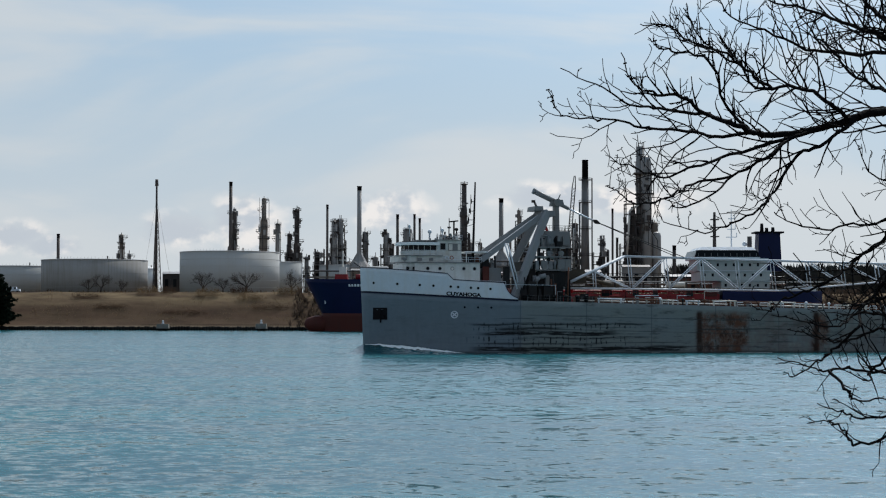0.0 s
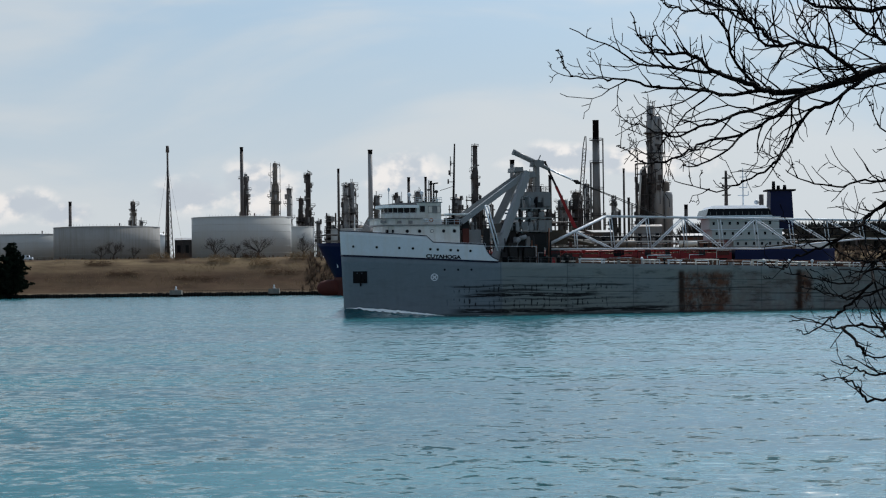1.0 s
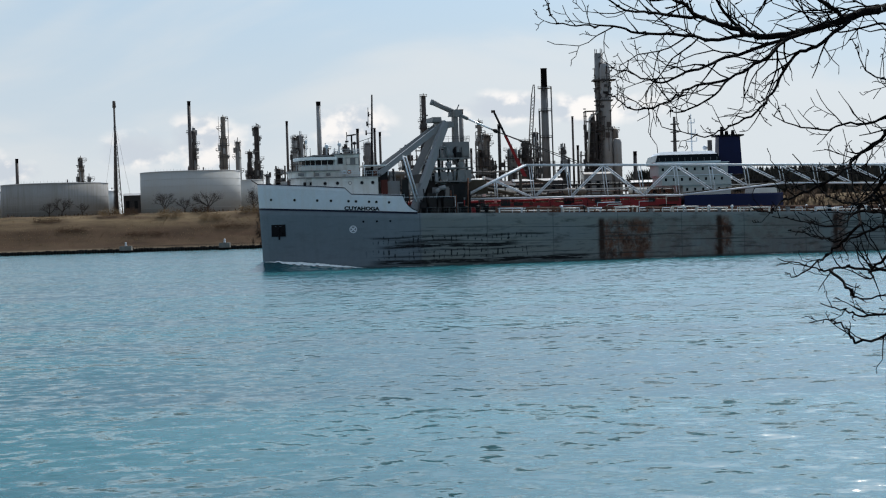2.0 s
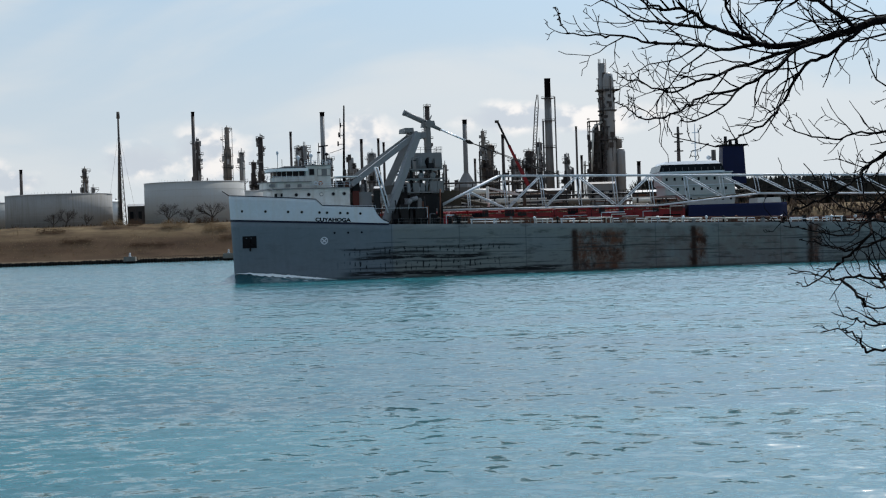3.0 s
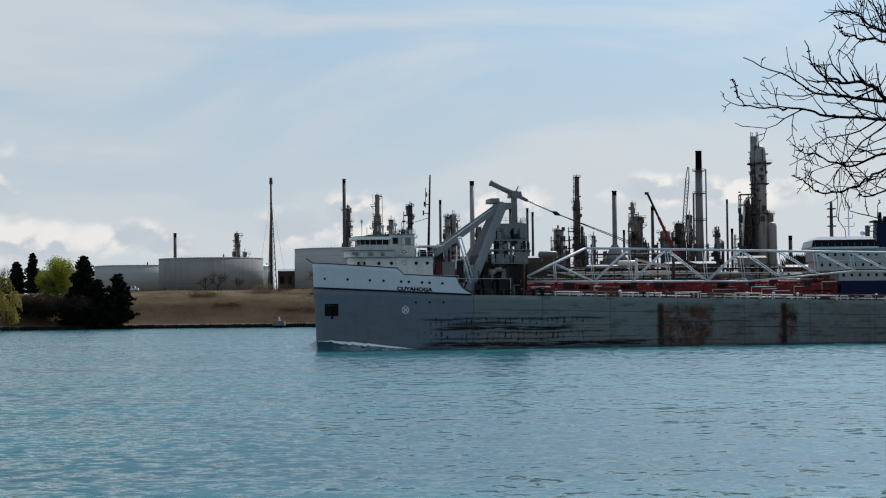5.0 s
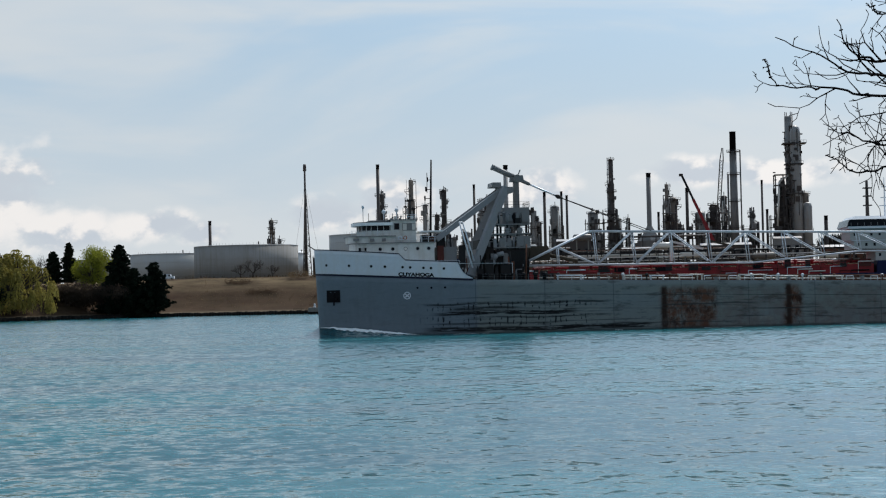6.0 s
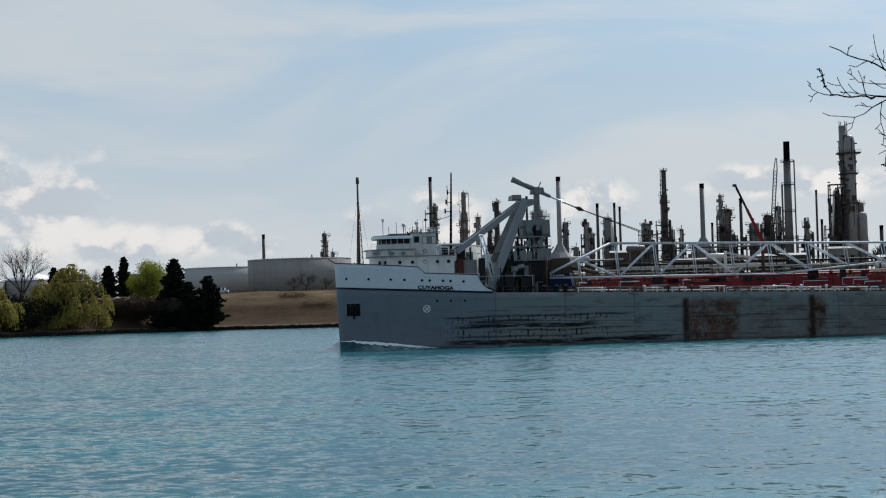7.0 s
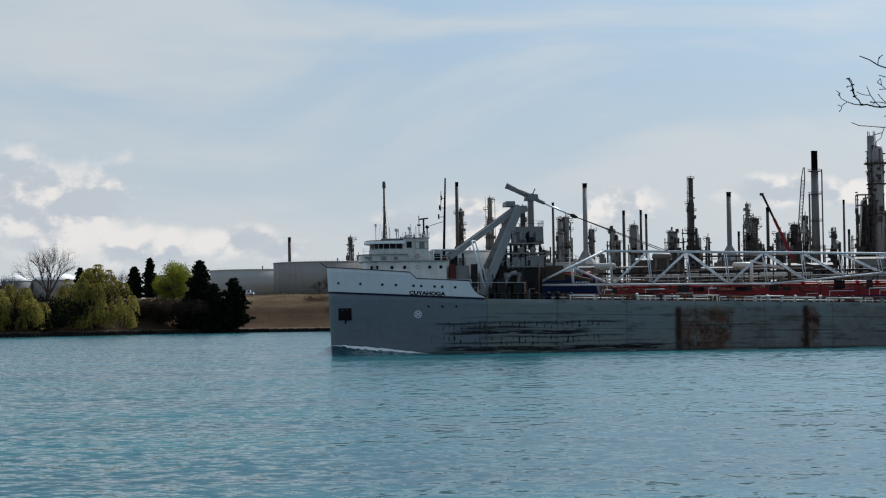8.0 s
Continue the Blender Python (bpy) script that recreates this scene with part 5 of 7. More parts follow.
def cracker():
    """The tall cracking unit: a main vessel, a thinner one behind, a framed block and a black-topped stack beside it."""
    t = thing("cracking_tower", "tallest grey cracking tower with framed steel block at its foot", "industrial tower", (95, 870, YARD))
    bm = bmesh.new()
    lathe(bm, [(2.9, 0), (2.7, 30), (2.5, 64.0), (2.1, 66.6), (0.5, 67.6)], 20, (2.6, -2))
    part("main_vessel", bm, "column", t)
    bm = bmesh.new()
    lathe(bm, [(2.2, 0), (2.1, 40), (2.05, 72.3)], 12, (0.2, 1.5))
    for k in range(4):
        bar(bm, (0.2 + 1.9 * math.cos(k * 1.57 + 0.4), 1.5 + 1.9 * math.sin(k * 1.57 + 0.4), 72), (0.2 + 1.9 * math.cos(k * 1.57 + 0.4), 1.5 + 1.9 * math.sin(k * 1.57 + 0.4), 74.4), 0.2, 6)
    part("upper_vessel", bm, "column", t)
    for z, x0, x1 in ((58.8, -3.4, 7.6), (49.0, -2.4, 6.0), (35.0, -2.4, 6.0)):
        bm = bmesh.new()
        box(bm, x0, x1, -5.2, 3.5, z, z + 0.5)
        for k in range(9):
            xx = x0 + (x1 - x0) * k / 8
            bar(bm, (xx, -5.1, z + 0.4), (xx, -5.1, z + 1.6), 0.07, 4)
        bar(bm, (x0, -5.1, z + 1.6), (x1, -5.1, z + 1.6), 0.08, 4)
        part("walkway", bm, "column_dark", t)
    for x, y in ((-7.3, -4), (-7.3, 4), (0, -4.4), (0, 4), (-3.7, -4)):
        bm = bmesh.new()
        beam(bm, (x, y, 0), (x, y, 44.5), 0.5, 0.5)
        part("frame_post", bm, "column_dark", t)
    for k in range(9):
        bm = bmesh.new()
        z = 4.5 + 5 * k
        box(bm, -7.6, 0.3, -4.3, 4.3, z - 0.2, z)
        if k % 2:
            beam(bm, (-7.3, -4, z - 5), (0, -4.2, z), 0.3, 0.3)
        part("frame_floor", bm, "column_dark", t)
    bm = bmesh.new()
    lathe(bm, [(2.6, 4), (2.6, 33), (1.6, 37), (0.9, 43)], 14, (-3.6, 0))
    part("inner_vessel", bm, "column_dark", t)
    bm = bmesh.new()
    bar(bm, (-5.5, -4.2, 41), (-6.8, -4.2, 20), 0.5, 10)
    bar(bm, (-5.5, -4.2, 41), (-1, -3, 44), 0.5, 10)
    part("transfer_line", bm, "pale_pipe", t)
    bm = bmesh.new()
    for k in range(14):
        z = 6 + 3.6 * k
        beam(bm, (-1.2, -4.6, z), (0.6, -4.6, z + 1.8), 0.25, 0.25)
        beam(bm, (0.6, -4.6, z + 1.8), (-1.2, -4.6, z + 3.6), 0.25, 0.25)
    part("stair", bm, "column_dark", t)

    rc = random.Random(91)
    for name, x, y, rad, z0, z1, n in (("nozzle_box", 2.6, -2, 2.6, 28, 66, 34), ("pipe_box", 0.2, 1.5, 2.1, 40, 72, 22), ("equipment_box", -3.6, -3.0, 4.2, 4, 46, 46)):
        for k in range(n):
            bm = bmesh.new()
            a, z, e = rc.uniform(0, math.tau), rc.uniform(z0, z1), rc.uniform(0.3, 1.0)
            cx, cy = x + rad * math.cos(a), y + rad * math.sin(a)
            box(bm, cx - e, cx + e, cy - e, cy + e, z, z + rc.choice((0.3, 0.5, 1.2, 2.5)))
            if k % 3 == 0:
                bar(bm, (cx, cy, z), (cx, cy, z - rc.uniform(4, 14)), 0.22, 6)
            part(name, bm, "column_dark", t)
    bm = bmesh.new()
    lathe(bm, [(2.2, 0), (2.2, 29), (1.8, 30.5), (0.6, 31)], 16, (7.6, -1.5))
    part("side_vessel", bm, "column", t)

    s = thing("chimney_stack", "thick grey stack with a long black top and side ladder tower", "chimney", (69.6, 885, YARD), 0, "refinery stacks")
    bm = bmesh.new()
    lathe(bm, [(2.4, 0), (1.9, 30), (1.7, 57.5)], 18)
    part("shaft", bm, "column", s)
    bm = bmesh.new()
    lathe(bm, [(1.55, 57.3), (1.5, 66.6), (1.65, 66.65), (1.65, 66.95), (1.2, 66.95)], 18)
    part("rim", bm, "black", s, "blackened stack top")
    for z in (57, 46, 33, 20):
        bm = bmesh.new()
        ring_platform(bm, 1.8, z, 1.4)
        part("walkway", bm, "column_dark", s)
    bm = bmesh.new()
    bar(bm, (3.4, 0, 0), (3.4, 0, 58), 0.35, 8)
    bar(bm, (-2.9, -0.5, 0), (-2.7, -0.5, 46), 0.45, 8)
    part("riser_pipe", bm, "column", s)


def cranes():
    c = thing("mobile_crane", "red telescopic mobile crane with raised boom", "crane", (57.5, 840, YARD))
    bm = bmesh.new()
    box(bm, -4, 6, -1.5, 1.5, 0.8, 2.4, 0.1)
    box(bm, -1.5, 4, -1.6, 1.6, 2.4, 4.4, 0.15)
    part("carrier", bm, "red", c)
    for x in (-3, -0.5, 2, 4.6):
        for y in (-1.6, 1.6):
            bm = bmesh.new()
            bar(bm, (x, y - 0.3, 0.7), (x, y + 0.3, 0.7), 0.7, 14)
            part("wheel", bm, "black", c)
    for k, (f0, f1, w) in enumerate(((0, 0.45, 1.6), (0.42, 0.72, 1.25), (0.7, 1.0, 0.95))):
        bm = bmesh.new()
        a, b = Vector((2.5, 0, 4.2)), Vector((-15.1, 0, 43.6))
        p = lambda f: a.lerp(b, f)
        beam(bm, p(f0), p(f1), w, w)
        part("boom_section", bm, "red" if k < 2 else "dark_steel", c)
    bm = bmesh.new()
    box(bm, -16.4, -14.6, -0.6, 0.6, 43.2, 44.4)
    part("boom_head", bm, "column_dark", c)
    c = thing("lattice_crane", "dark lattice-boom crawler crane", "crane", (57.6, 846, YARD))
    bm = bmesh.new()
    box(bm, -3.5, 3.5, -3, -1.8, 0, 1.2, 0.2)
    box(bm, -3.5, 3.5, 1.8, 3, 0, 1.2, 0.2)
    box(bm, -3, 4.5, -1.7, 1.7, 1.3, 4.0, 0.15)
    part("crawler", bm, "column_dark", c)
    bm = bmesh.new()
    a, b = Vector((-0.4, 0, 2.5)), Vector((4.1, 0, 56.2))
    corners = [Vector((sx * 0.75, sy * 0.75, 0)) for sx in (-1, 1) for sy in (-1, 1)]
    for q in corners:
        bar(bm, a + q * 0.4, a.lerp(b, 0.1) + q, 0.2, 5)
        bar(bm, a.lerp(b, 0.1) + q, a.lerp(b, 0.9) + q, 0.2, 5)
        bar(bm, a.lerp(b, 0.9) + q, b + q * 0.3, 0.2, 5)
    for k in range(26):
        f0, f1 = 0.1 + 0.8 * k / 26, 0.1 + 0.8 * (k + 1) / 26
        for i, j in ((0, 1), (1, 3), (3, 2), (2, 0)):
            bar(bm, a.lerp(b, f0) + corners[i], a.lerp(b, f1) + corners[j], 0.1, 4)
    part("lattice_boom", bm, "column_dark", c)


def storage_tank(x, y, r, top, mat, label, dome=0.0, floor=YARD, stair=True):
    t = thing("storage_tank", label, "storage tank", (x, y, floor), 0, "oil storage tanks")
    h = top - floor
    bm = bmesh.new()
    n = 64
    lathe(bm, [(r, 0), (r, h)], n)
    part("shell", bm, mat, t)
    bm = bmesh.new()
    lathe(bm, [(r + 0.12, h - 0.02), (r + 0.12, h + 0.25), (r * 0.6, h + 0.35 + dome * 0.7), (r * 0.02, h + 0.5 + dome)], n)
    part("roof", bm, "tank_roof", t, "pale tank roof")
    for k in range(1, max(2, int(h / 3.2))):
        bm = bmesh.new()
        lathe(bm, [(r, h * k * 3.2 / h), (r + 0.05, k * 3.2 + 0.02), (r + 0.05, k * 3.2 + 0.10), (r, k * 3.2 + 0.12)], n)
        part("strake_seam", bm, mat, t)
    if stair:
        for k in range(18):
            bm = bmesh.new()
            a = -math.pi / 2 + 0.10 * (k - 9) * 16 / max(r, 8)
            bar(bm, (r * math.cos(a), r * math.sin(a), h + 0.2), (r * math.cos(a), r * math.sin(a), h + 1.1), 0.04, 4)
            part("roof_post", bm, "column_dark", t)
        bm = bmesh.new()
        bar(bm, (r * 0.3, -r * 0.3, h + 0.4), (r * 0.3, -r * 0.3, h + 2.0), 0.3, 8)
        part("roof_vent", bm, "column_dark", t)


flare_tower()
cracker()
cranes()
storage_tank(-161.4, 838, 24.3, 30.9, "tank_old", "weathered grey steel oil tank with streaked shell")
storage_tank(-98.5, 835, 22.9, 34.6, "tank", "large pale grey oil tank with white rim")
storage_tank(-76.5, 868, 9.0, 31.0, "tank", "small pale grey tank beside a large one")
storage_tank(-143.0, 880, 4.4, 27.8, "tank_roof", "small white tank between two large ones", 1.0)
storage_tank(-205.5, 878, 21.0, 28.9, "tank", "pale grey oil tank partly behind another")
storage_tank(-250.0, 905, 18.0, 27.5, "tank_old", "weathered tank behind the trees")
storage_tank(-328.0, 880, 7.5, 25.5, "tank_old", "brownish tank with white domed roof", 3.0)
storage_tank(-311.0, 890, 12.5, 25.8, "tank_old", "brownish tank with white domed roof", 3.8)
storage_tank(-52.0, 905, 10.0, 30.5, "tank", "pale grey tank among the columns")


def pipe_rack(x0, x1, y, z0, levels, rnd, label):
    t = thing("pipe_rack", label, "pipe rack", (0, y, z0))
    n = max(2, int((x1 - x0) / 6))
    for k in range(n + 1):
        bm = bmesh.new()
        x = x0 + (x1 - x0) * k / n
        for yy in (-2.5, 2.5):
            beam(bm, (x, yy, 0), (x, yy, levels[-1] + 0.8), 0.35, 0.35)
        for z in levels:
            beam(bm, (x, -2.7, z - 0.2), (x, 2.7, z - 0.2), 0.3, 0.35)
        part("frame", bm, "column_dark", t)
    for z in levels:
        yy = -2.2
        while yy < 2.2:
            r = rnd.choice((0.12, 0.2, 0.3, 0.42))
            bm = bmesh.new()
            bar(bm, (x0 - rnd.uniform(0, 3), yy, z + r), (x1 + rnd.uniform(0, 3), yy, z + r), r, 8)
            part("pipe", bm, rnd.choice(("column", "pale_pipe", "pale_pipe", "rust", "column_dark", "column_tan")), t)
            yy += 2 * r + 0.25


def jetty_trestle(x0, x1, y):
    """A long dark walkway on trestles behind the moored ship."""
    t = thing("jetty_trestle", "long dark steel jetty walkway with pale lower pipe", "trestle", (0, y, YARD))
    bm = bmesh.new()
    box(bm, x0, x1, -1.6, 1.6, 6.6, 7.3)
    part("deck", bm, "dark_steel", t)
    bm = bmesh.new()
    box(bm, x0, x1, -1.7, -1.2, 4.9, 5.35)
    part("lower_pipe", bm, "pale_pipe", t)
    x = x0
    while x <= x1:
        bm = bmesh.new()
        beam(bm, (x, -1.4, -0.5), (x, -1.4, 6.7), 0.4, 0.4)
        beam(bm, (x, 1.4, -0.5), (x, 1.4, 6.7), 0.4, 0.4)
        beam(bm, (x, -1.4, 1.0), (x, 1.4, 5.5), 0.25, 0.25)
        part("trestle_leg", bm, "column_dark", t)
        x += 6.0
    bm = bmesh.new()
    x = x0
    while x <= x1:
        bar(bm, (x, -1.6, 7.3), (x, -1.6, 8.5), 0.12, 5)
        x += 2.0
    bar(bm, (x0, -1.6, 8.5), (x1, -1.6, 8.5), 0.09, 5)
    part("handrail", bm, "column_dark", t)


def drum(x, y, z, r, length, mat):
    t = thing("horizontal_drum", "pale horizontal pressure drum on saddles", "pressure vessel", (x, y, YARD), 0, "pressure drums")
    bm = bmesh.new()
    n = 16
    prof = [(0, 0.05), (0.3, 0.7), (0.8, 1.0), (length - 0.8, 1.0), (length - 0.3, 0.7), (length, 0.05)]
    rings = [[bm.verts.new((px - length / 2, r * f * math.cos(k * math.tau / n), z - YARD + r * f * math.sin(k * math.tau / n))) for k in range(n)] for px, f in prof]
    for a, b in zip(rings, rings[1:]):
        for k in range(n):
            bm.faces.new((a[k], a[(k + 1) % n], b[(k + 1) % n], b[k])).smooth = True
    part("shell", bm, mat, t)
    for s in (-1, 1):
        bm = bmesh.new()
        box(bm, s * length * 0.3 - 0.3, s * length * 0.3 + 0.3, -r * 0.8, r * 0.8, 0, z - YARD - r * 0.6)
        part("saddle", bm, "concrete", t)


def shed(x, y, w, d, h, mat, label):
    t = thing("works_building", label, "industrial building", (x, y, YARD))
    bm = bmesh.new()
    box(bm, -w / 2, w / 2, -d / 2, d / 2, 0, h)
    part("wall", bm, mat, t)
    bm = bmesh.new()
    v = [bm.verts.new(p) for p in ((-w / 2 - 0.4, -d / 2 - 0.4, h), (w / 2 + 0.4, -d / 2 - 0.4, h), (w / 2 + 0.4, d / 2 + 0.4, h), (-w / 2 - 0.4, d / 2 + 0.4, h), (-w / 2 - 0.4, 0, h + d * 0.12), (w / 2 + 0.4, 0, h + d * 0.12))]
    for f in ((0, 1, 5, 4), (2, 3, 4, 5), (0, 4, 3), (1, 2, 5), (0, 3, 2, 1)):
        bm.faces.new([v[i] for i in f])
    part("roof", bm, "column", t)
    for k in range(int(w / 4)):
        bm = bmesh.new()
        xx = -w / 2 + 2 + 4 * k
        box(bm, xx - 0.8, xx + 0.8, -d / 2 - 0.06, -d / 2 + 0.02, h * 0.4, h * 0.75)
        part("window", bm, "glass_dark", t)


jetty_trestle(-30, 168, 758)
rnd = random.Random(33)
pipe_rack(-8, 60, 800, YARD, (4.0, 6.2, 8.6), rnd, "long low pipe rack carrying mixed pipes")
pipe_rack(62, 150, 802, YARD, (4.5, 7.4), rnd, "low pipe rack carrying pale and rusty pipes")
pipe_rack(-60, -12, 845, YARD, (5.0, 8.0, 11.0), rnd, "three-level pipe rack behind the tanks")
pipe_rack(18, 56, 862, YARD, (6.0, 11.0, 16.0), rnd, "tall pipe rack between columns")
pipe_rack(104, 130, 850, YARD, (5.0, 9.0), rnd, "pipe rack beside the cracking tower")
for x, y, z, r, ln, mat in ((31, 795, 25.5, 1.4, 9, "pale_pipe"), (44, 796, 21.5, 1.6, 11, "pale_pipe"), (9, 797, 22.0, 1.3, 8, "tank"), (75, 797, 20.0, 1.5, 10, "column_tan"), (103, 797, 19.6, 1.3, 9, "pale_pipe"), (124, 797, 20.5, 1.2, 7, "tank"), (-4, 835, 31.0, 1.6, 9, "column"), (-30, 838, 27.0, 1.5, 10, "tank")):
    drum(x, y, z, r, ln, mat)
for x, y, w, d, h, mat in ((-128, 875, 14, 9, 10.5, "column_dark"), (-118, 872, 8, 8, 14.0, "tank"), (22, 822, 16, 8, 9.5, "column_dark"), (60, 820, 22, 9, 10.5, "column_dark"), (88, 826, 12, 8, 13.0, "column"), (112, 822, 18, 9, 8.5, "rust"), (-8, 860, 16, 9, 15.0, "column_dark"), (140, 830, 20, 9, 9.0, "column"), (-38, 872, 12, 9, 12, "column_tan")):
    shed(x, y, w, d, h, mat, {"column_dark": "dark steel-clad works building", "tank": "pale clad works building", "column_tan": "tan clad works building", "column": "grey clad works building", "rust": "rust-brown clad works building"}[mat])
for x, y, z0, z1, w in ((2, 882, 15, 40, 9), (13, 884, 15, 36, 8), (57, 898, 15, 42, 10), (40, 888, 15, 38, 7), (-17, 900, 15, 38, 7), (-52, 902, 15, 42, 7), (78, 896, 15, 36, 7), (-75, 908, 15, 36, 8), (9, 872, 15, 44, 6), (38, 878, 15, 46, 6), (66, 892, 15, 45, 7), (-60, 912, 15, 38, 9), (-28, 902, 15, 40, 6), (90, 888, 15, 40, 6), (50, 900, 15, 37, 9), (20, 890, 15, 33, 9), (103, 885, 15, 38, 6)):
    t = thing("steel_structure", "open dark steel process structure with floors", "process structure", (x, y, YARD), 0, "process structures")
    n = int((z1 - z0) / 4)
    for sx in (-1, 0, 1):
        for sy in (-1, 1):
            bm = bmesh.new()
            beam(bm, (sx * w / 2, sy * 3, 0), (sx * w / 2, sy * 3, z1 - z0 + 1), 0.4, 0.4)
            part("post", bm, "column_dark", t)
    for k in range(1, n + 1):
        bm = bmesh.new()
        box(bm, -w / 2 - 0.5, w / 2 + 0.5, -3.6, 3.4, k * 4 - 0.25, k * 4)
        bar(bm, (-w / 2 - 0.5, -3.6, k * 4 + 1.1), (w / 2 + 0.5, -3.6, k * 4 + 1.1), 0.07, 4)
        for j in range(rnd.randint(1, 3)):
            xx = rnd.uniform(-w / 2 + 1, w / 2 - 1.5)
            box(bm, xx, xx + rnd.uniform(1, 2.2), -2.8, 2, k * 4, k * 4 + rnd.uniform(1, 2.8))
        part("floor", bm, rnd.choice(("column_dark", "column")), t)


# ---- moored tanker ----
def build_tanker():
    cx, cy = 0.0, 687.0
    t = thing("moored_tanker", "blue-hulled tanker with red bottom and deck, moored at the works quay", "ship", (0, cy, 0))

    def hb(x, z):
        stem = -46.0 - max(0, z - 6.8) * 0.5 if z > 6.8 else -46 + (6.8 - z) * 0.1
        s = (x - stem) / 34.0
        b = 0.02 if s <= 0 else 15.0 * (1 - (1 - min(1, s)) ** 2) ** 0.6
        if x > 120:
            b *= max(0.3, 1 - ((x - 120) / 26) ** 2 * (0.5 if z > 6 else 0.9))
        return b

    def shell(bm, xs, zlo, zhi, rows):
        cols = []
        for x in xs:
            c = []
            for k in range(rows + 1):
                z = zlo(x) + (zhi(x) - zlo(x)) * k / rows
                xx = x - (max(0, z - 6.8) * 0.5) * max(0, 1 - (x + 46) / 30)
                c.append((xx, hb(xx, z), z))
            cols.append(([bm.verts.new((a, -b, z)) for a, b, z in c], [bm.verts.new((a, b, z)) for a, b, z in c]))
        for (p0, s0), (p1, s1) in zip(cols, cols[1:]):
            for k in range(rows):
                bm.faces.new((p0[k], p1[k], p1[k + 1], p0[k + 1])).smooth = True
                bm.faces.new((s1[k], s0[k], s0[k + 1], s1[k + 1])).smooth = True
            bm.faces.new((p0[-1], p1[-1], s1[-1], s0[-1]))
        for p, s in (cols[0], cols[-1]):
            for k in range(rows):
                bm.faces.new((p[k], p[k + 1], s[k + 1], s[k]))
        bmesh.ops.recalc_face_normals(bm, faces=bm.faces)

    xs = [-46 + d for d in (0, 0.5, 1.2, 2.2, 3.5, 5, 7, 9.5, 12, 15, 18, 19.9, 20.1, 26, 34)] + [0, 30, 60, 90, 103.9, 104.1, 120, 126, 132, 138, 142]
    top = lambda x: 19.8 - 0.02 * (x + 46) if x < -26 else (11.0 if x < 104 else 15.4)
    bm = bmesh.new()
    shell(bm, xs, lambda x: -3.0, lambda x: 6.8, 8)
    part("bottom", bm, "boot_red", t, "red bottom paint above the water")
    bm = bmesh.new()
    shell(bm, xs, lambda x: 6.8, top, 8)
    hull = part("upper_hull", bm, "blue", t, "dark blue topsides")
    bm = bmesh.new()
    n, prof = 14, [(-52.6, 0.3), (-52.2, 1.6), (-51, 2.6), (-48.5, 3.3), (-45, 3.6), (-40, 3.6)]
    rings = [[bm.verts.new((x, r * 0.8 * math.cos(k * math.tau / n), 2.7 + r * math.sin(k * math.tau / n))) for k in range(n)] for x, r in prof]
    for a, b in zip(rings, rings[1:]):
        for k in range(n):
            bm.faces.new((a[k], a[(k + 1) % n], b[(k + 1) % n], b[k])).smooth = True
    bm.faces.new(rings[0])
    part("bulb", bm, "boot_red", t)
    bm = bmesh.new()
    for x0 in (-35.2, -34.1, -33.0, -31.9, -30.8):
        bb = hb(x0 + 0.4, 17) + 0.06
        box(bm, x0, x0 + 0.75, -bb - 0.05, -bb + 0.1, 16.8, 17.7)
    part("name_bars", bm, "white", t, "white illegible name marks")
    bm = bmesh.new()
    box(bm, -44.5, -44.0, -hb(-44.2, 11) - 0.12, -hb(-44.2, 11) + 0.2, 10.4, 12.2)
    part("draft_mark", bm, "white", t)
    # red deck trunk, pipes and gear amidships
    bm = bmesh.new()
    box(bm, -25, 103, -13.2, 12.5, 11.0, 14.3)
    part("deck_trunk", bm, "red", t, "red deck and cargo trunk")
    bm = bmesh.new()
    for k in range(64):
        x = -24 + 2 * k
        bar(bm, (x, -14.1, 14.3), (x, -14.1, 15.5), 0.05, 4)
    for z in (14.9, 15.5):
        bar(bm, (-25, -14.1, z), (103, -14.1, z), 0.06, 4)
    part("deck_rail", bm, "red", t)
    for yy, z, r, mat in ((-6, 15.4, 0.35, "red"), (-5, 15.3, 0.28, "red"), (-3.8, 15.5, 0.4, "boot_red"), (0, 16.4, 0.3, "pale_pipe"), (3, 15.6, 0.35, "red")):
        bm = bmesh.new()
        bar(bm, (-22, yy, z), (100, yy, z), r, 8)
        for k in range(16):
            box(bm, -20 + 7.6 * k, -19.6 + 7.6 * k, yy - 0.4, yy + 0.4, 14.6, z)
        part("cargo_pipe", bm, mat, t)
    rn = random.Random(8)
    for k in range(34):
        x = -24 + 3.7 * k + rn.uniform(-1, 1)
        bm = bmesh.new()
        z = rn.choice((12.0, 12.8, 13.6, 14.4, 15.2))
        bar(bm, (x, -13.8, z), (x + rn.uniform(2, 9), -13.8, z), rn.uniform(0.1, 0.3), 6)
        bar(bm, (x, -13.8, 11), (x, -13.8, z), 0.12, 5)
        part("deck_line", bm, rn.choice(("white", "pale_pipe", "red", "boot_red", "black", "red")), t)
    for k in range(20):
        x = -22 + 6.2 * k + rn.uniform(-2, 2)
        bm = bmesh.new()
        box(bm, x, x + rn.uniform(1.0, 4.5), -13.9, -12.0, 13.4, 13.4 + rn.uniform(0.8, 3.2), 0.1)
        part("deck_box", bm, rn.choice(("red", "boot_red", "black", "boot_red", "dark_steel", "red")), t)
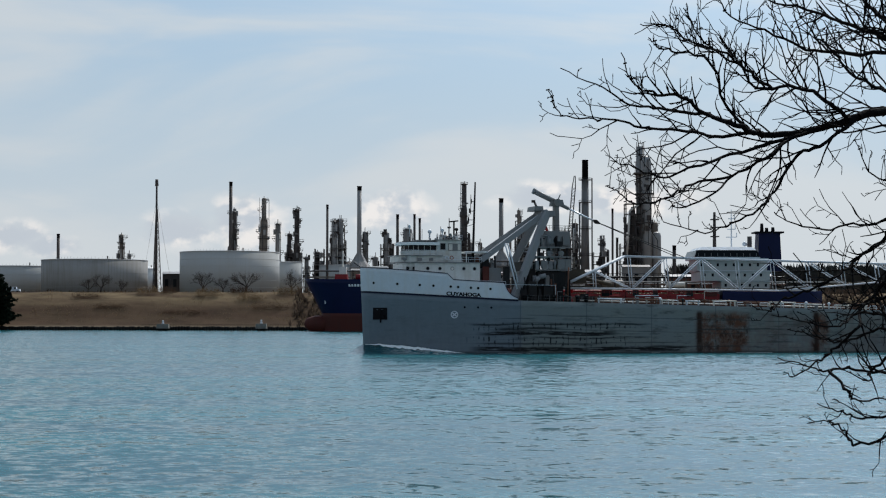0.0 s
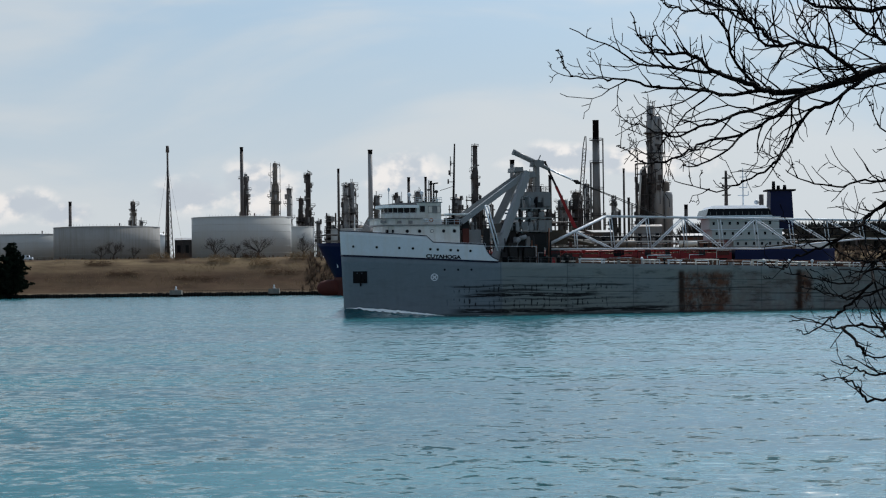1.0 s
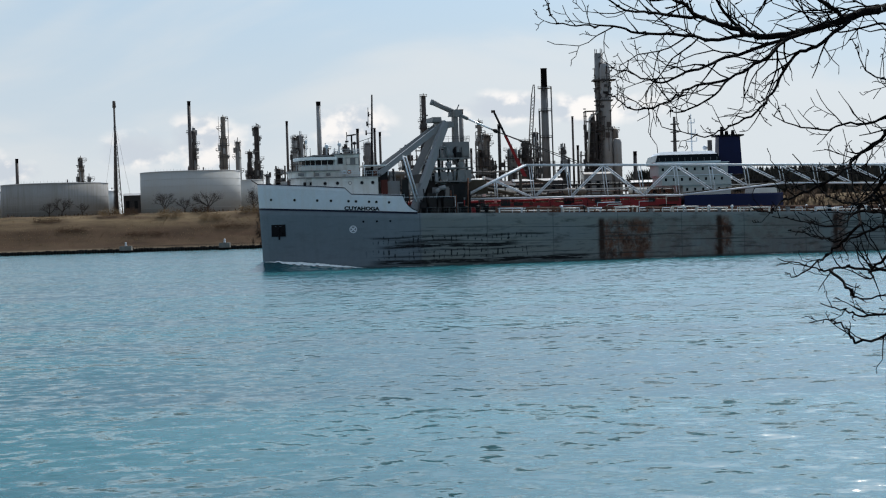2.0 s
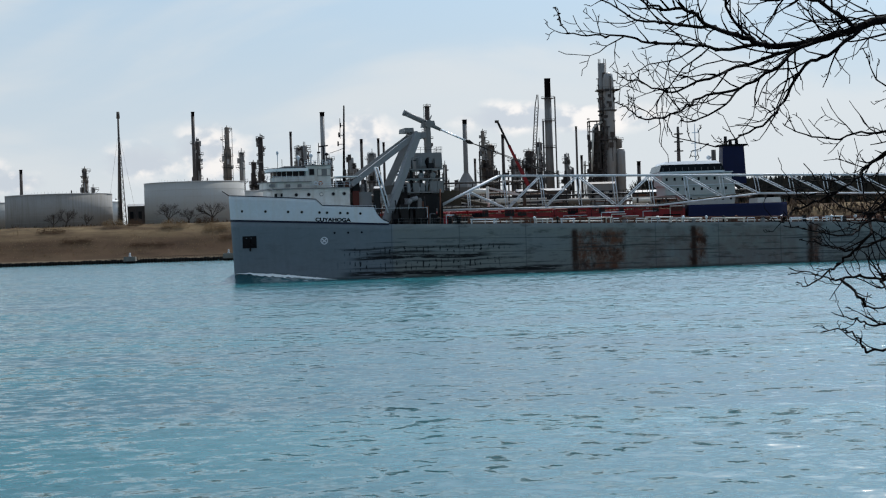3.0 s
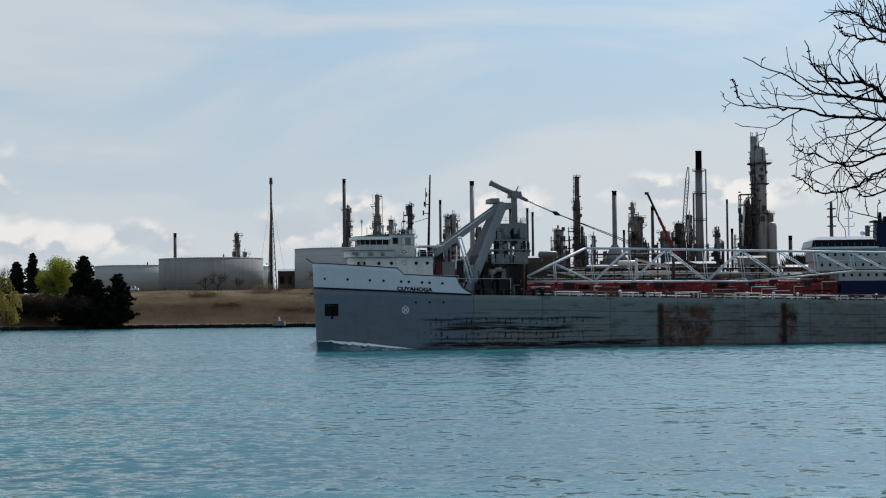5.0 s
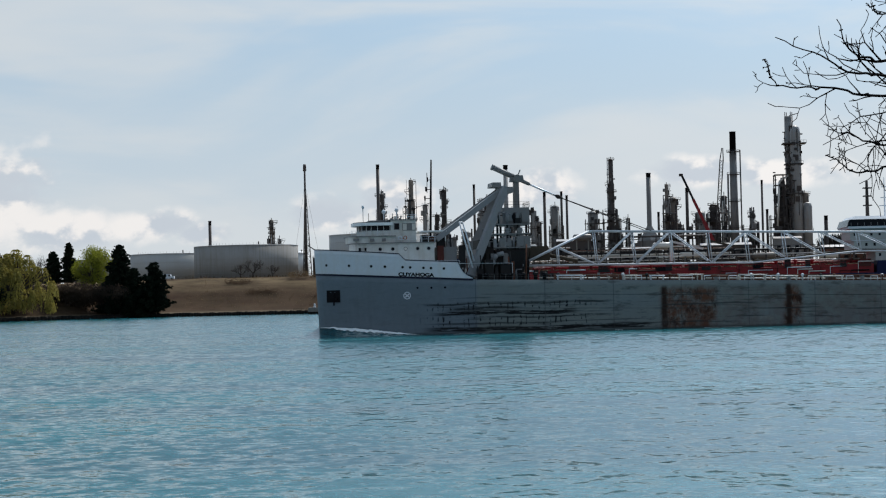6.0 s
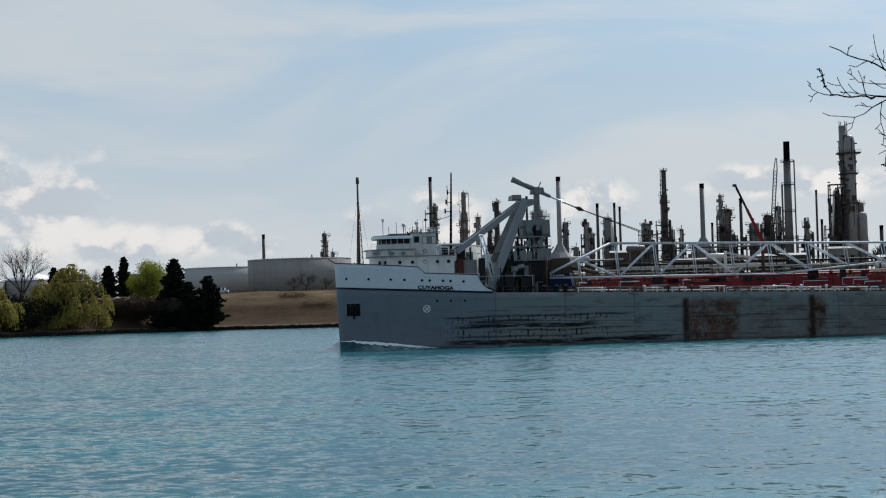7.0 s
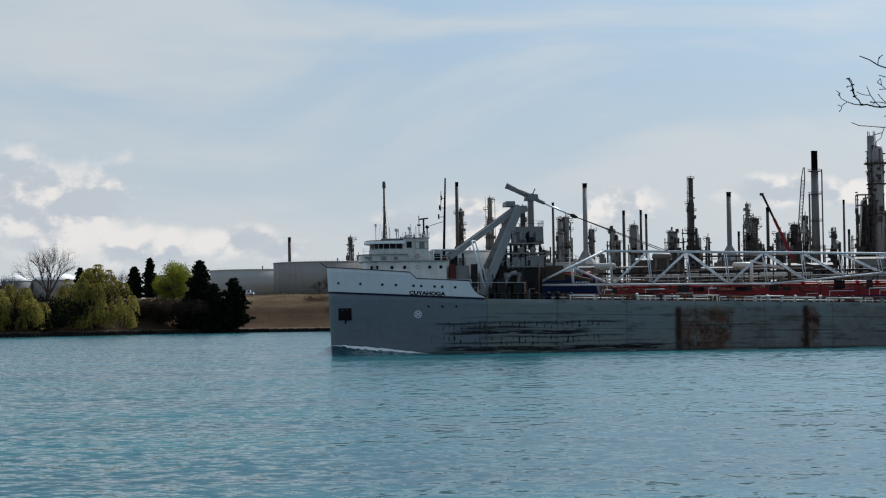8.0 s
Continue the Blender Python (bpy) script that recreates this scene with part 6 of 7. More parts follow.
    for k in range(18):
        x = -20 + 6.8 * k + rn.uniform(-1, 1)
        bm = bmesh.new()
        lathe(bm, [(0.5, 14.6), (0.5, 15.6), (0.9, 15.8), (0.9, 16.3), (0.3, 16.6)], 10, (x, rn.uniform(-11, -8)))
        part("tank_vent", bm, rn.choice(("red", "pale_pipe", "boot_red")), t)
    for x in (30, 44):
        bm = bmesh.new()
        bar(bm, (x, 0, 14.6), (x, 0, 25), 0.7, 10, 0.55)
        beam(bm, (x, 0, 24.5), (x + 12, 0, 21.5), 0.7, 0.8)
        part("hose_crane", bm, "pale_pipe" if x == 30 else "ochre", t)
    # forecastle fittings
    bm = bmesh.new()
    bar(bm, (-38, 0, 19.5), (-38, 0, 30.5), 0.32, 8, 0.2)
    beam(bm, (-39.5, 0, 27), (-36.5, 0, 27), 0.2, 0.25)
    part("foremast", bm, "pale_pipe", t, "cream signal mast")
    bm = bmesh.new()
    box(bm, -41, -36, -3, 3, 19.4, 21.6, 0.2)
    bar(bm, (-33, -3, 20.6), (-30, -3, 20.6), 1.0, 12)
    part("windlass", bm, "red", t)
    bm = bmesh.new()
    box(bm, -39.3, -36.6, -2.2, 2.2, 21.6, 24.4)
    part("mast_house", bm, "pale_pipe", t)
    bm = bmesh.new()
    bar(bm, (-38, 0, 29), (-20, 0, 19.0), 0.08, 5)
    part("forestay", bm, "pale_pipe", t)
    # accommodation aft
    house = None
    for x0, x1, hw, z0, z1 in ((104, 122, 11.5, 15.4, 19.2), (96, 122, 12.5, 19.2, 23.0), (95, 121, 12, 23.0, 27.6)):
        bm = bmesh.new()
        box(bm, x0, x1, -hw, hw, z0, z1)
        house = part("accommodation_deck", bm, "tank", t, "pale accommodation block")
        bm = bmesh.new()
        box(bm, x0 - 0.5, x1 + 0.5, -hw - 0.5, hw + 0.5, z1 - 0.25, z1)
        part("deck_edge", bm, "white", t)
        for k in range(int((x1 - x0) / 3.0)):
            bm = bmesh.new()
            xx = x0 + 1.6 + 3.0 * k
            box(bm, xx - 0.42, xx + 0.42, -hw - 0.05, -hw + 0.1, z0 + 1.6, z0 + 2.7)
            part("window", bm, "glass_dark", house)
    bm = bmesh.new()
    box(bm, 94, 118, -14.5, 14.5, 27.2, 28.0)
    box(bm, 95.2, 116.8, -13.2, 13.2, 30.6, 31.8, 1.3)
    part("bridge", bm, "white", t, "white bridge with rounded roof")
    bm = bmesh.new()
    box(bm, 93.6, 118.0, -14.2, 14.2, 28.0, 30.6, 0.9)
    part("bridge_window", bm, "glass_dark", t, "dark wrap-round bridge windows")
    for k in range(10):
        bm = bmesh.new()
        box(bm, 95 + 2.4 * k, 95.15 + 2.4 * k, -14.1, -13.6, 28.0, 29.4)
        part("mullion", bm, "grey_steel", t)
    bm = bmesh.new()
    lathe(bm, [(0.1, 32.3), (0.9, 32.7), (1.0, 33.4), (0.5, 34.0), (0.1, 34.2)], 12, (114, -4))
    part("radome", bm, "white", t)
    bm = bmesh.new()
    bar(bm, (103.2, 0, 32), (103.2, 0, 45.5), 0.75, 10, 0.5)
    for z in (36, 39.5, 42.5):
        box(bm, 101.8, 104.8, -1.5, 1.5, z, z + 0.4)
    part("signal_mast", bm, "column_dark", t)
    bm = bmesh.new()
    bar(bm, (109.6, 0, 32), (109.6, 0, 46.5), 0.3, 8, 0.15)
    for z, w in ((36, 2.0), (39, 1.5), (43, 1.2)):
        beam(bm, (109.6 - w, 0, z), (109.6 + w, 0, z), 0.25, 0.3)
        bar(bm, (109.6 + w, 0, z), (109.6 + w, 0, z + 1.6), 0.15, 6)
    part("radar_mast", bm, "white", t)
    bm = bmesh.new()
    box(bm, 118.8, 128.0, -4.5, 4.5, 23.0, 37.4, 0.6)
    part("funnel", bm, "blue", t, "dark blue funnel")
    bm = bmesh.new()
    box(bm, 118.0, 128.8, -4.8, 4.8, 37.4, 38.0)
    for x, h in ((121.2, 41.2), (123.0, 39.6), (125.4, 39.8)):
        bar(bm, (x, 0, 38), (x, 0, h), 0.75, 10, 0.6)
    part("funnel_top", bm, "black", t)
    bm = bmesh.new()
    bar(bm, (115.5, -6, 27.6), (115.5, -6, 36), 0.9, 10, 0.9)
    part("ventilator", bm, "column_dark", t)
    bm = bmesh.new()
    box(bm, 131, 140, -9, 9, 15.4, 17.4, 0.3)
    for k in range(14):
        bar(bm, (128 + k, -8 - 0.2 * k, 15.4), (128 + k, -8 - 0.2 * k, 16.6), 0.06, 4)
    part("stern_gear", bm, "pale_pipe", t)


build_tanker()


# ---- far shore: piling, dolphins, trees ----
def build_shore():
    wall = tagged(new("quay_wall"), "low dark timber-faced river wall", "river wall", kind="structure")
    rnd = random.Random(5)
    xs = [-330 + 6.0 * k for k in range(80)]
    me_cache = []
    for v in range(4):
        bm = bmesh.new()
        for k in range(6):
            bar(bm, (-2.7 + k * 1.08, 0, -2.0), (-2.7 + k * 1.08, 0, 1.45 + rnd.uniform(-0.12, 0.16)), 0.56, 8)
        box(bm, -3, 3, -0.55, -0.35, 0.55, 0.9)
        me = bpy.data.meshes.new("piling")
        bm.to_mesh(me)
        bm.free()
        me.materials.append(MAT["timber"])
        me_cache.append(me)
    for x in xs:
        y0, y1 = shore(x - 3), shore(x + 3)
        ob = new("piling", rnd.choice(me_cache))
        ob.parent = wall
        ob.matrix_basis = pose(x, (y0 + y1) / 2, 0, 0, 0, math.degrees(math.atan2(y1 - y0, 6))) @ Matrix.Diagonal((math.hypot(6, y1 - y0) / 6 * 1.02, 1, 1, 1))
    bm = bmesh.new()
    for a, b in zip(xs, xs[1:]):
        beam(bm, (a - 3, shore(a - 3) + 1.1, 0.85), (b - 3, shore(b - 3) + 1.1, 0.85), 1.3, 0.35)
    part("coping", bm, "concrete", wall, "pale concrete coping")
    for x, y, w, h in ((-107.0, 692, 4.6, 2.6), (-69.3, 691, 4.2, 2.8)):
        d = thing("mooring_dolphin", "concrete mooring dolphin with a pale lamp on top", "mooring dolphin", (x, y, 0), 0, "mooring dolphins")
        for px in (-1.4, 0, 1.4):
            for py in (-1.2, 1.2):
                bm = bmesh.new()
                bar(bm, (px, py, -6), (px * 0.9, py * 0.9, 1.2), 0.35, 8)
                part("pile", bm, "timber", d)
        bm = bmesh.new()
        box(bm, -w / 2, w / 2, -2, 2, 0.9, h, 0.15)
        part("cap", bm, "concrete", d)
        bm = bmesh.new()
        lathe(bm, [(0.5, h), (0.45, h + 0.5), (0.2, h + 0.6), (0.35, h + 0.9), (0.35, h + 1.3), (0.1, h + 1.5)], 10)
        part("lamp", bm, "white", d)
        bm = bmesh.new()
        beam(bm, (0, 2, h - 0.4), (0, shore(x) - y + 1, 1.3), 0.9, 0.25)
        part("catwalk", bm, "dark_steel", d)
    bm = bmesh.new()
    for k in range(60):
        x = -118 + 1.05 * k
        bar(bm, (x, shore(x) + 3.2, 0.9), (x, shore(x) + 3.2, 2.3), 0.05, 4)
    bar(bm, (-118, 708.2, 2.25), (-55, 708.2, 2.25), 0.06, 4)
    bar(bm, (-118, 708.2, 1.7), (-55, 708.2, 1.7), 0.06, 4)
    solo("quay_railing", bm, "dark_steel", "thin dark railing along the river wall", "railing")


def white_van(x, y):
    z = ground_height(x, y)
    v = thing("parked_van", "white van parked on the bank top", "van", (x, y, z))
    bm = bmesh.new()
    box(bm, -3.0, 1.6, -1.0, 1.0, 0.5, 2.3, 0.12)
    box(bm, 1.5, 3.0, -0.98, 0.98, 0.5, 1.4, 0.1)
    part("body", bm, "white", v)
    bm = bmesh.new()
    box(bm, 0.6, 1.5, -1.02, 1.02, 1.45, 2.05)
    part("window", bm, "glass_dark", v)
    for px in (-1.9, 2.0):
        for py in (-0.95, 0.95):
            bm = bmesh.new()
            bar(bm, (px, py - 0.12, 0.36), (px, py + 0.12, 0.36), 0.36, 12)
            part("wheel", bm, "black", v)


def twig_tree(bm, p, d, length, r, depth, rnd, spread=0.55, droop=0.0, sides=4):
    """A crooked tapering limb that forks again and again."""
    p, d = Vector(p), Vector(d).normalized()
    seg = 3 if depth > 1 else 2
    for k in range(seg):
        d = (d + Vector((rnd.gauss(0, 0.14), rnd.gauss(0, 0.14), rnd.gauss(0.03, 0.1) - droop))).normalized()
        q = p + d * (length / seg)
        r2 = r * (0.86 if k < seg - 1 else 0.72)
        bar(bm, p, q, r, sides, r2, caps=False)
        p, r = q, r2
        if depth > 0 and (k > 0 or depth < 3):
            side = d.orthogonal().normalized()
            side.rotate(Matrix.Rotation(rnd.uniform(0, math.tau), 3, d))
            twig_tree(bm, p, d + side * rnd.uniform(spread * 0.7, spread * 1.5), length * rnd.uniform(0.55, 0.8), r * 0.68, depth - 1, rnd, spread, droop, sides)
    if depth > 0:
        for _ in range(2):
            side = d.orthogonal().normalized()
            side.rotate(Matrix.Rotation(rnd.uniform(0, math.tau), 3, d))
            twig_tree(bm, p, d + side * rnd.uniform(spread * 0.4, spread), length * rnd.uniform(0.6, 0.85), r * 0.75, depth - 1, rnd, spread, droop, sides)


def bare_tree(x, y, h, w, seed, label):
    rnd = random.Random(seed)
    t = thing("bare_tree", label, "tree", (x, y, ground_height(x, y) - 0.2), 0, "leafless trees")
    bm = bmesh.new()
    bar(bm, (0, 0, 0), (0.1, 0, h * 0.24), 0.045 * h, 8, 0.032 * h)
    part("trunk", bm, "far_bark", t)
    bm = bmesh.new()
    for k in range(5):
        a = k * math.tau / 5 + rnd.uniform(-0.4, 0.4)
        tilt = w / h * rnd.uniform(0.5, 1.3)
        twig_tree(bm, (0.1, 0, h * (0.19 + 0.012 * k)), (math.cos(a) * tilt, math.sin(a) * tilt, 1.0), h * 0.27, (0.018 if h > 12 else 0.026) * h, 4, rnd, 0.5, 0.0, 3)
    part("crown", bm, "far_bark", t, "fine bare twigs")


def leaf_crown(bm, lobes, count, size, rnd):
    """Many small leaf tufts spread through the outer part of rounded lobes."""
    vol = [a * b * c for _, (a, b, c) in lobes]
    tot = sum(vol)
    for (cx, cy, cz), (a, b, c) in lobes:
        n = int(count * a * b * c / tot)
        for _ in range(n):
            v = Vector((rnd.gauss(0, 1), rnd.gauss(0, 1), rnd.gauss(0, 1))).normalized()
            bump = 1 + 0.28 * noise.noise(v * 2.3 + Vector((cx, cy, cz)))
            k = rnd.uniform(0.35, 1.0) ** 0.45 * bump
            p = Vector((cx + v.x * a * k + rnd.gauss(0, 0.5), cy + v.y * b * k, cz + v.z * c * k + rnd.gauss(0, 0.6)))
            s = size * rnd.uniform(0.5, 1.4)
            m = Euler((rnd.uniform(-0.9, 0.9), rnd.uniform(-0.9, 0.9), rnd.uniform(0, 6.28))).to_matrix()
            for j in range(2):
                u = m @ Vector((s * 0.5, 0, 0)) if j == 0 else m @ Vector((0, s * 0.5, 0))
                w = m @ Vector((0, 0, s * 0.5))
                bm.faces.new([bm.verts.new(q) for q in (p - u * 0.5 + w * 0.3, p + u * 0.1 + w, p + u + w * 0.1, p + u * 0.2 - w)])


def willow_crown(bm, reach, h, clumps, strands, rnd):
    """Arching sprays that spring from a dome of limb ends and hang in leafy strands."""
    for c in range(clumps):
        a, u = rnd.uniform(0, math.tau), rnd.uniform(0.0, 1.0) ** 0.55
        top = h * (0.97 - 0.42 * u ** 2.4) * rnd.uniform(0.74, 1.04)
        tip = Vector((math.cos(a) * reach * u * 0.86, math.sin(a) * reach * u * 0.7, top if rnd.random() < 0.52 else rnd.uniform(0.2, 0.9) * top))
        size = rnd.uniform(1.4, 4.2)
        for s in range(strands):
            b = rnd.uniform(0, math.tau)
            out = Vector((math.cos(b), math.sin(b), 0)) * size * rnd.uniform(0.3, 1.0) + Vector((math.cos(a), math.sin(a), 0)) * 0.8 * u
            fall = min(tip.z - 0.5, rnd.uniform(1.5, 5.0) * (0.7 + 0.8 * u))
            m = 7
            for k in range(m):
                f = (k + rnd.random()) / m
                p = tip + out * (1 - (1 - f) ** 2) + Vector((0, 0, 0.55 * size * 0.5 * math.sin(math.pi * min(1, f * 1.6)) - fall * f ** 1.6))
                w = rnd.uniform(0.14, 0.30)
                ln = rnd.uniform(0.5, 1.0)
                r = rnd.uniform(0, math.tau)
                x = Vector((math.cos(r) * w, math.sin(r) * w, rnd.uniform(-0.12, 0.12)))
                dn = Vector((out.x * 0.08, out.y * 0.08, -ln * (0.35 + 0.65 * f)))
                bm.faces.new([bm.verts.new(q) for q in (p - x, p + x, p + x * 0.7 + dn, p - x * 0.5 + dn * 0.8)])


def willow_lobes(seed, reach, h, n):
    """Small hanging masses ranged round and down a dome."""
    rnd = random.Random(seed * 101)
    out = []
    for k in range(n):
        a = rnd.uniform(0, math.tau)
        u = rnd.uniform(0.05, 1.0) ** 0.6
        top = h * (0.94 - 0.36 * u ** 2.2)
        z = rnd.uniform(h * 0.14, top - 2) if rnd.random() < 0.6 else top - 2
        s = rnd.uniform(2.6, 5.2)
        out.append(((math.cos(a) * reach * u, math.sin(a) * reach * 0.6 * u, z), (s, s * 0.9, s * rnd.uniform(0.8, 1.4))))
    return out


def round_lobes(seed, rx, rz, top, n):
    """Leaf masses gathered under a round head."""
    rnd = random.Random(seed * 57)
    out = []
    for k in range(n):
        a, c = rnd.uniform(0, math.tau), rnd.uniform(-0.75, 1.0)
        q = math.sqrt(1 - c * c) * rnd.uniform(0.55, 1.0)
        s = rnd.uniform(2.2, 4.0)
        out.append(((math.cos(a) * rx * q * 0.82, math.sin(a) * rx * q * 0.82, top - rz - s * 0.6 + c * rz * 0.85), (s, s, s * 0.85)))
    return out


def leafy_tree(name, x, y, h, lobes, mat, seed, label, count, size, hang=0.0, trunks=1):
    rnd = random.Random(seed)
    t = thing(name, label, "tree", (x, y, ground_height(x, y) - 0.2))
    bm = bmesh.new()
    for k in range(trunks):
        ox = (k - (trunks - 1) / 2) * 1.2
        bar(bm, (ox, 0, 0), (ox * 2.2, 0, h * 0.45), 0.016 * h, 8, 0.010 * h)
    part("trunk", bm, "far_bark", t)
    for c, s in lobes:
        bm = bmesh.new()
        a, b = Vector((0, 0, h * 0.3)), Vector(c)
        bar(bm, a, a.lerp(b, 0.55) + Vector((0, 0, h * 0.05)), 0.014 * h, 6, 0.009 * h)
        bar(bm, a.lerp(b, 0.55) + Vector((0, 0, h * 0.05)), b + Vector((0, 0, s[2] * 0.5)), 0.009 * h, 6, 0.003 * h)
        for _ in range(4):
            e = b + Vector((rnd.uniform(-1, 1) * s[0], rnd.uniform(-1, 1) * s[1], rnd.uniform(-0.3, 0.9) * s[2])) * 0.75
            bar(bm, a.lerp(b, 0.7), e, 0.006 * h, 5, 0.002 * h)
        part("limb", bm, "far_bark", t)
    bm = bmesh.new()
    if hang:
        willow_crown(bm, size, h, len(lobes) * 2, count, rnd)
    else:
        leaf_crown(bm, lobes, count, size, rnd)
    part("crown", bm, mat, t)


def pine_tree(x, y, h, w, seed, label, ragged=0.25):
    rnd = random.Random(seed)
    t = thing("pine_tree", label, "tree", (x, y, ground_height(x, y) - 0.2), rnd.uniform(0, 90), "dark conifers")
    bm = bmesh.new()
    bar(bm, (0, 0, 0), (0, 0, h * 0.97), 0.022 * h, 8, 0.004 * h)
    part("trunk", bm, "far_bark", t)
    bm = bmesh.new()
    z = h * 0.08
    while z < h:
        f = 1 - (z / h) ** 1.4
        n = 7
        for k in range(n):
            a = k * math.tau / n + rnd.uniform(-0.4, 0.4)
            L = w / 2 * (0.10 + 0.95 * f ** 0.8) * rnd.uniform(1 - ragged * 1.6, 1 + ragged)
            for j in range(int(8 + L * 7)):
                u = rnd.uniform(0.15, 1.0)
                p = Vector((math.cos(a) * L * u, math.sin(a) * L * u, z + 0.18 * L * u + rnd.gauss(0, 0.28))) + Vector((rnd.gauss(0, 0.3), rnd.gauss(0, 0.3), 0))
                s = rnd.uniform(0.45, 1.0)
                m = Euler((rnd.uniform(-0.7, 0.7), rnd.uniform(-0.7, 0.7), rnd.uniform(0, 6.28))).to_matrix()
                bm.faces.new([bm.verts.new(p + m @ Vector(q) * s) for q in ((-0.6, -0.3, 0), (0.5, -0.5, 0.1), (0.8, 0.4, -0.1), (-0.4, 0.5, 0.15))])
                bm.faces.new([bm.verts.new(p + m @ Vector(q) * s) for q in ((-0.5, 0, -0.4), (0.6, 0.1, -0.3), (0.5, 0, 0.5), (-0.6, -0.1, 0.3))])
        z += h * 0.045
    part("crown", bm, "pine", t, "dark needle foliage")


def scrub_band(name, x0, x1, y0, y1, h0, h1, count, mat, seed, label, category, dens=3, blade=1.0):
    """Low tangle of stems and tufts that nobody could count."""
    rnd = random.Random(seed)
    bm = bmesh.new()
    for _ in range(count):
        x, y = rnd.uniform(x0, x1), rnd.uniform(y0, y1)
        if noise.noise(Vector((x * 0.06, y * 0.1, seed))) < rnd.uniform(-0.5, 0.3):
            continue
        z = ground_height(x, y) - 0.1
        h = rnd.uniform(h0, h1)
        for j in range(dens):
            a = rnd.uniform(0, math.tau)
            d = Vector((math.cos(a) * rnd.uniform(0.1, 0.6), math.sin(a) * rnd.uniform(0.1, 0.6), 1)) * h
            w = Vector((-math.sin(a), math.cos(a), 0)) * h * 0.12 * blade
            p = Vector((x, y, z))
            m = p + d * 0.55
            bm.faces.new([bm.verts.new(q) for q in (p - w * 0.4, p + w * 0.4, m + w, p + d, m - w)])
    return solo(name, bm, mat, label, category, kind="stuff")


build_shore()
white_van(-178.5, 751)
leafy_tree("willow_tree", -221.5, 677, 24.5, willow_lobes(3, 15.5, 24, 44), "willow", 3,
           "large yellow-green weeping willow at the water's edge", 40, 19.5, 0.7, 2)
leafy_tree("willow_tree", -244.5, 653, 18.0, willow_lobes(4, 11.0, 17.5, 30), "willow", 4,
           "smaller yellow-green willow with hanging sprays", 36, 13.0, 0.7)
leafy_tree("leafing_tree", -199.5, 712, 22, round_lobes(5, 9.8, 8.4, 22.8, 34), "maple", 5,
           "round tree in fresh bright spring leaf", 9000, 0.45)
pine_tree(-187.0, 706, 27.5, 15.5, 6, "tall dark conifer on the bank slope")
pine_tree(-181.0, 704, 25.5, 15.5, 7, "dark ragged conifer on the bank slope", 0.35)
pine_tree(-173.5, 706.5, 20.5, 14.5, 8, "dark bushy conifer low on the bank", 0.35)
pine_tree(-190.5, 703, 15.0, 11, 18, "dark bushy conifer low on the bank", 0.35)
pine_tree(-231.0, 762, 14.5, 8.5, 9, "small dark conifer on the bank top")
pine_tree(-224.0, 762, 17.5, 7.5, 10, "small slender dark conifer on the bank top", 0.4)
pine_tree(-248.5, 742, 15, 8, 11, "dark conifer behind the willow")
pine_tree(-290.0, 700, 15, 9, 12, "dark conifer at the far end of the trees", 0.4)
for k, (x, w, h, s) in enumerate(((-271.0, 18, 29, 41), (-290.0, 8, 17, 48), (-238.0, 9, 15, 49))):
    bare_tree(x, 765, h, w, s, "tall leafless grey tree on the bank top")
for x, w, h, s in ((-144.5, 14, 9.5, 42), (-101.6, 11, 10.0, 43), (-83.3, 15, 11.0, 44), (-64.0, 12, 10.0, 45), (-136, 7, 6, 46), (-93, 7, 7.0, 47), (-150, 8, 7.0, 51)):
    bare_tree(x * 0.985, 753, h, w, s, "low leafless tree before the oil tanks")
leafy_tree("dark_shrub", -203, 702, 9, [((0, 0, 4), (13, 4, 3.5)), ((8, 0, 3.4), (10, 4, 3)), ((-12, 0, 4.5), (9, 4, 4))], "scrub", 13, "dark leafless thicket under the trees", 5200, 0.6)
leafy_tree("dark_shrub", -238, 664, 12, [((0, 0, 6), (10, 5, 5)), ((-10, 0, 7), (9, 5, 6)), ((9, 2, 5), (10, 5, 4))], "pine", 14, "dark green shrubs between the willows", 5200, 0.6)
leafy_tree("dark_shrub", -216, 694, 7, [((0, 0, 3), (16, 4, 3)), ((14, 2, 3.4), (12, 4, 3.2)), ((-14, -6, 3), (12, 4, 3)), ((26, 4, 3), (9, 3, 2.6))], "scrub", 16, "dark brown brush along the shaded bank", 9000, 0.55)
leafy_tree("dark_shrub", -238, 659, 8, [((0, 0, 3), (13, 4, 3.4)), ((-12, -4, 3), (10, 4, 3))], "pine", 17, "dark brush below the willows", 6000, 0.55)
leafy_tree("dark_shrub", -279, 648, 12, [((0, 0, 6), (8, 5, 6)), ((7, 0, 4), (7, 5, 4)), ((-10, 0, 8), (9, 6, 8))], "pine", 15, "dark green shrubs beside the willow", 4200, 0.6)
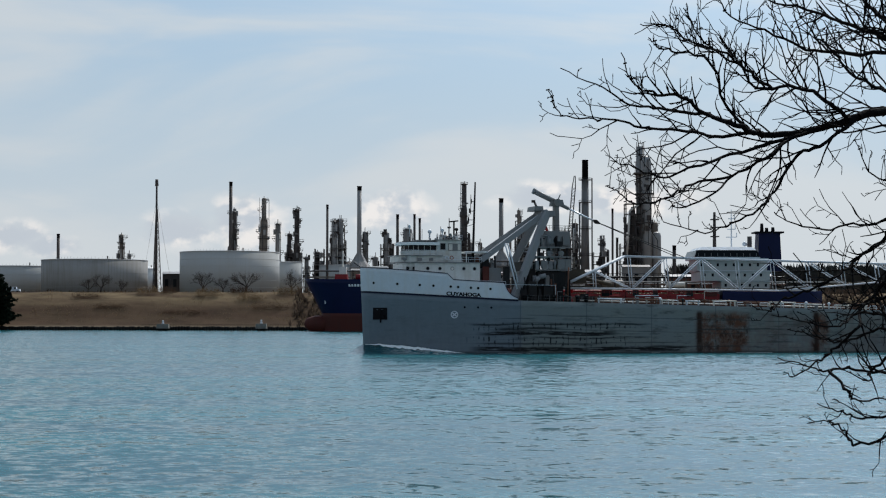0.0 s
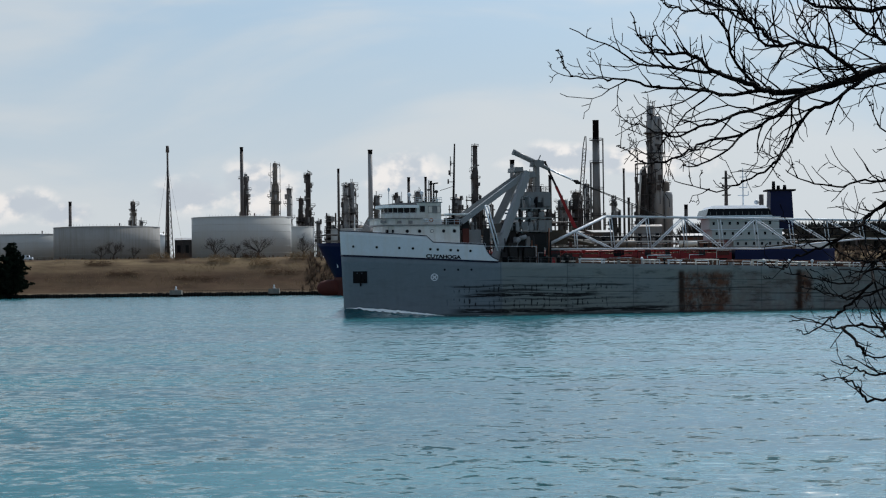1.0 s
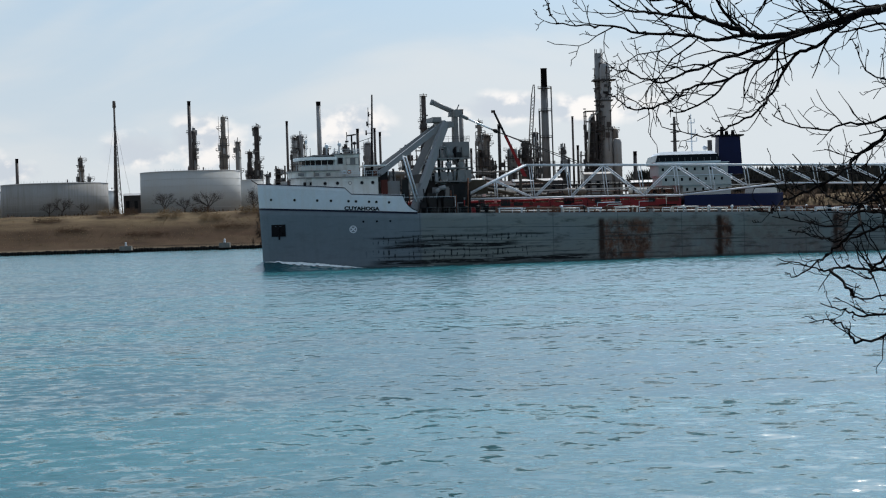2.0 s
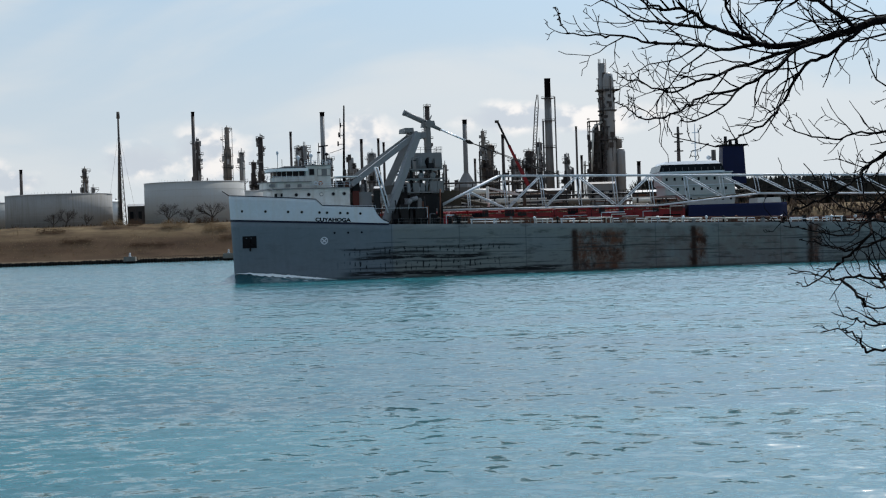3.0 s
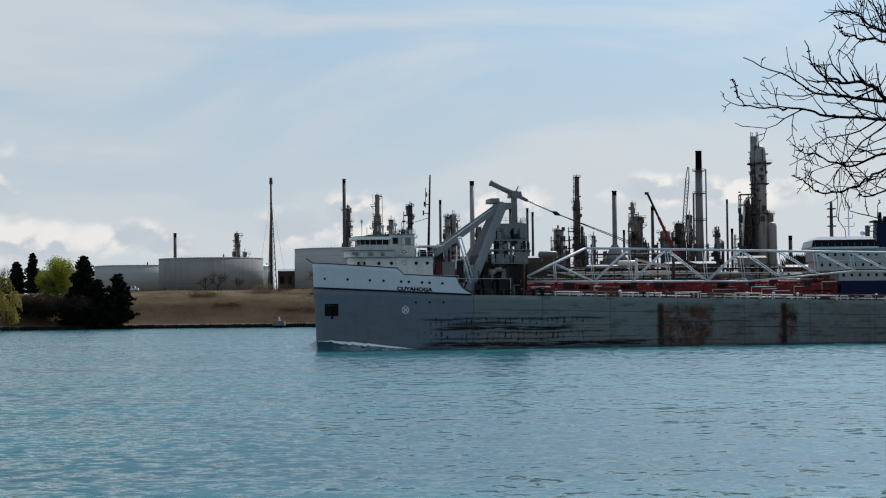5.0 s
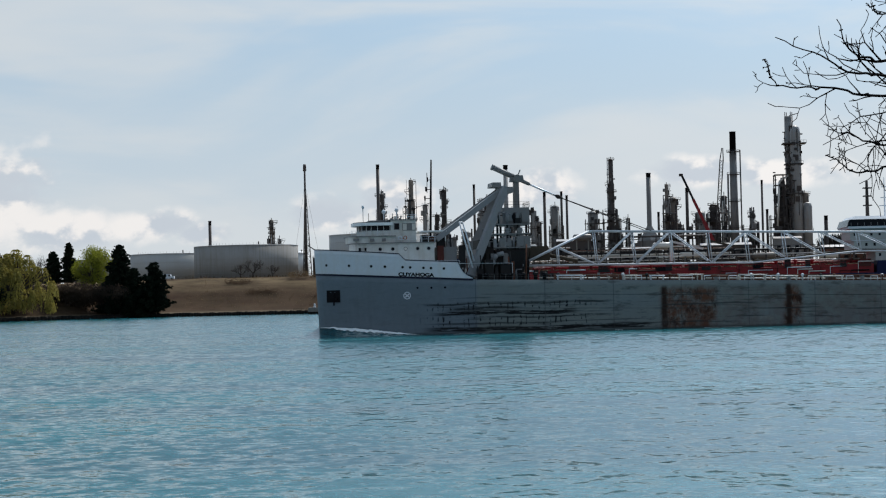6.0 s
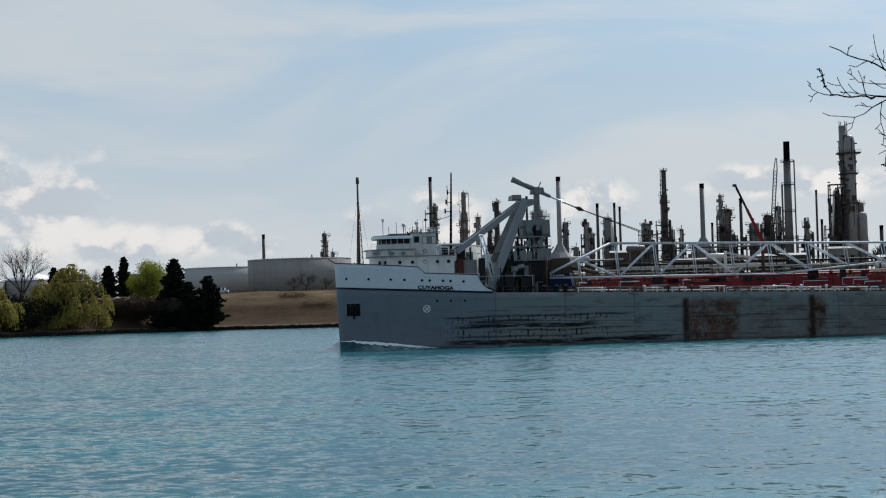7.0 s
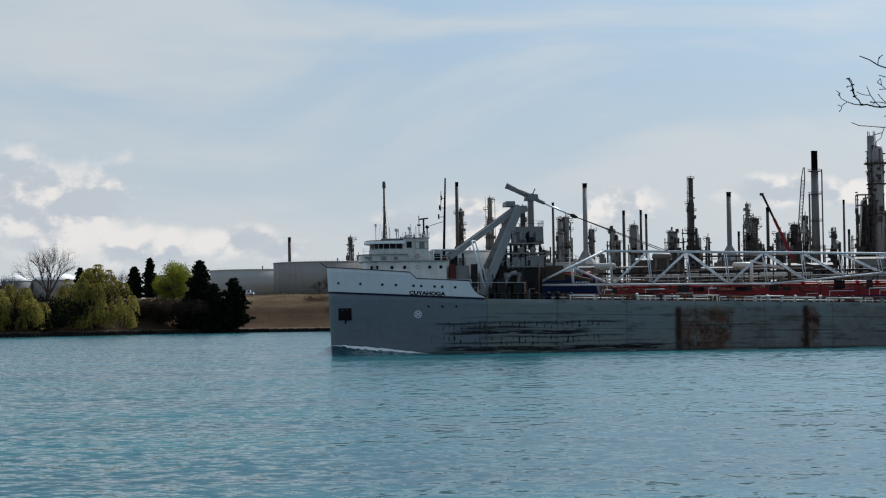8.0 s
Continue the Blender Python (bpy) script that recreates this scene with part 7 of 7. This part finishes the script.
for x, y, w, h, mat, n in ((-121, 742, 4.5, 2.6, "dry_reed", 900), (-113, 744, 3.0, 2.2, "russet", 700), (-96, 740, 5.0, 3.0, "dry_reed", 1100), (-84, 745, 4.0, 2.4, "russet", 800), (-79, 736, 4.5, 2.6, "dry_reed", 900),
                          (-146, 738, 5.0, 2.0, "russet", 800), (-134, 728, 6.0, 1.4, "russet", 800), (-104, 724, 8.0, 1.3, "russet", 1000), (-70, 728, 7.0, 1.5, "russet", 900), (-64, 743, 4.0, 2.6, "dry_reed", 800)):
    leafy_tree("bank_bush", x, y, h * 1.6, [((0, 0, h * 0.55), (w, 2.0, h * 0.6)), ((w * 0.7, 0, h * 0.4), (w * 0.6, 1.5, h * 0.45)), ((-w * 0.6, 0, h * 0.45), (w * 0.5, 1.5, h * 0.5))], mat, int(x * -3),
               "dry tan leafless bush on the bank" if mat == "dry_reed" else "russet brown leafless bush on the bank", n, 0.3)
scrub_band("dry_reeds", -165, 60, 716, 752, 0.3, 0.7, 6000, "dry_reed", 71, "tufts of dry tan reed grass on the bank", "grass", 4, 0.7)
# made-up brush that darkens the bank here, in place of dark works clutter
scrub_band("russet_brush", -60, 230, 708, 752, 1.2, 3.0, 5200, "scrub", 73, "dark brush standing in for works clutter behind the moored ship", "brush", 5, 0.8)
scrub_band("crest_scrub", -330, 150, 746, 764, 0.5, 1.4, 1200, "scrub", 63, "low brush along the bank top", "scrub", 5, 0.6)
scrub_band("far_woods", 118, 330, 880, 930, 9, 17, 2600, "woods", 64, "far leafless woods beyond the works", "woods", 5, 1.0)
scrub_band("far_woods", -480, -300, 930, 980, 8, 15, 1500, "woods", 65, "far leafless woods beyond the tanks", "woods", 5, 1.0)


# ---- leafless tree on the near bank ----
def spline(pts, n):
    out = []
    P = [Vector(p) for p in pts]
    P = [P[0] * 2 - P[1], *P, P[-1] * 2 - P[-2]]
    for i in range(1, len(P) - 2):
        a, b, c, d = P[i - 1:i + 3]
        for k in range(n):
            t = k / n
            out.append(0.5 * ((2 * b) + (c - a) * t + (2 * a - 5 * b + 4 * c - d) * t * t + (3 * b - a - 3 * c + d) * t ** 3))
    return out + [P[-2]]


TWIGS = random.Random(77)


def shoot(bm, p, d, length, r, depth):
    """A crooked side twig with knuckles and its own smaller twigs."""
    rnd = TWIGS
    n = max(3, int(length / 0.045))
    d = d.normalized()
    for k in range(n):
        d = (d + Vector((rnd.gauss(0, 0.17), rnd.gauss(0, 0.12), rnd.gauss(0.05, 0.20)))).normalized()
        q = p + d * (length / n)
        r2 = max(0.0016, r * (1 - 0.55 * (k + 1) / n))
        bar(bm, p, q, max(0.0016, r * (1 - 0.55 * k / n)) * (1.25 if rnd.random() < 0.3 else 1), 5, r2, caps=k == n - 1)
        p = q
        if depth > 0 and rnd.random() < 0.44:
            a = rnd.choice((-1, 1)) * rnd.uniform(0.4, 0.95)
            e = Vector((d.x * math.cos(a) - d.z * math.sin(a), d.y + rnd.gauss(0, 0.35), d.x * math.sin(a) + d.z * math.cos(a)))
            shoot(bm, p, e, length * rnd.uniform(0.25, 0.6), r2 * 0.8, depth - 1)


FORKS = []                           # points along the limbs already grown


def limb(tree, r, pts, twigs=1.3):
    rnd = TWIGS
    y0 = 8.0 + rnd.uniform(-0.15, 0.15)
    r *= 0.78
    path = spline([(x, y0 + 0.10 * math.sin(3.1 * i + x * 4), z) for i, (x, z) in enumerate(pts)], 5)
    # spring from the nearest limb
    near = [q for q in FORKS if math.hypot(q.x - path[0].x, q.z - path[0].z) < 0.16]
    if near:
        root = min(near, key=lambda q: math.hypot(q.x - path[0].x, q.z - path[0].z))
        shift = root - path[0]
        path = [q + shift * max(0.0, 1 - i / 8) for i, q in enumerate(path)]
    bm = bmesh.new()
    n = len(path) - 1
    tip = 0.0022
    for k in range(n):
        f0, f1 = k / n, (k + 1) / n
        j = Vector((rnd.gauss(0, 0.004), rnd.gauss(0, 0.008), rnd.gauss(0, 0.004)))
        path[k + 1] = path[k + 1] + j
        ra, rb = tip + (r - tip) * (1 - f0) ** 1.15, tip + (r - tip) * (1 - f1) ** 1.15
        bar(bm, path[k], path[k + 1], ra, 8 if ra > 0.01 else 6, rb, caps=k in (0, n - 1))
        if rnd.random() < 0.2:
            bar(bm, path[k + 1] - Vector((0.008, 0, 0)), path[k + 1] + Vector((0.008, 0, 0.004)), rb * 1.35, 6, rb * 1.1)
    FORKS.extend(path)
    run = 0.0
    for k in range(1, n):
        seg = path[k + 1] - path[k]
        run += seg.length
        if run < rnd.uniform(0.05, 0.11) / (twigs * (3.0 if path[k].z > 8.2 and path[k].x > 0.95 else 0.85)):
            continue
        run = 0.0
        d = seg.normalized()
        a = rnd.choice((-1, 1, 1, 1)) * rnd.uniform(0.35, 0.95) * (-1 if d.x < 0 else 1)
        e = Vector((d.x * math.cos(a) - d.z * math.sin(a), rnd.gauss(0, 0.4), d.x * math.sin(a) + d.z * math.cos(a)))
        f = 1 - k / n
        low = 0.6 if path[k].z < 7.3 else 1.0
        shoot(bm, path[k], e, rnd.uniform(0.11, 0.38) * (0.25 + 0.9 * f) * low, max(0.0024, min(0.0045, (tip + (r - tip) * f ** 0.75) * 0.55)), 2)
    part("branch", bm, "bark", tree)


def build_near_tree():
    tree = thing("bare_shore_tree", "dark leafless tree with crooked twigs on the near bank", "tree")
    base = ground_height(3.7, 8.3)
    bm = bmesh.new()
    path = spline([(3.72, 8.3, base - 0.2), (3.66, 8.25, base + 0.9), (3.58, 8.2, base + 2.0), (3.62, 8.2, base + 3.4), (3.5, 8.2, base + 5.2)], 6)
    n = len(path) - 1
    for k in range(n):
        bar(bm, path[k], path[k + 1], 0.17 * (1 - 0.75 * k / n) + (0.08 if k < 2 else 0), 12, 0.17 * (1 - 0.75 * (k + 1) / n) + (0.08 if k < 1 else 0), caps=k in (0, n - 1))
    part("trunk", bm, "bark", tree)
    # stout limbs that carry the branches out over the water
    for r, a, b, c, d in ((0.05, (3.6, 8.2, 7.6), (3.1, 8.1, 7.95), (2.6, 8.0, 8.2), (2.05, 8.0, 8.19)),
                          (0.042, (3.6, 8.2, 8.2), (3.1, 8.1, 8.5), (2.6, 8.0, 8.55), (2.06, 8.0, 8.43)),
                          (0.045, (3.58, 8.2, 7.3), (3.1, 8.1, 7.75), (2.6, 8.0, 7.85), (2.2, 8.0, 7.72)),
                          (0.04, (3.62, 8.2, 6.9), (3.1, 8.1, 7.2), (2.7, 8.0, 7.3), (2.2, 8.0, 7.3)),
                          (0.035, (3.64, 8.2, 6.4), (3.2, 8.1, 6.6), (2.7, 8.0, 6.7), (2.2, 8.0, 6.75))):
        path = spline((a, b, c, d), 6)
        bm = bmesh.new()
        n = len(path) - 1
        for k in range(n):
            bar(bm, path[k], path[k + 1], r * (1 - 0.55 * k / n), 10, r * (1 - 0.55 * (k + 1) / n))
        part("limb", bm, "bark", tree)
    return tree


tree = build_near_tree()
limb(tree, 0.026, [(2.07, 8.18), (1.84, 8.12), (1.66, 8.07), (1.45, 8.05), (1.30, 8.08), (1.18, 8.16), (1.06, 8.21), (0.94, 8.24), (0.85, 8.29), (0.79, 8.41)])
limb(tree, 0.011, [(1.42, 8.05), (1.23, 8.04), (1.06, 8.05), (0.91, 8.07), (0.78, 8.10), (0.66, 8.10), (0.53, 8.13), (0.46, 8.22)])
limb(tree, 0.013, [(1.69, 8.07), (1.54, 8.02), (1.42, 7.93), (1.30, 7.86), (1.18, 7.77), (1.06, 7.72), (1.00, 7.74)])
limb(tree, 0.011, [(1.60, 8.04), (1.30, 7.96), (1.12, 7.90), (1.00, 7.86), (0.85, 7.90), (0.75, 7.93)])
limb(tree, 0.012, [(1.86, 8.11), (1.69, 8.00), (1.57, 7.95), (1.48, 7.80), (1.39, 7.71), (1.27, 7.64), (1.15, 7.60), (0.98, 7.65)])
limb(tree, 0.008, [(1.30, 7.86), (1.12, 7.83), (0.98, 7.75), (0.85, 7.73), (0.78, 7.78), (0.72, 7.81)])
limb(tree, 0.010, [(1.18, 8.16), (0.97, 8.17), (0.84, 8.16), (0.70, 8.23), (0.52, 8.34)])
limb(tree, 0.018, [(2.08, 8.42), (1.97, 8.46), (1.87, 8.54), (1.69, 8.58), (1.48, 8.63), (1.30, 8.73)])
limb(tree, 0.014, [(2.08, 8.36), (1.97, 8.37), (1.78, 8.42), (1.62, 8.42), (1.42, 8.49), (1.27, 8.61), (1.21, 8.73)])
limb(tree, 0.013, [(1.81, 8.13), (1.69, 8.20), (1.57, 8.26), (1.42, 8.26), (1.30, 8.35), (1.18, 8.47), (1.06, 8.61)])
limb(tree, 0.012, [(2.07, 8.16), (1.97, 8.22), (1.84, 8.33), (1.74, 8.40), (1.65, 8.51), (1.54, 8.69)])
limb(tree, 0.010, [(1.48, 8.26), (1.36, 8.35), (1.24, 8.38), (1.09, 8.47), (0.99, 8.51), (0.87, 8.53)])
limb(tree, 0.010, [(1.39, 8.07), (1.27, 8.20), (1.15, 8.34), (1.03, 8.40), (0.94, 8.41), (0.90, 8.46)])
limb(tree, 0.016, [(2.09, 8.55), (1.97, 8.57), (1.91, 8.64), (1.85, 8.73)])
limb(tree, 0.008, [(2.06, 7.75), (1.97, 7.80), (1.90, 7.86), (1.78, 7.99)])
limb(tree, 0.009, [(2.06, 7.60), (1.96, 7.62), (1.84, 7.65), (1.69, 7.62), (1.54, 7.65), (1.48, 7.70)])
limb(tree, 0.009, [(2.07, 8.01), (1.97, 8.08), (1.81, 8.06), (1.69, 8.11)])
limb(tree, 0.013, [(2.04, 7.70), (1.96, 7.61), (1.84, 7.49), (1.73, 7.42), (1.61, 7.35), (1.49, 7.30), (1.42, 7.26), (1.36, 7.28)])
limb(tree, 0.013, [(2.04, 7.54), (1.96, 7.41), (1.88, 7.27), (1.82, 7.18), (1.74, 7.08), (1.66, 7.04), (1.55, 6.97), (1.53, 6.98)])
limb(tree, 0.010, [(2.04, 7.31), (1.96, 7.24), (1.84, 7.25), (1.72, 7.19), (1.58, 7.21), (1.45, 7.24)])
limb(tree, 0.011, [(2.04, 6.96), (1.96, 6.98), (1.84, 7.00), (1.71, 6.99), (1.65, 7.01), (1.51, 7.05)])
limb(tree, 0.009, [(1.71, 6.98), (1.75, 6.91), (1.80, 6.87), (1.88, 6.88), (2.00, 6.88)])
limb(tree, 0.010, [(2.03, 6.78), (1.96, 6.79), (1.84, 6.79), (1.73, 6.82), (1.63, 6.85)])
limb(tree, 0.010, [(2.03, 6.72), (1.96, 6.70), (1.84, 6.67), (1.76, 6.73), (1.71, 6.77), (1.61, 6.76)])
limb(tree, 0.012, [(2.04, 7.22), (1.96, 7.10), (1.88, 6.99), (1.84, 6.96), (1.73, 7.01)])
limb(tree, 0.012, [(2.06, 7.51), (2.00, 7.38), (1.92, 7.31), (1.78, 7.28), (1.66, 7.34), (1.54, 7.51)])
limb(tree, 0.009, [(2.04, 7.17), (1.92, 7.18), (1.80, 7.12), (1.68, 7.14), (1.54, 7.18)])


def motions():
    """The freighter steams ahead with its bow wave; everything else stands still."""
    a = radians(HEADING)
    rows = []
    for t in (0.0, 2.0, 4.0, 6.0, 8.0):
        s = SPEED * t
        rows.append((t, pose(START[0] - math.cos(a) * s, START[1] - math.sin(a) * s, 0, 0, 0, HEADING)))
    walk(freighter, rows)
    walk(bow_wave, rows)


motions()
